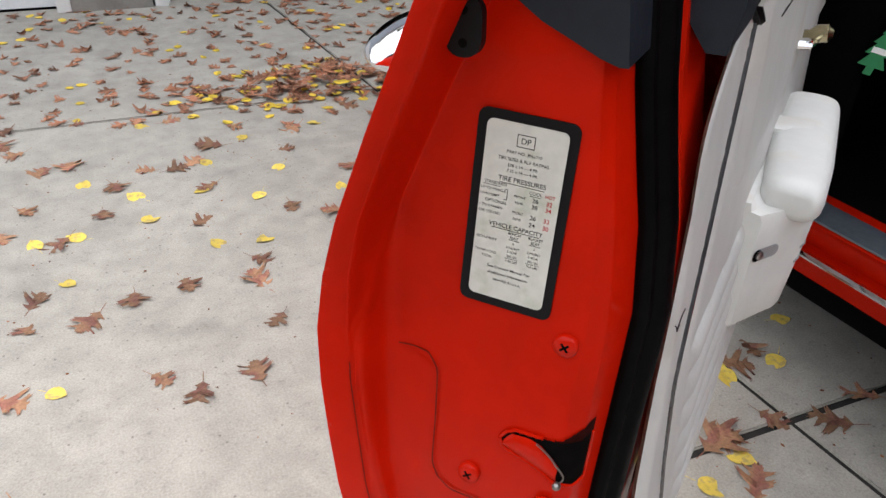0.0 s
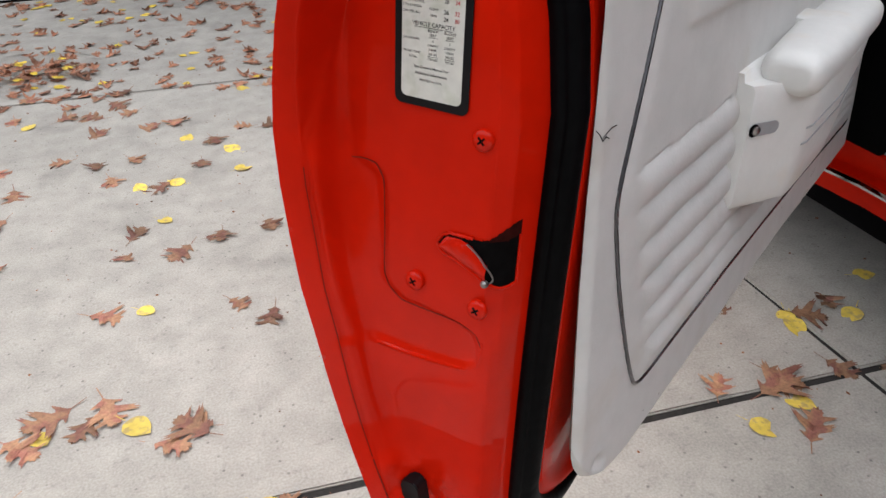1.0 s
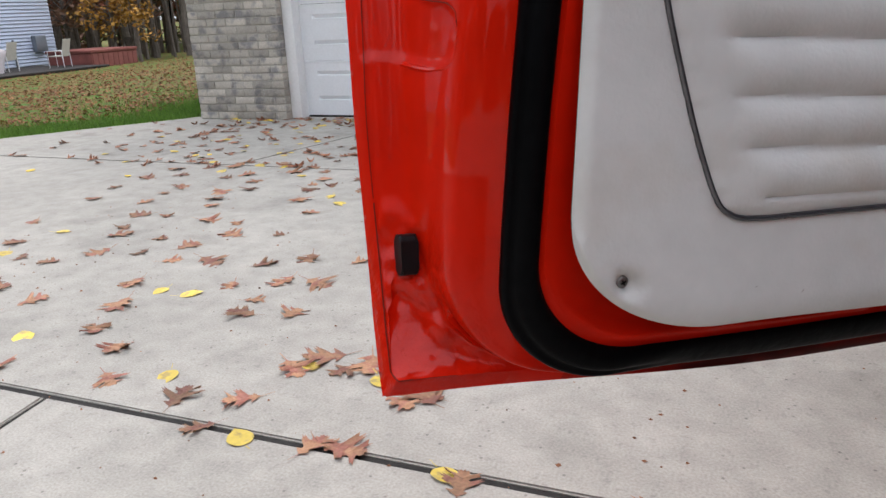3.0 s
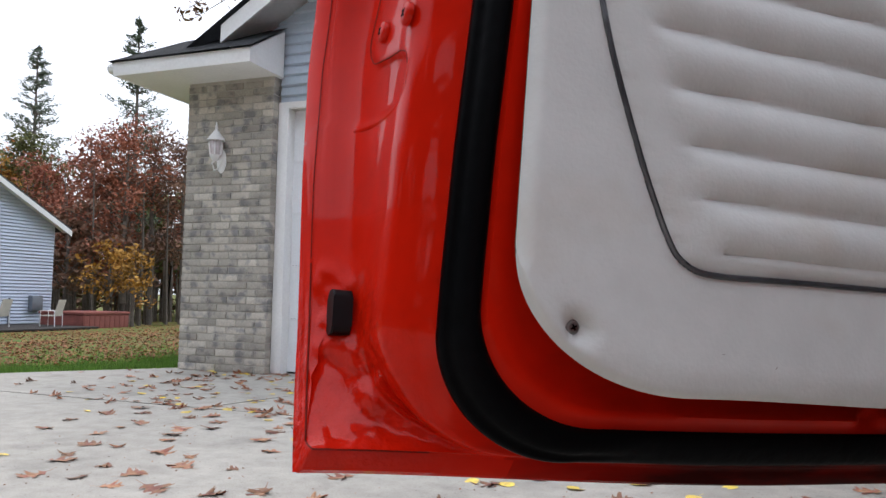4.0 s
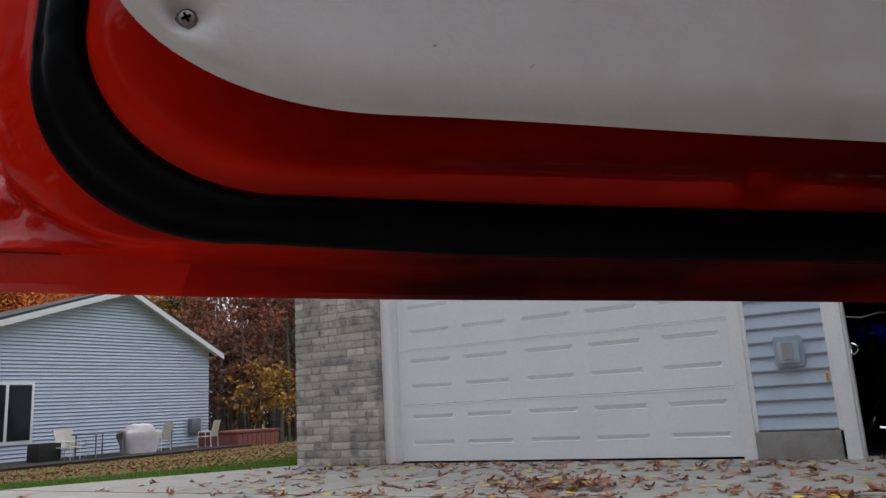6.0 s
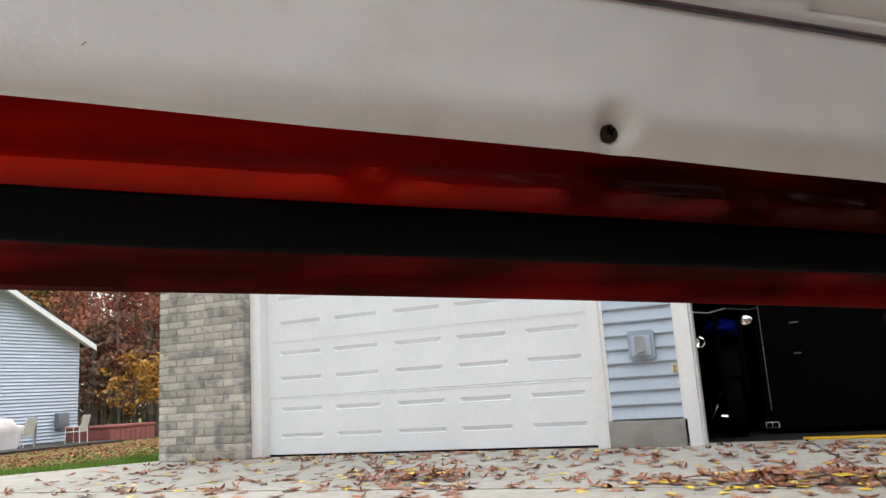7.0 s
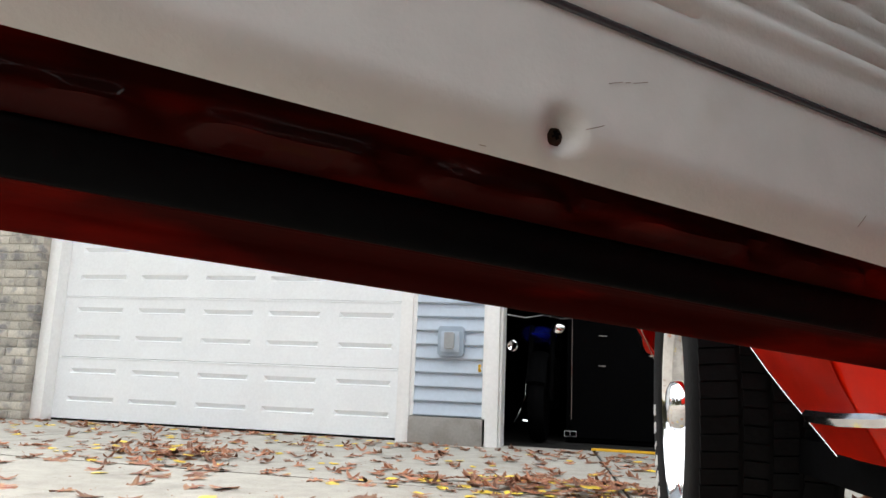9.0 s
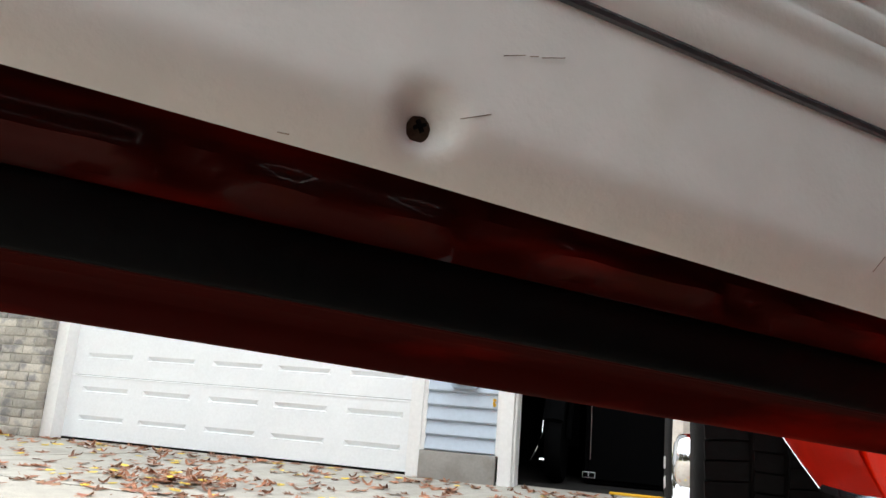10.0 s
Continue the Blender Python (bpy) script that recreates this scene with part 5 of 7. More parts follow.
# outer handle
rows = []
for k in range(9):
    f = k / 8
    u = 0.685 + 0.17 * f
    s = math.sin(math.pi * 0.5 * min(1, 0.04 + (f * 1.3) ** 0.6)) if f < 0.9 else 0.75
    cv, cz = -0.124 - 0.008 * math.sin(math.pi * f), 1.208 - 0.006 * f
    rows.append([pt(u, cv + 0.037 * s * math.cos(a), cz + 0.024 * s * math.sin(a)) for a in (2 * math.pi * j / 14 for j in range(14))])
on_door("outer_handle", grid(rows, caps=True, wrap=True), M_CHROME, "chrome outer door handle", 60)

# ---------------------------------------------------------------- car body
CT = Matrix.Translation((1.56, 0, 0)) @ Matrix.Rotation(radians(5.7), 4, "Z")
BW = 1.86


def on_car(name, bm, material, label="", smooth=40, parent=None):
    return part(name, bm, material, parent or CAR, label, CT, smooth)


def side(z):
    return vo(z) + 0.08 if z > 0.45 else lerp(z, [0.3, 0.36, 0.45], [0.29, 0.255, 0.21])


HUBY, HUBZ = 2.213, 0.396


def fender(flip):
    """Front wing with the wheel opening."""
    bm = bmesh.new()
    ys = sorted(list(np.linspace(1.40, 3.35, 90)) + [1.549, 1.5505, 1.691, 1.70, 1.72, 1.76, 2.84, 2.8495, 2.851])
    zs = np.linspace(1.08, 0.355, 24)
    fx = (lambda x: x) if not flip else (lambda x: BW - x)

    def cut(y):
        d = y - 2.20
        if abs(d) > 0.65:
            return None
        if abs(d) > 0.509:
            return 0.352 + (0.65 - abs(d)) / 0.141 * 0.146
        return 0.498 + 0.287 * (1 - (abs(d) / 0.509) ** 2.2) ** 0.75
    rows = []
    for y in ys:
        c = cut(y)
        lowz = c if c else 0.355
        nose = 0.24 * max(0, (y - 2.6) / 0.75) ** 2
        rows.append([(fx(side(z) + nose + 0.006), y, z) for z in np.linspace(1.08, lowz, 24)])
    grid(rows, bm)
    rows2 = [[(fx(side(1.08) + 0.006 + 0.24 * max(0, (y - 2.6) / 0.75) ** 2), y, 1.08) for y in ys], [(fx(0.30), y, 1.10) for y in ys]]
    grid(rows2, bm)
    bmesh.ops.solidify(bm, geom=bm.faces[:], thickness=0.002)
    return bm


fl = on_car("front_fender", fender(False), M_RED, "red front wing with chrome wheel lip")
on_car("front_fender", fender(True), M_RED, "red front wing")
lip = [(1.55, 0.352), (1.586, 0.392), (1.623, 0.428), (1.66, 0.466), (1.691, 0.498), (1.72, 0.535), (1.76, 0.575), (1.82, 0.63), (1.95, 0.72), (2.08, 0.771), (2.2, 0.785), (2.32, 0.771), (2.45, 0.72), (2.58, 0.63), (2.709, 0.498), (2.85, 0.352)]
on_car("wheel_lip", tube([(side(z) + 0.005, y, z) for y, z in lip], 0.0012), M_RIM, "thin chrome wheel opening lip")


def sill_in(y):
    """How far the sill tucks in behind the wing."""
    return 0.04 * soft((1.45 - y) / 0.4)


ROCK_Y = (1.560, 1.550, 1.45, 1.35, 1.25, 1.15, 1.05, 0.4, -2.0)
on_car("rocker_moulding", grid([[(side(0.40) + a + sill_in(y), y, b + 0.65 * sill_in(y)) for a, b in ((-0.006, 0.411), (-0.011, 0.404), (-0.006, 0.395), (0.014, 0.393), (0.014, 0.413))] for y in ROCK_Y], caps=True, wrap=True), M_CHROME, "chrome rocker moulding")
on_car("rocker", grid([[(side(z) + 0.0062 + sill_in(y) + (0.04 * soft((1.45 - y) / 0.4) if z > 0.44 else 0.0), y, z) for z in (0.52, 0.50, 0.47, 0.45, 0.43, 0.40, 0.38, 0.354)] + [(0.42, y, 0.35), (0.42, y, 0.525), (0.262, y, 0.53), (0.255, y, 0.525)] for y in (1.50, 1.45, 1.40, 1.35, 1.25, 1.15, 1.05, 0.4, -0.6)], caps=True, wrap=True), M_RED, "red rocker panel")
on_car("sill_plate", box((0.258, -0.5, 0.531), (0.36, 1.25, 0.537), 0.002), M_SCUFF, "grey metal sill plate")
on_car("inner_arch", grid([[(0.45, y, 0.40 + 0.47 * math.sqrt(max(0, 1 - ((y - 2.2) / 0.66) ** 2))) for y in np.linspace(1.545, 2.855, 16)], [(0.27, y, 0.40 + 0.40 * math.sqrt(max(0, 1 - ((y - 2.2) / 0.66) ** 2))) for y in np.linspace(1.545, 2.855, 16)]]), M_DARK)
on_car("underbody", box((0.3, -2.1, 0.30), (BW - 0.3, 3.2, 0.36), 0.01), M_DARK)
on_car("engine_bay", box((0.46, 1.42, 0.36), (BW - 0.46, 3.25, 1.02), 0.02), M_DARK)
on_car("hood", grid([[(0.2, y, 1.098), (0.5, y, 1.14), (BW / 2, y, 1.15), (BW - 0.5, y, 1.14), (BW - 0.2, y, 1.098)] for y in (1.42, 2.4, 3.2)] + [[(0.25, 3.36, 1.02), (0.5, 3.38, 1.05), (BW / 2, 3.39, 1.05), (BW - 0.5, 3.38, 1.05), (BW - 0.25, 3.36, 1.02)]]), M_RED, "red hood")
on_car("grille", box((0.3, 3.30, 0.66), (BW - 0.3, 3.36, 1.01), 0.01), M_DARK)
bump = [(0.24, 3.15), (0.24, 3.28), (0.30, 3.42), (0.5, 3.50), (BW / 2, 3.53), (BW - 0.5, 3.50), (BW - 0.30, 3.42), (BW - 0.24, 3.28), (BW - 0.24, 3.15)]
on_car("front_bumper", tube([(x, y, 0.60) for x, y in bump], 0.06, n=12, flat=(0.5, 1.0)), M_CHROME, "chrome front bumper")
# cabin
on_car("cowl", grid([[(0.09, 1.40, 1.09), (0.5, 1.42, 1.13), (BW - 0.5, 1.42, 1.13), (BW - 0.09, 1.40, 1.09)], [(0.09, 1.18, 1.12), (0.5, 1.20, 1.15), (BW - 0.5, 1.20, 1.15), (BW - 0.09, 1.18, 1.12)]]), M_RED)
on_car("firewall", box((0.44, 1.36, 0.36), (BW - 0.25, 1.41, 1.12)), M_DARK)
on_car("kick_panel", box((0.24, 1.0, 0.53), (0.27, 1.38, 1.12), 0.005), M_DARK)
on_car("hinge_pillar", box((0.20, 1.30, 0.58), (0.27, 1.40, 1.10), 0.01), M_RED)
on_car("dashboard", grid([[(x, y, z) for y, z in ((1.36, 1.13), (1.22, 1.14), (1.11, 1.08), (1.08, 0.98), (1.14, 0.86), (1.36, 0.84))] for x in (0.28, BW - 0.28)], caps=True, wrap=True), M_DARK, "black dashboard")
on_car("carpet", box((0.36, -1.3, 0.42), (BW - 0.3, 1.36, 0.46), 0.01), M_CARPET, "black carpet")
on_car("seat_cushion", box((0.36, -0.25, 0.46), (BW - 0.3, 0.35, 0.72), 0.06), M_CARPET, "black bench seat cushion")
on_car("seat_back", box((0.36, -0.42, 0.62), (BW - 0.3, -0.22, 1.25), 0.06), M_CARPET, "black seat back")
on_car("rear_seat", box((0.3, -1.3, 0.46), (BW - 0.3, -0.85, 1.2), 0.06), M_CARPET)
ring_pts = [Vector((0.62 + 0.19 * math.cos(a), 0.80 + 0.07 * math.sin(a), 1.06 + 0.18 * math.sin(a))) for a in (2 * math.pi * k / 28 for k in range(28))]
on_car("steering_wheel", tube(ring_pts, 0.012, closed=True), M_DARK, "black steering wheel")
on_car("far_door", grid([[(BW - side(z), y, z) for z in np.linspace(1.3, 0.36, 14)] for y in (1.40, -0.6)]), M_RED)
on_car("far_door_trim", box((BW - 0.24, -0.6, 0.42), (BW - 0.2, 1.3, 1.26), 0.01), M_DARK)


def quarter(flip):
    bm = bmesh.new()
    fx = (lambda x: x) if not flip else (lambda x: BW - x)
    rows = []
    for y in np.linspace(-0.62, -2.35, 28):
        d = y + 1.55
        low = 0.36
        if abs(d) < 0.48:
            low = 0.42 + 0.30 * math.sqrt(1 - (d / 0.48) ** 2)
        tail = 0.12 * max(0, (-y - 1.9) / 0.45) ** 2
        rows.append([(fx(side(z) + tail), y, z) for z in np.linspace(1.28, low, 18)])
    grid(rows, bm)
    grid([[rows[0][k] for k in range(18)], [(fx(0.36), -0.66, p[2]) for p in rows[0]]], bm)
    return bm


on_car("rear_quarter", quarter(False), M_RED, "red rear quarter panel")
on_car("rear_quarter", quarter(True), M_RED, "red rear quarter panel")
on_car("boot_lid", grid([[(0.17, y, z), (0.5, y, z + 0.03), (BW - 0.5, y, z + 0.03), (BW - 0.17, y, z)] for y, z in ((-1.35, 1.29), (-2.2, 1.24), (-2.37, 1.15))]), M_RED)
on_car("tail_panel", box((0.28, -2.36, 0.5), (BW - 0.28, -2.30, 1.16), 0.02), M_RED)
on_car("rear_bumper", tube([(0.14, -2.15, 0.62), (0.12, -2.35, 0.62), (0.4, -2.46, 0.62), (BW - 0.4, -2.46, 0.62), (BW - 0.12, -2.35, 0.62), (BW - 0.14, -2.15, 0.62)], 0.06, n=12, flat=(0.5, 1.0)), M_CHROME)
on_car("roof", grid([[(0.36 + i, y, z), (0.6, y, z + 0.05), (BW / 2, y, z + 0.065), (BW - 0.6, y, z + 0.05), (BW - 0.36 - i, y, z)] for y, z, i in ((0.62, 1.60, 0.02), (0.3, 1.63, 0.0), (-0.4, 1.635, 0.0), (-0.75, 1.60, 0.02))]), M_RED, "red roof")
on_car("headliner", box((0.38, -0.75, 1.575), (BW - 0.38, 0.6, 1.59)), M_DARK)
for fx in (lambda x: x, lambda x: BW - x):
    on_car("windscreen_pillar", tube([(fx(0.14), 1.25, 1.11), (fx(0.37), 0.62, 1.61)], 0.028), M_RED)
    on_car("sail_panel", grid([[(fx(0.10), -0.9, 1.28), (fx(0.13), -1.5, 1.28)], [(fx(0.36), -0.55, 1.60), (fx(0.36), -0.78, 1.60)]]), M_RED)
on_car("windscreen", grid([[(0.16, 1.24, 1.13), (BW - 0.16, 1.24, 1.13)], [(0.38, 0.63, 1.60), (BW - 0.38, 0.63, 1.60)]]), M_GLASS, "tinted windscreen")
on_car("rear_window", grid([[(0.2, -1.38, 1.29), (BW - 0.2, -1.38, 1.29)], [(0.4, -0.77, 1.60), (BW - 0.4, -0.77, 1.60)]]), M_GLASS)
on_car("far_window", grid([[(BW - 0.08, 1.2, 1.29), (BW - 0.08, -0.9, 1.29)], [(BW - 0.36, 0.6, 1.59), (BW - 0.36, -0.5, 1.59)]]), M_GLASS)
# card air freshener
card = [(0, 0.06), (0.016, 0.036), (0.010, 0.036), (0.024, 0.012), (0.014, 0.012), (0.030, -0.016), (0.016, -0.016), (0.034, -0.046), (0.010, -0.046), (0.010, -0.066), (-0.010, -0.066), (-0.010, -0.046), (-0.034, -0.046), (-0.016, -0.016), (-0.030, -0.016), (-0.014, 0.012), (-0.024, 0.012), (-0.010, 0.036), (-0.016, 0.036)]
CM = Matrix.Translation((1.704, 0.988, 0.962)) @ Matrix.Rotation(radians(-35), 4, "Z") @ Matrix.Rotation(radians(90), 4, "X") @ Matrix.Rotation(radians(-12), 4, "Z")
fresh = thing("air_freshener", "green card air freshener hanging in the dark cabin", "air freshener", (1.704, 0.988, 0.962))
part("card", prism([(x * 0.85, y * 0.85) for x, y in card], 0.002, m=CM), M_GREEN, fresh)
part("card_label", box((-0.016, -0.010, 0.002), (0.016, 0.002, 0.0028), 0, None, CM), M_WHITE, fresh)
part("string", tube([CM @ Vector((0, 0.075, 0)), CM @ Vector((0, 0.19, 0))], 0.0012, n=5), M_WHITE, fresh)


def wheel(cx, cy, flip=False, r=0.392, name="front_wheel"):
    """Tyre with tread blocks and raised letters, chrome rim, hub cap."""
    s = -1 if not flip else 1
    base = Matrix.Translation((cx, cy, HUBZ)) @ Matrix.Rotation(radians(-3.0 if cy > 0 else 0), 4, "Z") @ Matrix.Rotation(radians(-90 if not flip else 90), 4, "Y")
    tyre_prof = [(0.238, 0.0), (0.246, 0.008), (0.27, 0.014), (0.32, 0.018), (0.355, 0.017), (0.376, 0.013), (0.386, 0.003), (0.389, -0.02),
                 (0.390, -0.11), (0.389, -0.19), (0.384, -0.214), (0.36, -0.236), (0.30, -0.245), (0.238, -0.23)]
    w = on_car("wheel", lathe(tyre_prof, 56, m=base, caps=False), M_TYRE, "black tyre with raised white letters", 50)
    bm = bmesh.new()
    lug = bmesh.new()
    for k in range(84):
        a = 2 * math.pi * k / 84
        for h0, h1, tw in ((0.004, -0.058, 0.06), (-0.066, -0.106, -0.05), (-0.114, -0.154, 0.05), (-0.162, -0.208, -0.06)):
            m = base @ Matrix.Rotation(a + tw * 0.3, 4, "Z") @ Matrix.Translation((0.392, 0, (h0 + h1) / 2)) @ Matrix.Rotation(tw, 4, "X")
            box((-0.006, -0.0131, (h1 - h0) / 2), (0.002, 0.0131, (h0 - h1) / 2), 0, lug, m)
    tagged(part("tread", lug, M_TYRE, w, m=CT, smooth=None), kind="stuff")
    rim = [(0.241, -0.03), (0.241, 0.003), (0.238, 0.007), (0.234, 0.003), (0.230, 0.005), (0.226, -0.002), (0.222, 0.000), (0.218, -0.008), (0.214, -0.007), (0.210, -0.014), (0.205, -0.035), (0.196, -0.040), (0.190, -0.065), (0.176, -0.070), (0.168, -0.085), (0.145, -0.082), (0.125, -0.064), (0.10, -0.060), (0.001, -0.060)]
    part("rim", lathe(rim[:10], 56, m=base, caps=False), M_CHROME, w, "polished chrome rim lip", CT, 60)
    part("wheel_disc", lathe(rim[9:], 56, m=base, caps=False), M_DISC, w, "worn chrome deep-dish wheel disc", CT, 60)
    for k in range(5):
        slot = bmesh.new()
        m = base @ Matrix.Rotation(2 * math.pi * k / 5 + 0.3, 4, "Z") @ Matrix.Translation((0.13, 0, -0.066))
        box((-0.045, -0.020, -0.03), (0.055, 0.020, 0.012), 0.010, slot, m)
        part("spoke", slot, M_STEEL, w, "", CT, 40)
    part("hub_cap", lathe([(0.001, -0.06), (0.058, -0.06), (0.056, -0.015), (0.048, 0.012), (0.03, 0.02), (0.001, 0.022)], 32, m=base), M_CHROME, w, "chrome centre cap", CT, 60)
    if not flip:
        let = bmesh.new()
        for k, (wd) in enumerate((0.030, 0.012, 0.026, 0.030, 0.030, 0.030, 0.028, 0.012, 0.026, 0.028)):
            a = radians(168 - k * 8.2)
            m = base @ Matrix.Rotation(a, 4, "Z") @ Matrix.Translation((0.318, 0, 0.0182))
            box((-0.017, -wd / 2, -0.002), (0.017, wd / 2, 0.001), 0.002, let, m)
        part("raised_letters", let, M_LETTER, w, "white raised blocks on the sidewall", CT)
    return w


wheel(0.167, HUBY)
wheel(BW - 0.155, HUBY, True)
wheel(0.155, -1.55)
wheel(BW - 0.155, -1.55, True)

# ---------------------------------------------------------------- inside the open garage bay


def motorcycle():
    mc = thing("motorcycle", "dark blue motorcycle with chrome fittings in the unlit garage", "motorcycle", (0.8, 6.3, 0))
    for y in (6.05, 7.35):
        # tyres, rims, mudguard and forks coloured near black for the bay's darkness
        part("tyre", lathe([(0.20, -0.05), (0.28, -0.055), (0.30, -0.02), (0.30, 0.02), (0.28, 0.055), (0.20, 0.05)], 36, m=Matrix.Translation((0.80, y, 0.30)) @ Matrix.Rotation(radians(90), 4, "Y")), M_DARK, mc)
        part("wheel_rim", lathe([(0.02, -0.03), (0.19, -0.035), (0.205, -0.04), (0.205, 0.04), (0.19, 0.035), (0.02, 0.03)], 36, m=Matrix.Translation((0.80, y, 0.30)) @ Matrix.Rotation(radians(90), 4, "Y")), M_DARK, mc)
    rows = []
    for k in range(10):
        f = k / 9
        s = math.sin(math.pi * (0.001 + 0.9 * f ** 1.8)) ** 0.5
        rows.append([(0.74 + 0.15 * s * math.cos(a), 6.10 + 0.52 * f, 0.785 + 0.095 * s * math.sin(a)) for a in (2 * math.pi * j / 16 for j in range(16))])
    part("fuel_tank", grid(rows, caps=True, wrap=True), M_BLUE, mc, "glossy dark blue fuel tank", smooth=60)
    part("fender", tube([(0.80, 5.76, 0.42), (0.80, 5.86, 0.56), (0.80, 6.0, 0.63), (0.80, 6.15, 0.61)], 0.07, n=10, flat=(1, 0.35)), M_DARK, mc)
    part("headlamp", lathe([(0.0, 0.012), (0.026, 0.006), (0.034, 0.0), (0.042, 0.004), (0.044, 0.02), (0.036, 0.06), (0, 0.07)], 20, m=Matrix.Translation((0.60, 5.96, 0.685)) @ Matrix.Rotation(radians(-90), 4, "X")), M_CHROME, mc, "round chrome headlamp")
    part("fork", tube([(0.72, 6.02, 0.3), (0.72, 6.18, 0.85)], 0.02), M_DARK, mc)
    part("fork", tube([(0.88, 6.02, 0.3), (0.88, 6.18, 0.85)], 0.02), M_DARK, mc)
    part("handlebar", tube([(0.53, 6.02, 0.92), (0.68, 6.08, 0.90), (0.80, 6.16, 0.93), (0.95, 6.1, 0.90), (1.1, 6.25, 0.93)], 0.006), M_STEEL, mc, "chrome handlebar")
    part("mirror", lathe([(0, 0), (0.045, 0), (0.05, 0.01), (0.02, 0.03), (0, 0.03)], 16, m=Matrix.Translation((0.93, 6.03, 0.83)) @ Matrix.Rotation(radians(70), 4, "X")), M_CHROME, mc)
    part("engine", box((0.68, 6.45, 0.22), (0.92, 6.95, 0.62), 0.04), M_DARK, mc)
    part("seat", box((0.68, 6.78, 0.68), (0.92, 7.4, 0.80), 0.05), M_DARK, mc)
    part("exhaust", tube([(0.70, 6.4, 0.40), (0.68, 6.2, 0.22), (0.68, 6.6, 0.17), (0.68, 7.4, 0.18)], 0.03), M_CHROME, mc, "chrome exhaust pipe")
    part("crash_bar", tube([(0.70, 5.98, 0.42), (0.712, 5.96, 0.33), (0.66, 5.96, 0.20), (0.63, 5.98, 0.14)], 0.011), M_CHROME, mc, "chrome bar")
    part("foot_peg", tube([(0.69, 5.98, 0.15), (0.78, 5.98, 0.14)], 0.016), M_CHROME, mc)


def dark_cabinet():
    # stand-in for an unidentified dark shape, coloured near black
    c = thing("cabinet_stand_in", "large dark shape built as a cabinet, with a small white label", "cabinet", (1.9, 6.5, 0))
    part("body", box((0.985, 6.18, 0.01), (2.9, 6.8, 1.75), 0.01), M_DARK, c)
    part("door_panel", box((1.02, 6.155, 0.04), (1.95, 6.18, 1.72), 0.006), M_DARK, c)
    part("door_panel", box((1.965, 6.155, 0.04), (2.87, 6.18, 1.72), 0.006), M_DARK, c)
    part("edge_strip", box((1.022, 6.150, 0.17), (1.026, 6.154, 1.70)), M_STEEL, c, "thin bright metal edge")
    part("label_plate", box((0.972, 6.146, 0.045), (1.062, 6.152, 0.087), 0.002), M_WHITE, c)
    part("label_plate", box((0.977, 6.143, 0.049), (1.014, 6.1455, 0.083)), M_DARK, c)
    part("label_plate", box((1.018, 6.143, 0.049), (1.058, 6.1455, 0.083)), M_DARK, c)
    part("handle", box((1.22, 6.14, 0.56), (1.27, 6.150, 0.566), 0.002), M_STEEL, c)
    part("handle", box((1.22, 6.14, 0.78), (1.28, 6.150, 0.786), 0.002), M_STEEL, c)
    whole("yellow_strip", box((1.19, 5.60, 0.0), (1.72, 5.64, 0.016), 0.005), M_YELLOW, "yellow painted strip on the garage threshold", "floor strip")


motorcycle()
dark_cabinet()

# ---------------------------------------------------------------- neighbour house
HX = -22.7
HZ0 = -0.85


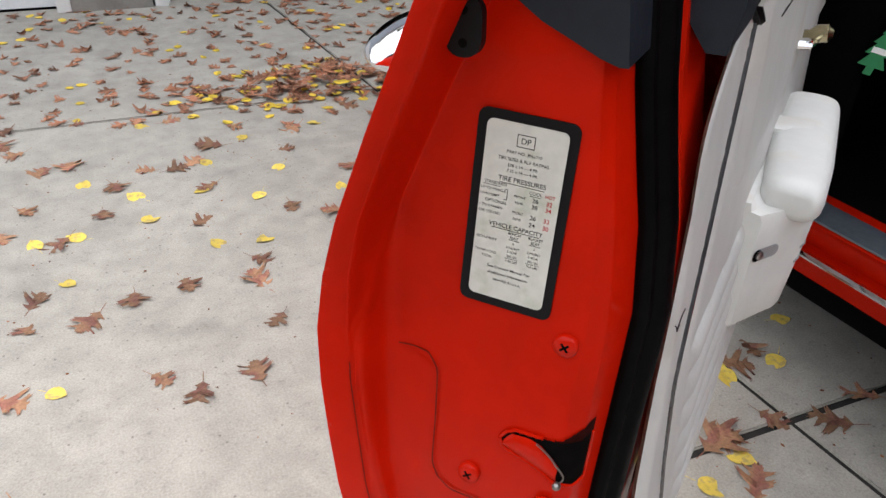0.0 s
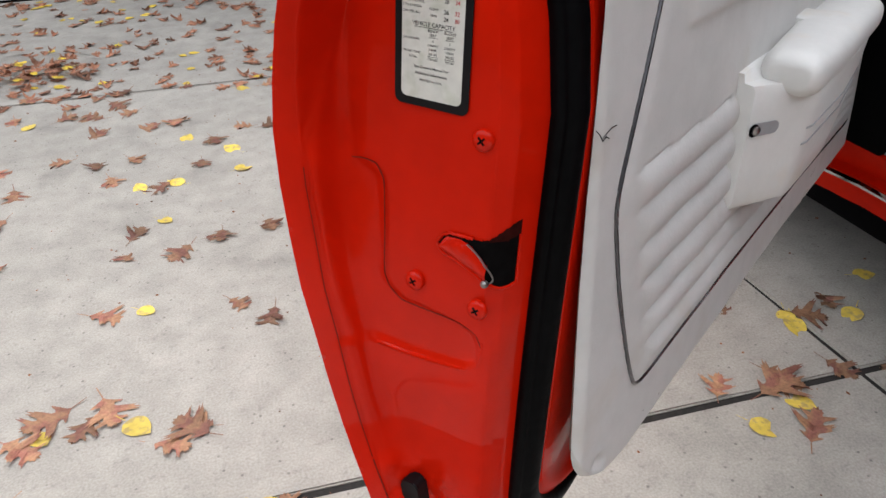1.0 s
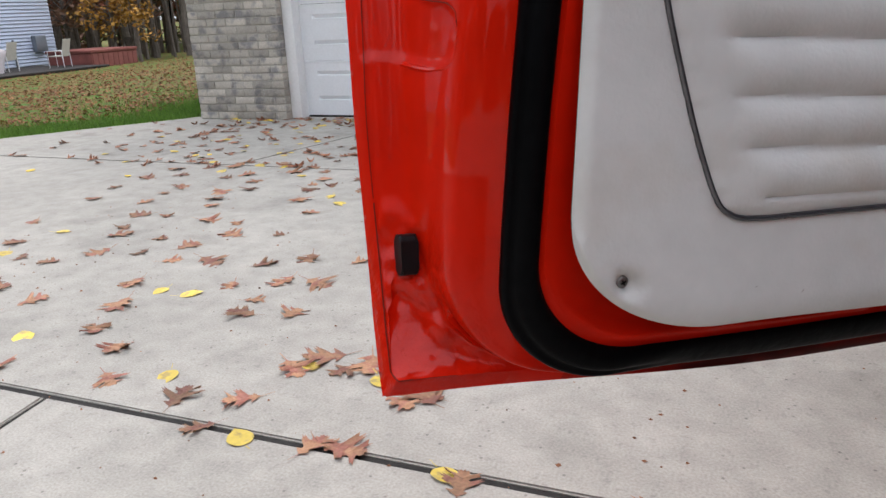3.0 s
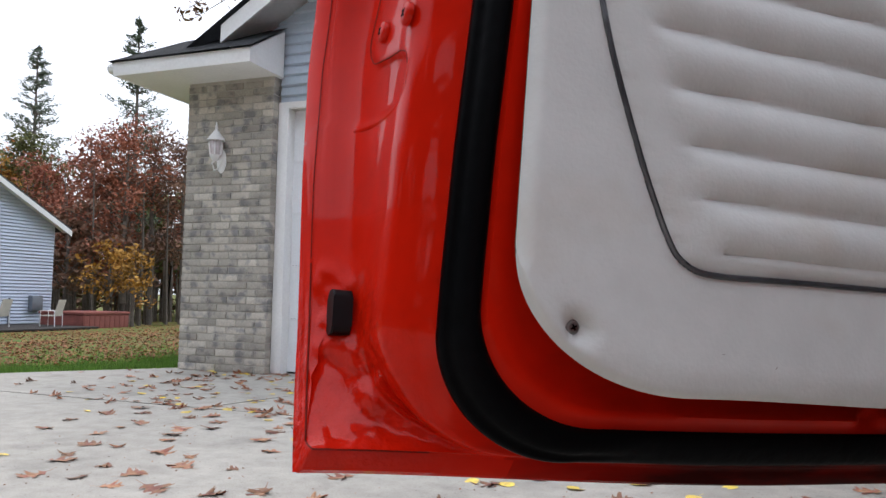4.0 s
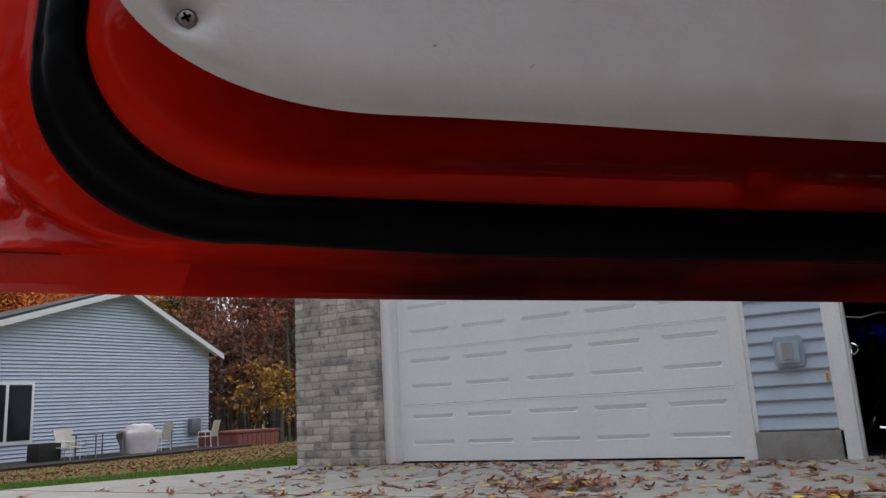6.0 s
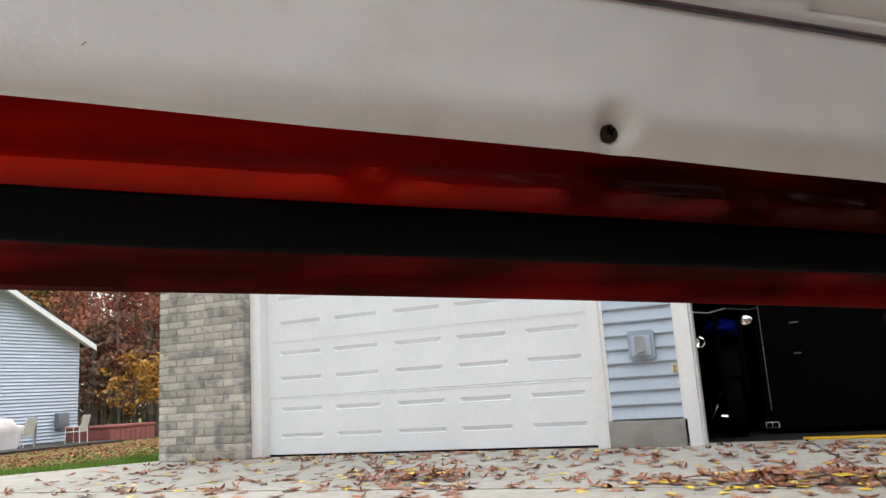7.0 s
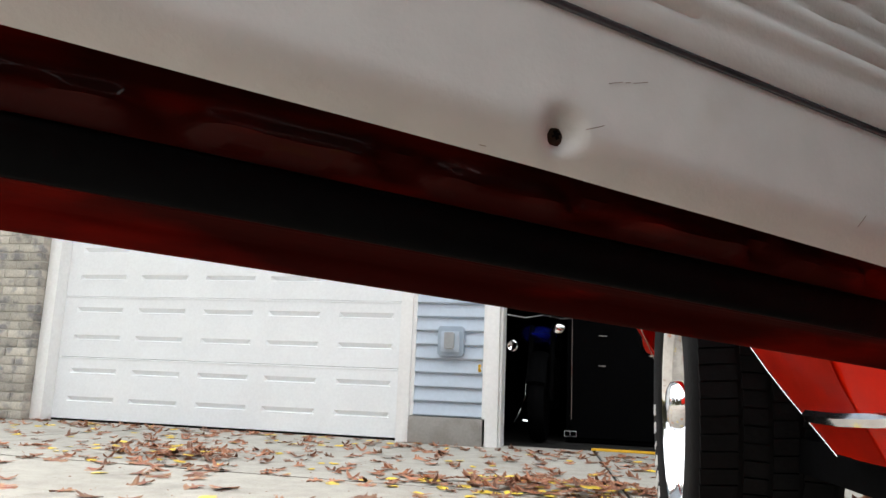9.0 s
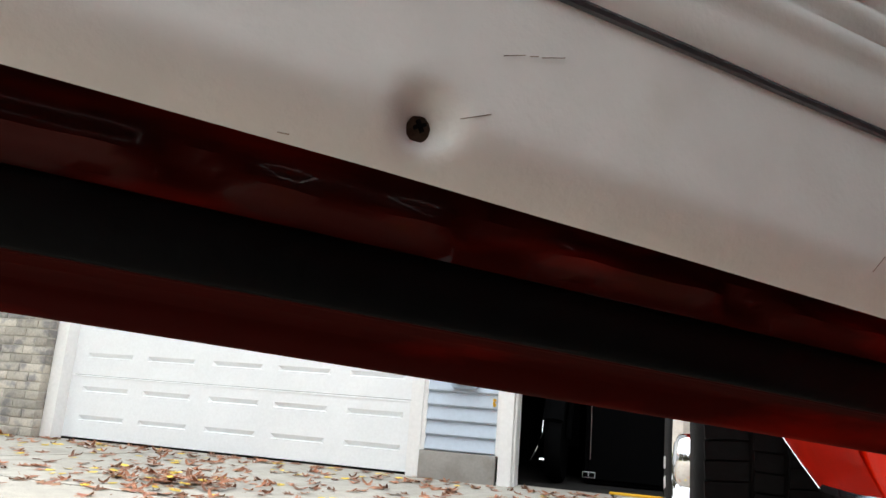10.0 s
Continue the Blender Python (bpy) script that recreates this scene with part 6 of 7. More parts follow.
def house():
    h = thing("house", "single-storey house with pale blue siding and a low gable", "house", (HX, 15, HZ0))
    yl, yr, yp, zl, zr, zp = 9.0, 20.75, 16.85, 2.62, 3.10, 5.13
    bm = bmesh.new()
    outline = [(yl, HZ0), (yr, HZ0), (yr, zr), (yp, zp), (yl, zl)]
    prism(outline, 11, bm, Matrix(((0, 0, -1, HX), (1, 0, 0, 0), (0, 1, 0, 0), (0, 0, 0, 1))))
    part("wall", bm, M_SIDING_FAR, h, smooth=None)
    bm = bmesh.new()
    z = HZ0 + 0.35
    while z < zp - 0.1:
        a = yl if z < zl else yl + (z - zl) / (zp - zl) * (yp - yl)
        b = yr if z < zr else yr - (z - zr) / (zp - zr) * (yr - yp)
        grid([[(HX + 0.010, y, z), (HX + 0.048, y, z + 0.036), (HX + 0.046, y, z + 0.046), (HX + 0.010, y, z + 0.118), (HX + 0.001, y, z + 0.118), (HX + 0.001, y, z)] for y in (a, b)], bm, caps=True, wrap=True)
        z += 0.118
    part("siding", bm, M_SIDING_FAR, h, smooth=None)
    for y0, z0, y1, z1 in ((yl - 0.5, zl - 0.17, yp, zp), (yr + 0.4, zr - 0.20, yp, zp)):
        n = Vector((0, -(z1 - z0), y1 - y0)).normalized()
        up = n * (0.12 if n.z > 0 else -0.12)
        rows = [[(x, y0, z0 + 0.02), (x, y1, z1 + 0.02), (x, y1 , z1 + 0.14), (x, y0, z0 + 0.14)] for x in (HX + 0.42, HX - 11.4)]
        part("roof", grid(rows, caps=True, wrap=True), M_SHINGLE, h, smooth=None)
        rows = [[(x, y0, z0 - 0.14), (x, y1, z1 - 0.14), (x, y1, z1 + 0.06), (x, y0, z0 + 0.06)] for x in (HX + 0.45, HX + 0.425)]
        part("rake_board", grid(rows, caps=True, wrap=True), M_WHITE, h, smooth=None)
        rows = [[(x, y0, z0 - 0.01), (x, y1, z1 - 0.01), (x, y1, z1 + 0.01), (x, y0, z0 + 0.01)] for x in (HX + 0.42, HX)]
        part("soffit", grid(rows, caps=True, wrap=True), M_WHITE, h, smooth=None)
    # patio door
    y0, y1, z0, z1 = 12.05, 13.75, 0.02, 1.92
    w = part("patio_door", box((HX + 0.02, y0, z0), (HX + 0.08, y1, z1), 0.01), M_WHITE, h, "white framed sliding patio door")
    for a, b in ((y0 + 0.09, y0 + 0.80), (y0 + 0.90, y1 - 0.09)):
        part("pane", box((HX + 0.07, a, z0 + 0.12), (HX + 0.09, b, z1 - 0.09)), M_GLASS, w, smooth=None)
    part("wall_light", box((HX + 0.03, 11.7, 1.62), (HX + 0.15, 11.85, 1.85), 0.03), M_GREYMETAL, h)
    part("meter_box", box((HX + 0.03, 19.75, -0.02), (HX + 0.25, 20.2, 0.52), 0.02), M_GREYMETAL, h)
    part("conduit", tube([(HX + 0.08, 18.97, -0.6), (HX + 0.08, 18.97, 0.42)], 0.04), M_GREYMETAL, h)
    for x, y, zz in ((HX - 1.6, 16.2, 5.95), (HX - 1.9, 18.3, 5.45)):
        d = part("dish", lathe([(0.0, 0.0), (0.12, 0.02), (0.20, 0.07), (0.19, 0.08), (0.11, 0.035), (0, 0.012)], 20, m=Matrix.Translation((x, y, zz)) @ Matrix.Rotation(radians(70), 4, "Y") @ Matrix.Rotation(radians(20), 4, "X")), M_GREYMETAL, h, "grey satellite dish")
        part("mast", tube([(x - 0.05, y, zz - 1.3), (x - 0.05, y, zz)], 0.025), M_GREYMETAL, d)


def patio():
    deck = thing("deck", "low dark timber deck along the house", "deck", (HX + 2, 15, HZ0))
    for k in range(13):
        x = HX + 0.25 + k * 0.27
        part("deck_board", box((x, 10.4, -0.52), (x + 0.255, 19.4, -0.47), 0.008), M_DECK, deck)
    part("skirt", box((HX + 3.6, 10.4, HZ0 - 0.1), (HX + 3.68, 19.4, -0.5)), M_DECK, deck, smooth=None)
    tub = thing("hot_tub", "red-brown timber-clad hot tub beside the deck", "hot tub", (HX + 2.0, 20.2, HZ0))
    part("cabinet", box((HX + 1.0, 19.42, HZ0 - 0.05), (HX + 3.0, 21.5, -0.10), 0.03), M_WOOD_RED, tub)
    part("cover", box((HX + 0.96, 19.38, -0.10), (HX + 3.04, 21.54, 0.0), 0.04), M_WOOD_RED, tub)
    for k in range(9):
        y = 19.46 + k * 0.226
        part("cladding_board", box((HX + 2.99, y, HZ0), (HX + 3.02, y + 0.21, -0.14), 0.006), M_WOOD_RED, tub)

    def chair(x, y, a):
        m = Matrix.Translation((x, y, -0.47)) @ Matrix.Rotation(radians(a), 4, "Z") @ Matrix.Diagonal((0.88, 0.88, 0.84, 1))
        c = thing("patio_chair", "pale sling patio chair on the deck", "chair", m, group="patio chairs")
        part("seat", box((-0.27, -0.26, 0.40), (0.27, 0.26, 0.44), 0.015, None), M_CLOTH, c, m=m)
        part("backrest", grid([[(-0.26, 0.24, 0.43), (0.26, 0.24, 0.43), (0.26, 0.27, 0.43), (-0.26, 0.27, 0.43)], [(-0.26, 0.40, 1.05), (0.26, 0.40, 1.05), (0.26, 0.43, 1.05), (-0.26, 0.43, 1.05)]], caps=True, wrap=True), M_CLOTH, c, m=m)
        for sx in (-0.28, 0.28):
            part("leg", tube([(sx, -0.25, 0.0), (sx, -0.25, 0.62), (sx, 0.30, 0.62)], 0.016), M_WHITE, c, m=m)
            part("leg", tube([(sx, 0.30, 0.0), (sx, 0.28, 0.62)], 0.016), M_WHITE, c, m=m)
    for x, y, a in ((HX + 2.3, 13.55, 115), (HX + 1.5, 14.25, 100), (HX + 2.0, 16.95, -75), (HX + 2.5, 18.55, -70)):
        chair(x, y, a)
    t = thing("patio_table", "dark metal patio table", "table", (HX + 2.0, 14.8, -0.47))
    part("tabletop", box((HX + 1.4, 14.2, 0.20), (HX + 2.6, 15.3, 0.24), 0.01), M_GREYMETAL, t)
    for dx_, dy_ in ((1.5, 14.3), (2.5, 14.3), (1.5, 15.2), (2.5, 15.2)):
        part("leg", tube([(HX + dx_, dy_, -0.47), (HX + dx_, dy_, 0.2)], 0.02), M_GREYMETAL, t)
    g = thing("covered_grill", "grill under a pale pink fabric cover", "grill", (HX + 2.3, 15.95, -0.47))
    rows = []
    for z, hx, hy in ((-0.47, 0.26, 0.56), (-0.2, 0.28, 0.60), (0.02, 0.30, 0.70), (0.16, 0.31, 0.74), (0.21, 0.29, 0.66), (0.25, 0.27, 0.42), (0.36, 0.25, 0.38), (0.43, 0.18, 0.30), (0.45, 0.06, 0.2)):
        row = []
        for a in (2 * math.pi * k / 28 for k in range(28)):
            ca, sa = math.cos(a), math.sin(a)
            sag = noise.noise(Vector((a * 3, z * 5, 1)))
            row.append((HX + 2.3 + hx * math.copysign(abs(ca) ** 0.5, ca) + 0.05 * sag, 15.95 + hy * math.copysign(abs(sa) ** 0.5, sa) + 0.04 * sag, z + 0.03 * noise.noise(Vector((a * 2, z * 3, 7)))))
        rows.append(row)
    part("cover", grid(rows, caps=True, wrap=True), M_COVER, g, smooth=60)
    b = thing("planter_box", "low dark planter box on the deck", "planter", (HX + 1.9, 13.0, -0.47))
    part("box", box((HX + 1.6, 12.72, -0.47), (HX + 2.2, 13.4, 0.05), 0.03), M_DECK, b)


house()
patio()

# ---------------------------------------------------------------- trees


def leaf_cloud(centres, n, size, rnd, droop=0.0):
    """Many small bent leaves round clump centres, as one mesh."""
    verts, faces = [], []
    for _ in range(n):
        c, r = rnd.choice(centres)
        d = Vector((rnd.gauss(0, 1), rnd.gauss(0, 1), rnd.gauss(0, 1))).normalized() * (0.9 * r * rnd.random() ** 0.5)
        p = c + Vector((d.x, d.y, d.z * 0.8))
        s = size * rnd.uniform(0.5, 1.4)
        a = Vector((rnd.gauss(0, 1), rnd.gauss(0, 1), rnd.gauss(0, 0.7))).normalized()
        b = a.cross(Vector((rnd.gauss(0, 1), rnd.gauss(0, 1), rnd.gauss(0, 1)))).normalized()
        k = len(verts)
        verts += [p - a * s, p + b * s * 0.45, p + a * s - Vector((0, 0, droop * s)), p - b * s * 0.45]
        faces.append((k, k + 1, k + 2, k + 3))
    return verts, faces


def cloud_mesh(name, data, material):
    me = bpy.data.meshes.new(name)
    me.from_pydata(data[0], [], data[1])
    me.materials.append(material)
    return me


def broadleaf(x, y, h, spread, tone, seed, label, leaves=2600, bare=0.3, size=0.16, stems=1, ground=None):
    rnd = random.Random(seed)
    z0 = lawn_z(x, y) if ground is None else ground
    t = thing("tree", label, "tree", (x, y, z0), group="autumn trees")
    bm = bmesh.new()
    r = 0.012 * h + 0.05
    lean = Vector((rnd.uniform(-0.04, 0.04), rnd.uniform(-0.04, 0.04), 0))
    trunk = [Vector((x, y, z0 - 0.1)) + lean * z + Vector((rnd.uniform(-0.05, 0.05), rnd.uniform(-0.05, 0.05), z)) for z in np.linspace(0, h * 0.92, 8)]
    tube(trunk, r, bm, 8, taper=r * 0.15)
    centres = []
    for k in range(int((16 + h) * (2.2 if tone == "orange" else 1.0))):
        f = rnd.uniform(bare, 0.95)
        o = trunk[0].lerp(trunk[-1], f)
        a = rnd.uniform(0, 6.28)
        length = spread * (1.15 - 0.75 * abs(f - 0.5)) * rnd.uniform(0.5, 1.0) * (1.0 if f < 0.7 else 0.65)
        e = o + Vector((math.cos(a) * length, math.sin(a) * length, length * rnd.uniform(0.25, 0.8)))
        mid = o.lerp(e, 0.5) + Vector((0, 0, rnd.uniform(-0.1, 0.25)))
        tube([o, mid, e], r * 0.35 * (1.2 - f), bm, 5, taper=0.012)
        centres.append((e, spread * rnd.uniform(0.28, 0.5)))
        centres.append((mid, spread * rnd.uniform(0.2, 0.4)))
    centres.append((trunk[-1], spread * 0.4))
    part("trunk", bm, M_BARK, t)
    put("crown", cloud_mesh("crown", leaf_cloud(centres, leaves, size, rnd), M_CROWN[tone]), t)


def pine(x, y, h, spread, seed, label, ground, bare):
    """A conifer: whorls of rising limbs, longer below, each with flat sprays of needles."""
    rnd = random.Random(seed)
    t = thing("tree", label, "tree", (x, y, ground), group="pines")
    bm = bmesh.new()
    tube([(x, y, ground - 0.1), (x + 0.1, y, ground + h * 0.5), (x, y, ground + h)], 0.013 * h, bm, 8, taper=0.02)
    verts, faces = [], []
    z = bare * h
    while z < h:
        f = (z - bare * h) / (h - bare * h)
        reach = 1.25 * spread * (1 - f) ** 0.75 * (0.55 + 0.45 * min(1.0, f * 5)) + 0.12
        for k in range(rnd.randint(4, 6)):
            a = rnd.uniform(0, 6.28)
            ln = reach * rnd.uniform(0.45, 1.12)
            o = Vector((x, y, ground + z + rnd.uniform(-0.12, 0.12)))
            e = o + Vector((math.cos(a) * ln, math.sin(a) * ln, ln * rnd.uniform(0.05, 0.5)))
            tube([o, e], 0.03, bm, 4, taper=0.008)
            for _ in range(int(30 + 30 * ln)):
                g = rnd.random() ** 0.6
                p = o.lerp(e, g) + Vector((rnd.gauss(0, 0.11), rnd.gauss(0, 0.11), rnd.gauss(0.04, 0.09))) * (0.5 + 0.5 * ln)
                d = (e - o).normalized() + Vector((rnd.gauss(0, 0.5), rnd.gauss(0, 0.5), rnd.gauss(0.2, 0.5)))
                d.normalize()
                w = d.cross(Vector((rnd.gauss(0, 1), rnd.gauss(0, 1), rnd.gauss(0, 1)))).normalized()
                q = len(verts)
                s = rnd.uniform(0.07, 0.15)
                verts += [p - d * s, p + w * s * 0.22, p + d * s, p - w * s * 0.22]
                faces.append((q, q + 1, q + 2, q + 3))
        z += rnd.uniform(0.28, 0.55)
    part("trunk", bm, M_BARK, t)
    put("crown", cloud_mesh("crown", (verts, faces), M_CROWN["green"]), t)


def polar(yaw, dist):
    a = radians(yaw)
    return 0.8 - dist * math.sin(a), -0.1 + dist * math.cos(a)


def tree(yaw, dist, top, spread, tone, seed, label, **kw):
    x, y = polar(yaw, dist)
    g = -0.9
    h = 0.47 + dist * math.tan(radians(top)) - g
    if tone == "green":
        pine(x, y, h, spread, seed, label, g, kw["bare"])
        return
    broadleaf(x, y, h, spread, tone, seed, label, ground=g, **kw)


tree(62.0, 46, 16.4, 2.9, "green", 1, "tall airy pine behind the house", bare=0.35)
tree(62.0, 41, 10.6, 3.6, "orange", 2, "broad orange autumn maple behind the house", leaves=56000, size=0.075)
tree(71.0, 42, 11.0, 4.2, "orange", 21, "broad orange autumn maple behind the house", leaves=36000, size=0.085)
tree(75.0, 40, 12.0, 4.0, "orange", 22, "broad orange autumn maple behind the house", leaves=36000, size=0.085)
tree(55.8, 44, 12.3, 3.6, "orange", 3, "round orange autumn maple behind the house", leaves=60000, size=0.075)
tree(49.9, 46, 16.4, 1.9, "green", 4, "slim dark pine among autumn trees", bare=0.3)
tree(50.8, 42, 11.6, 2.4, "olive", 5, "olive-green tree turning yellow", leaves=7000, size=0.1)
tree(52.0, 41, 9.6, 2.0, "yellow", 6, "yellow autumn tree behind the house", leaves=6000, size=0.1)
tree(48.6, 39, 9.8, 2.4, "red", 7, "dull red autumn tree", leaves=5200, size=0.09)
tree(43.6, 40, 19.2, 2.0, "green", 8, "tall dark pine beside the garage", bare=0.3)
tree(46.2, 36, 12.4, 2.0, "red", 9, "tall rust-red tree beside the garage", leaves=4200, size=0.085)
tree(44.0, 34, 13.4, 2.3, "red", 10, "tall rust-red tree beside the garage", leaves=4600, size=0.085)
tree(42.2, 35, 12.6, 2.2, "brown", 11, "brown autumn tree with thin leaves", leaves=3600, size=0.085)
tree(44.8, 32, 4.4, 1.2, "yellow", 12, "low yellow sapling by the wood's edge", leaves=900, size=0.09, bare=0.35)
tree(43.2, 31, 4.0, 1.1, "yellow", 13, "low yellow sapling by the wood's edge", leaves=800, size=0.09, bare=0.35)
tree(40.0, 34, 12.5, 2.3, "brown", 14, "brown autumn tree with thin leaves", leaves=4200, size=0.09)
tree(37.5, 36, 12.0, 2.3, "red", 15, "rust-red tree behind the garage", leaves=4200, size=0.09)
tree(47.4, 34, 7.0, 1.8, "brown", 16, "brown thin tree at the wood's edge", leaves=1500)


def far_wood():
    """Dense stems and leaf haze behind the nearer trees."""
    rnd = random.Random(77)
    bm = bmesh.new()
    clouds = {"brown": [], "red": [], "olive": []}
    back = []
    for k in range(170):
        yaw, dist = rnd.uniform(26, 82), rnd.uniform(44, 62)
        x, y = polar(yaw, dist)
        h = dist * math.tan(radians(rnd.uniform(5.5, 9.0))) + 1.2
        tube([(x, y, -1.2), (x + rnd.uniform(-0.3, 0.3), y, h)], rnd.uniform(0.06, 0.14), bm, 5, taper=0.02)
        tone = rnd.choice(("brown", "brown", "red", "olive"))
        for q in range(5):
            clouds[tone].append((Vector((x + rnd.uniform(-1.5, 1.5), y + rnd.uniform(-1.5, 1.5), h * rnd.uniform(0.15, 0.95))), rnd.uniform(0.7, 1.6)))
    for k in range(70):
        x, y = polar(rnd.uniform(36, 50), rnd.uniform(33, 46))
        h = rnd.uniform(3.5, 6.5)
        tube([(x, y, -1.2), (x + rnd.uniform(-0.2, 0.2), y, h * 0.5), (x + rnd.uniform(-0.4, 0.4), y, h)], rnd.uniform(0.05, 0.11), bm, 5, taper=0.02)
    for k in range(260):
        x, y = polar(rnd.uniform(24, 84), rnd.uniform(52, 64))
        clouds[rnd.choice(("brown", "brown", "olive"))].append((Vector((x, y, rnd.uniform(-0.8, 1.8))), rnd.uniform(0.9, 1.7)))
    # unseen ring of trees, added to block low sky from the other sides
    for k in range(150):
        yaw, dist = rnd.uniform(86, 350), rnd.uniform(24, 40)
        x, y = polar(yaw, dist)
        h = dist * math.tan(radians(rnd.uniform(14, 24) if yaw < 140 else rnd.uniform(22, 36)))
        tube([(x, y, -1.2), (x + rnd.uniform(-0.3, 0.3), y, h)], rnd.uniform(0.08, 0.18), bm, 5, taper=0.03)
        tone = rnd.choice(("brown", "olive", "red"))
        for q in range(9):
            back.append((Vector((x + rnd.uniform(-2, 2), y + rnd.uniform(-2, 2), h * rnd.uniform(0.05, 1.0))), rnd.uniform(1.4, 2.6)))
    whole("far_trunks", bm, M_BARK, "bare stems of the far wood", "wood", kind="stuff")
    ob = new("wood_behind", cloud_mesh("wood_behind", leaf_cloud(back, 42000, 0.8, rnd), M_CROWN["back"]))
    tagged(ob, "unseen tall wood added round the yard to block low sky", "wood", kind="stuff")
    for tone, c in clouds.items():
        ob = new("far_foliage", cloud_mesh("far_foliage", leaf_cloud(c, 30000, 0.24, rnd), M_CROWN[tone]))
        tagged(ob, "thin autumn foliage of the far wood", "wood", kind="stuff")


far_wood()
# oak whose sparse boughs hang over the garage roof
rnd = random.Random(31)
bm = bmesh.new()
cs = []
bx, by = -8.1, 13.5
tube([(bx, by, -0.6), (bx - 0.2, by, 3.5), (bx + 0.3, by - 0.2, 6.5), (bx + 0.6, by, 9.0)], 0.2, bm, 8, taper=0.05)
for k in range(20):
    f = rnd.uniform(0.84, 1)
    o = Vector((bx + 0.6 * f, by, 9.0 * f))
    e = o + Vector((rnd.uniform(-4.0, 1.0), rnd.uniform(-2.0, 0.6), rnd.uniform(-0.6, 1.3)))
    mid = o.lerp(e, 0.5) + Vector((0, 0, rnd.uniform(0, 0.5)))
    tube([o, mid, e], 0.03, bm, 5, taper=0.006)
    for _ in range(4):
        p = o.lerp(e, rnd.uniform(0.4, 1))
        q = p + Vector((rnd.uniform(-0.8, 0.8), rnd.uniform(-0.8, 0.8), rnd.uniform(-0.6, 0.4)))
        tube([p, q], 0.012, bm, 4, taper=0.004)
        cs.append((q, 0.22))
    cs += [(e, 0.3)]
oak = thing("oak_tree", "oak with sparse brown leaves behind the garage", "tree", (bx, by, -0.6))
part("trunk", bm, M_BARK, oak)
put("crown", cloud_mesh("crown", leaf_cloud(cs, 1500, 0.08, rnd), M_CROWN["brown"]), oak)

# ---------------------------------------------------------------- fallen leaves


def oak_outline(rnd, n_lobes=4):
    """A lobed oak leaf: half outlines mirrored, about one unit long."""
    base = [(0.0, -0.5), (0.04, -0.45), (0.13, -0.43), (0.24, -0.40), (0.20, -0.36), (0.13, -0.33), (0.11, -0.27), (0.13, -0.21), (0.26, -0.19), (0.42, -0.155), (0.37, -0.12),
            (0.50, -0.08), (0.36, -0.05), (0.44, 0.0), (0.26, 0.02), (0.15, 0.05), (0.13, 0.10), (0.15, 0.15), (0.24, 0.17), (0.35, 0.19), (0.29, 0.22), (0.37, 0.26), (0.23, 0.28), (0.13, 0.31),
            (0.11, 0.36), (0.14, 0.40), (0.10, 0.43), (0.09, 0.50), (0.03, 0.50), (0.0, 0.60)]
    k = [rnd.uniform(0.65, 1.15) for _ in range(4)]
    out = []
    for x, y in base:
        w = k[0] if y < -0.3 else k[1] if y < 0.04 else k[2] if y < 0.3 else k[3]
        out.append((x * w * 1.28, y * 0.92))
    return out


def leaf_shape(rnd, lobed=True):
    """Vertices and faces of one curled leaf with a stalk, midrib along y."""
    plain = [(0.0, -0.40), (0.14, -0.39), (0.27, -0.31), (0.36, -0.18), (0.385, -0.02), (0.34, 0.14), (0.25, 0.28), (0.12, 0.40), (0.0, 0.52)]
    if lobed:
        curl, bend, roll = rnd.choice((0.05, 0.1, 0.2, 0.35, 0.7)) * rnd.uniform(0.8, 1.2), rnd.uniform(-0.15, 0.25), rnd.uniform(-0.4, 0.4)
    else:
        curl, bend, roll = rnd.uniform(0.02, 0.3), rnd.uniform(-0.05, 0.15), rnd.uniform(-0.1, 0.1)

    def lift(x, y):
        return curl * x * x * (1.0 + roll * (1 if x > 0 else -1)) + bend * y * y + 0.5 * roll * x * y
    verts, faces = [], []
    for side_ in (1, -1):
        half = oak_outline(rnd) if lobed else [(x * rnd.uniform(0.93, 1.05), y) for x, y in plain]
        k0 = len(verts)
        tip = 0.0
        for i, (x, y) in enumerate(half):
            if i % 5 == 0:
                tip = rnd.uniform(-0.05, 0.08) if lobed else 0.0
            squeeze = 1 / (1 + 0.6 * curl * x * x * 4)
            verts.append((side_ * x * squeeze, y + (0.5 * x if lobed else 0.0), lift(side_ * x, y) + tip * min(1, x * 2.2) ** 2))
        m0 = len(verts)
        for x, y in half:
            verts.append((0.0, y, lift(0, y)))
        for k in range(len(half) - 1):
            q = (k0 + k, k0 + k + 1, m0 + k + 1, m0 + k)
            faces.append(q if side_ > 0 else q[::-1])
    s0 = len(verts)
    verts += [(-0.014, -0.46, lift(0, -0.46)), (0.014, -0.46, lift(0, -0.46)), (0.05, -0.78, lift(0, -0.5) + 0.05), (0.03, -0.78, lift(0, -0.5) + 0.05)]
    faces.append((s0, s0 + 1, s0 + 2, s0 + 3))
    return verts, faces


LEAF_RND = random.Random(9)
SHAPES = {True: [leaf_shape(LEAF_RND) for _ in range(14)], False: [leaf_shape(LEAF_RND, False) for _ in range(8)]}


def leaf_meshes(lobed, material, name):
    out = []
    for verts, faces in SHAPES[lobed][:8]:
        me = bpy.data.meshes.new(name)
        me.from_pydata(verts, [], faces)
        me.materials.append(material)
        me.polygons.foreach_set("use_smooth", [True] * len(me.polygons))
        lo = min(v[2] for v in verts)
        me.transform(Matrix.Translation((0, 0, -lo)))
        out.append(me)
    return out


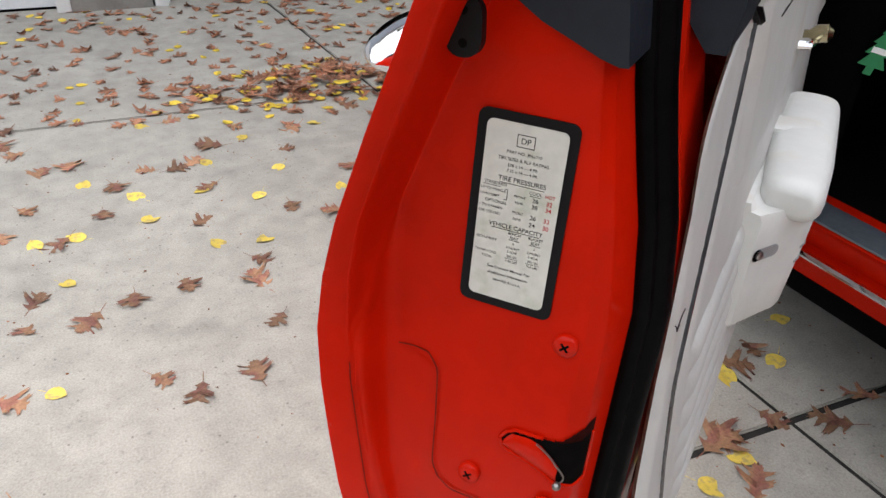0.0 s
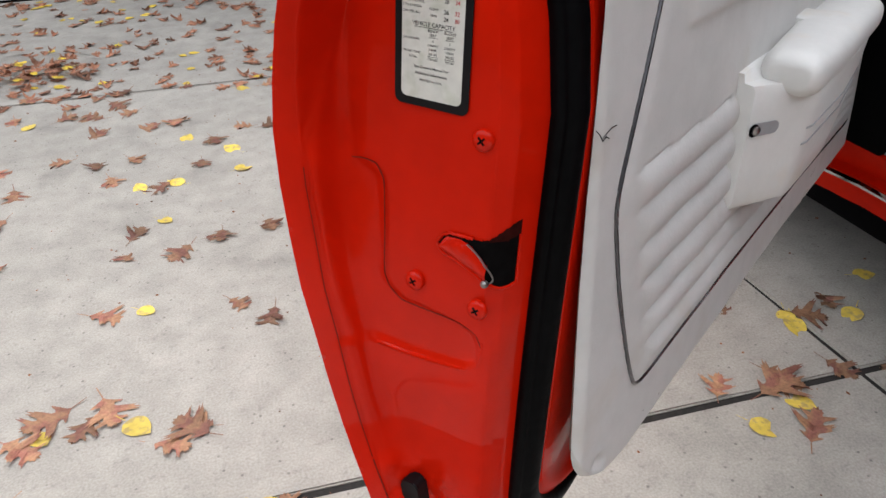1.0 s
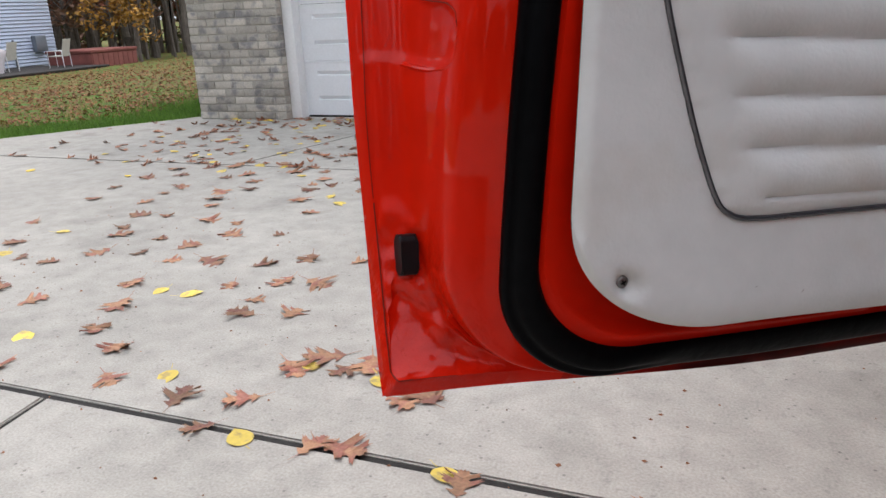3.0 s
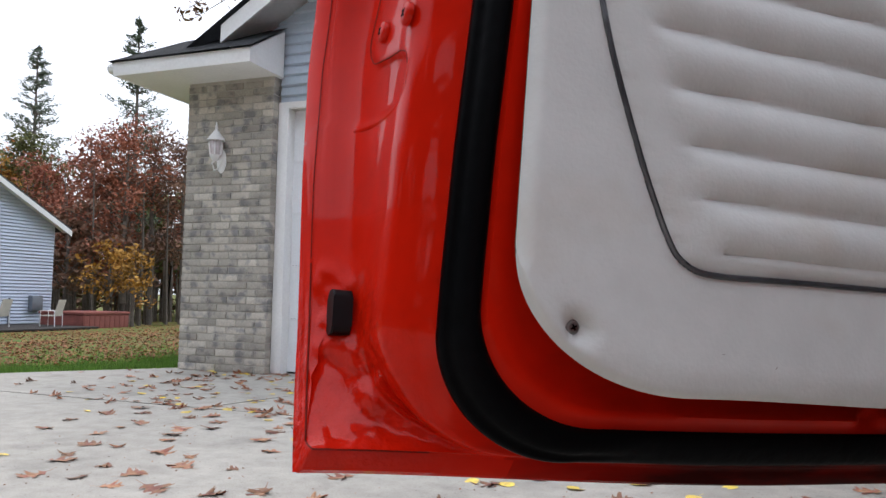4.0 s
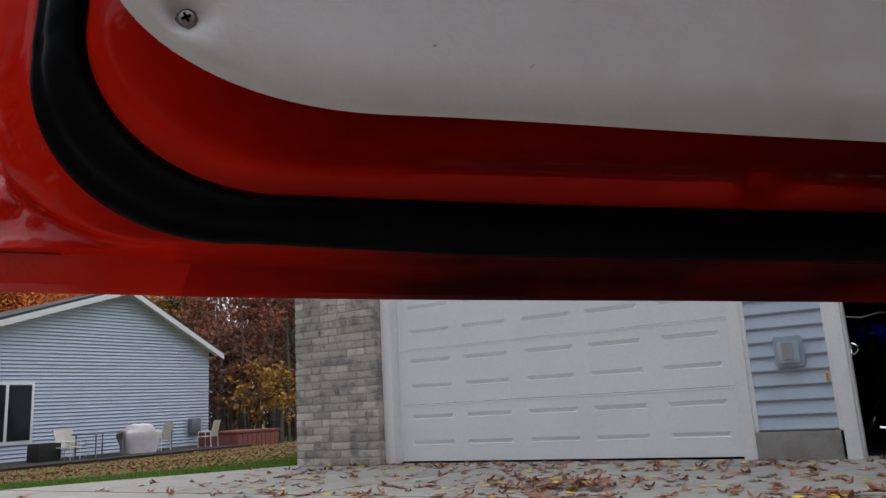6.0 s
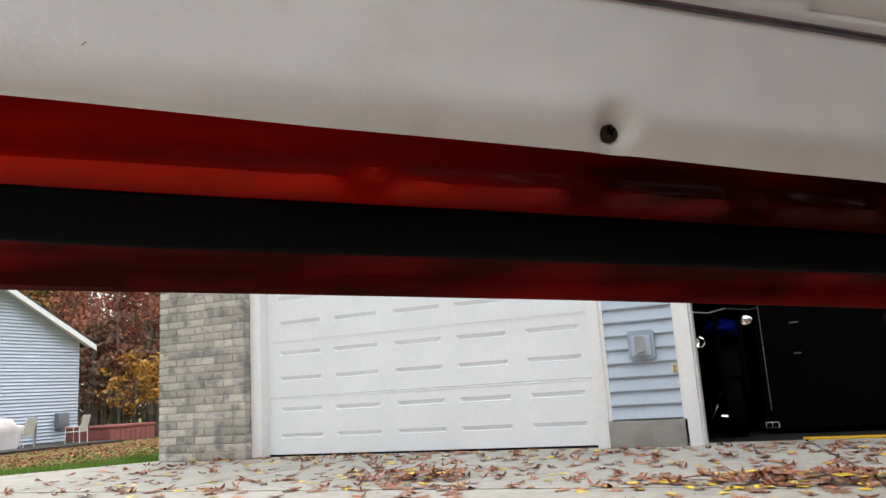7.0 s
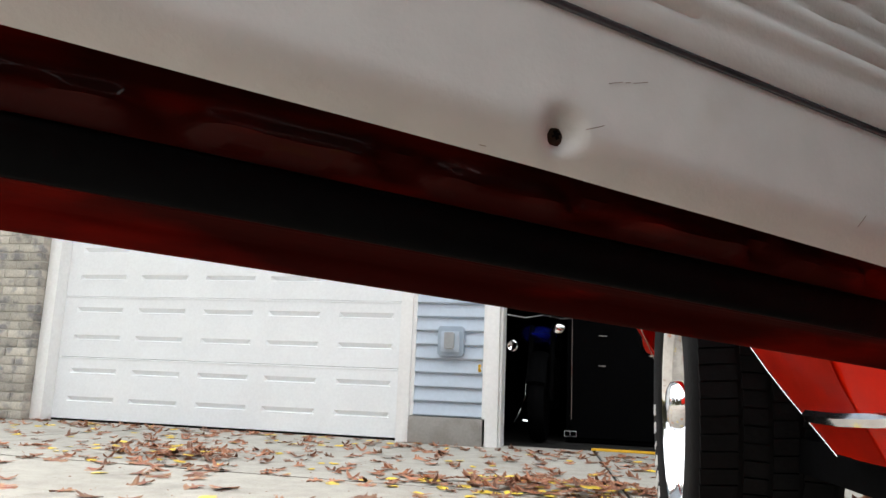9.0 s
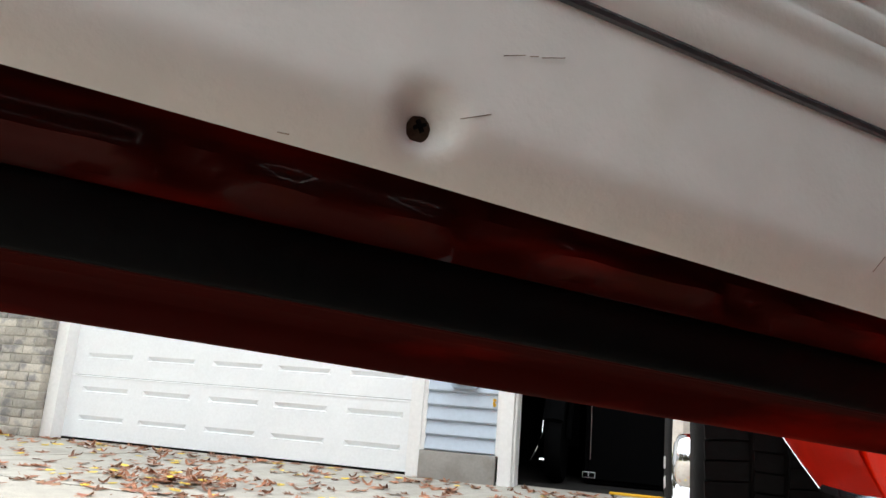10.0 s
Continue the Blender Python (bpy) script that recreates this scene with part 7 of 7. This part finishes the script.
def leaf_pose(x, y, s, rnd, z=0.001):
    return Matrix.Translation((x, y, z)) @ Euler((rnd.uniform(-0.12, 0.12), rnd.uniform(-0.12, 0.12), rnd.uniform(0, 6.28))).to_matrix().to_4x4() @ Matrix.Diagonal((s, s, s, 1))


YELLOW_AT = [(0.49, 2.9), (0.76, 2.76), (0.67, 3.1), (0.27, 3.36), (0.2, 2.69), (0.24, 2.5), (0.44, 2.25), (-0.04, 2.17), (-0.01, 2.45), (-0.14, 2.44), (0.02, 2.85), (0.44, 2.66), (0.96, 2.52), (-0.07, 1.65), (0.64, 2.55), (0.6, 2.23), (1.49, 0.82), (1.36, 0.77), (2.0, 1.22), (1.84, 1.07), (1.66, 1.07), (-0.28, 1.2), (-0.06, 1.18), (0.23, 0.86), (-0.25, 0.85), (1.66, 1.11)]
OAK_AT = [(-0.13, 2.1), (-0.15, 1.96), (0.02, 1.94), (0.15, 2.01), (0.31, 2.04), (0.54, 1.76), (0.19, 1.61), (0.28, 1.52), (-0.18, 1.65), (0.41, 2.42), (0.44, 1.55), (0.53, 1.99), (0.56, 2.1), (-0.07, 2.42), (1.82, 1.15), (1.66, 0.89), (1.81, 0.83), (1.47, 0.74), (1.47, 0.88), (1.97, 0.88), (1.72, 1.1), (-0.14, 3.0), (0.44, 2.92), (0.08, 2.59)]
OAK_MORE = [(-0.18, 2.7), (0.74, 2.43), (0.88, 2.34), (0.37, 2.88), (0.47, 2.69), (-0.35, 1.0), (-0.32, 1.18), (-0.18, 1.21), (0.02, 1.1), (0.07, 1.14), (-0.08, 0.87), (-0.01, 0.88), (-0.37, 0.86), (0.64, 0.86), (0.79, 0.85), (0.86, 0.85), (1.21, 1.17), (1.33, 1.17), (1.51, 1.37), (1.51, 1.2), (1.33, 0.92), (1.5, 0.9), (0.27, 0.84), (1.62, 1.51), (-1.05, 2.23), (-1.65, 1.84), (-1.13, 1.41), (-1.46, 1.35), (-0.27, 1.26), (-0.13, 1.25), (0.09, 1.15)]


def fallen_leaves():
    rnd = random.Random(12)
    yel = leaf_meshes(False, M_YELLOW_LEAF, "leaf")
    brn = leaf_meshes(True, M_OAK_OBJ, "leaf")
    near = [(x, y, False) for x, y in YELLOW_AT] + [(x, y, True) for x, y in OAK_AT + OAK_MORE]
    taken = [(x, y) for x, y, _ in near]
    while len(near) < 230:
        x, y = rnd.uniform(-2.6, 2.2), rnd.uniform(0.9, 3.6)
        if -0.5 < x < 1.1 and y < 2.4 or x > 1.2 and y < 1.9:
            continue
        if min((x - a) ** 2 + (y - b) ** 2 for a, b in taken) < 0.012:
            continue
        taken.append((x, y))
        near.append((x, y, rnd.random() > 0.16))
    for x, y, lobed in near:
        s = rnd.uniform(0.075, 0.125) if lobed else rnd.uniform(0.065, 0.09)
        ob = put("fallen_leaf", rnd.choice(brn if lobed else yel), None, leaf_pose(x, y, s, rnd))
        tagged(ob, "curled brown oak leaf lying on concrete" if lobed else "bright yellow leaf lying flat on concrete", "leaf", "fallen leaves")
    for lobed, material, count, label in ((True, M_OAK, 1350, "scattered brown oak leaves on the drive"), (False, M_YELLOW_STUFF, 300, "scattered yellow leaves on the drive")):
        verts, faces = [], []
        n = 0
        while n < count:
            q = rnd.random()
            z = 0.001
            if q < 0.16:
                x, y = rnd.gauss(1.15, 0.38), rnd.gauss(3.66, 0.17)
                z = 0.05 * rnd.random() * math.exp(-((x - 1.15) / 0.4) ** 2 - ((y - 3.66) / 0.2) ** 2)
            elif q < 0.21:
                x, y = rnd.gauss(-0.76, 0.20), rnd.gauss(3.9, 0.12)
                z = 0.04 * rnd.random()
            elif q < 0.38:
                x, y = rnd.uniform(-3.2, 3.4), 5.42 - abs(rnd.gauss(0, 0.35))
            elif q < 0.70:
                x, y = rnd.uniform(-3.6, 3.6), rnd.uniform(3.4, 5.4)
            else:
                x, y = rnd.uniform(-5.6, 3.6), rnd.uniform(-2.5, 5.0)
                if -2.6 < x < 2.2 and 0.3 < y < 3.4:
                    continue
            if x < edge_x(y) + 0.1:
                continue
            n += 1
            vs, fs = rnd.choice(SHAPES[lobed])
            s = rnd.uniform(0.045, 0.095) if lobed else rnd.uniform(0.045, 0.075)
            m = leaf_pose(x, y, s, rnd, z + 0.002)
            k = len(verts)
            lo = min(v[2] for v in vs)
            verts += [m @ Vector((a, b, c - lo)) for a, b, c in vs]
            faces += [tuple(k + i for i in f) for f in fs]
        ob = new("fallen_leaves", cloud_mesh("fallen_leaves", (verts, faces), material))
        tagged(ob, label, "leaves", kind="stuff")


fallen_leaves()


def crumbs():
    """Bits of leaf and grit on the slabs."""
    rnd = random.Random(64)
    verts, faces = [], []
    for _ in range(420):
        x, y = rnd.uniform(-2.2, 2.2), rnd.uniform(0.5, 4.2)
        s = rnd.uniform(0.002, 0.007)
        k = len(verts)
        verts += [(x + s * math.cos(a) * rnd.uniform(0.5, 1.2), y + s * math.sin(a) * rnd.uniform(0.5, 1.2), 0.001) for a in (0, 1.6, 3.1, 4.7)] + [(x, y, 0.002 + s * 0.4)]
        faces += [(k + i, k + (i + 1) % 4, k + 4) for i in range(4)]
    ob = new("grit", cloud_mesh("grit", (verts, faces), M_LITTER))
    tagged(ob, "dark leaf crumbs and grit on the slabs", "debris", kind="stuff")


crumbs()


def lawn_cover():
    """Grass blades along the drive and a carpet of leaves towards the house."""
    rnd = random.Random(40)
    verts, faces = [], []
    for _ in range(60000):
        y = rnd.uniform(-1.0, 9.5)
        ex = edge_x(min(y, 5.5)) if y < 5.5 else -3.95
        x = ex + 0.02 - abs(rnd.gauss(0, 0.75 if rnd.random() < 0.7 else 2.0))
        z = lawn_z(x, y)
        h, a = rnd.uniform(0.03, 0.075), rnd.uniform(0, 6.28)
        w = 0.004
        dx_, dy_ = math.cos(a) * w, math.sin(a) * w
        k = len(verts)
        verts += [(x - dx_, y - dy_, z - 0.01), (x + dx_, y + dy_, z - 0.01), (x + rnd.uniform(-0.03, 0.03), y + rnd.uniform(-0.03, 0.03), z + h)]
        faces.append((k, k + 1, k + 2))
    ob = new("grass_blades", cloud_mesh("grass_blades", (verts, faces), M_BLADE))
    tagged(ob, "green grass along the edge of the drive", "grass", kind="stuff")
    verts, faces = [], []
    for _ in range(24000):
        y = rnd.uniform(-2.0, 24)
        ex = edge_x(min(y, 5.5)) if y < 5.5 else -3.95
        x = ex - 0.9 - abs(rnd.gauss(0, 7.0)) - 1.2 * rnd.random()
        if x < -21:
            continue
        z = lawn_z(x, y) + 0.015
        s, a = rnd.uniform(0.02, 0.042), rnd.uniform(0, 6.28)
        c, d = math.cos(a) * s, math.sin(a) * s
        k = len(verts)
        verts += [(x - c, y - d, z), (x + d * 0.5, y - c * 0.5, z + rnd.uniform(0.005, 0.03)), (x + c, y + d, z + rnd.uniform(0, 0.02)), (x - d * 0.5, y + c * 0.5, z + rnd.uniform(0.005, 0.03))]
        faces.append((k, k + 1, k + 2, k + 3))
    ob = new("lawn_leaves", cloud_mesh("lawn_leaves", (verts, faces), M_LITTER))
    tagged(ob, "brown leaves covering the lawn", "leaves", kind="stuff")


lawn_cover()
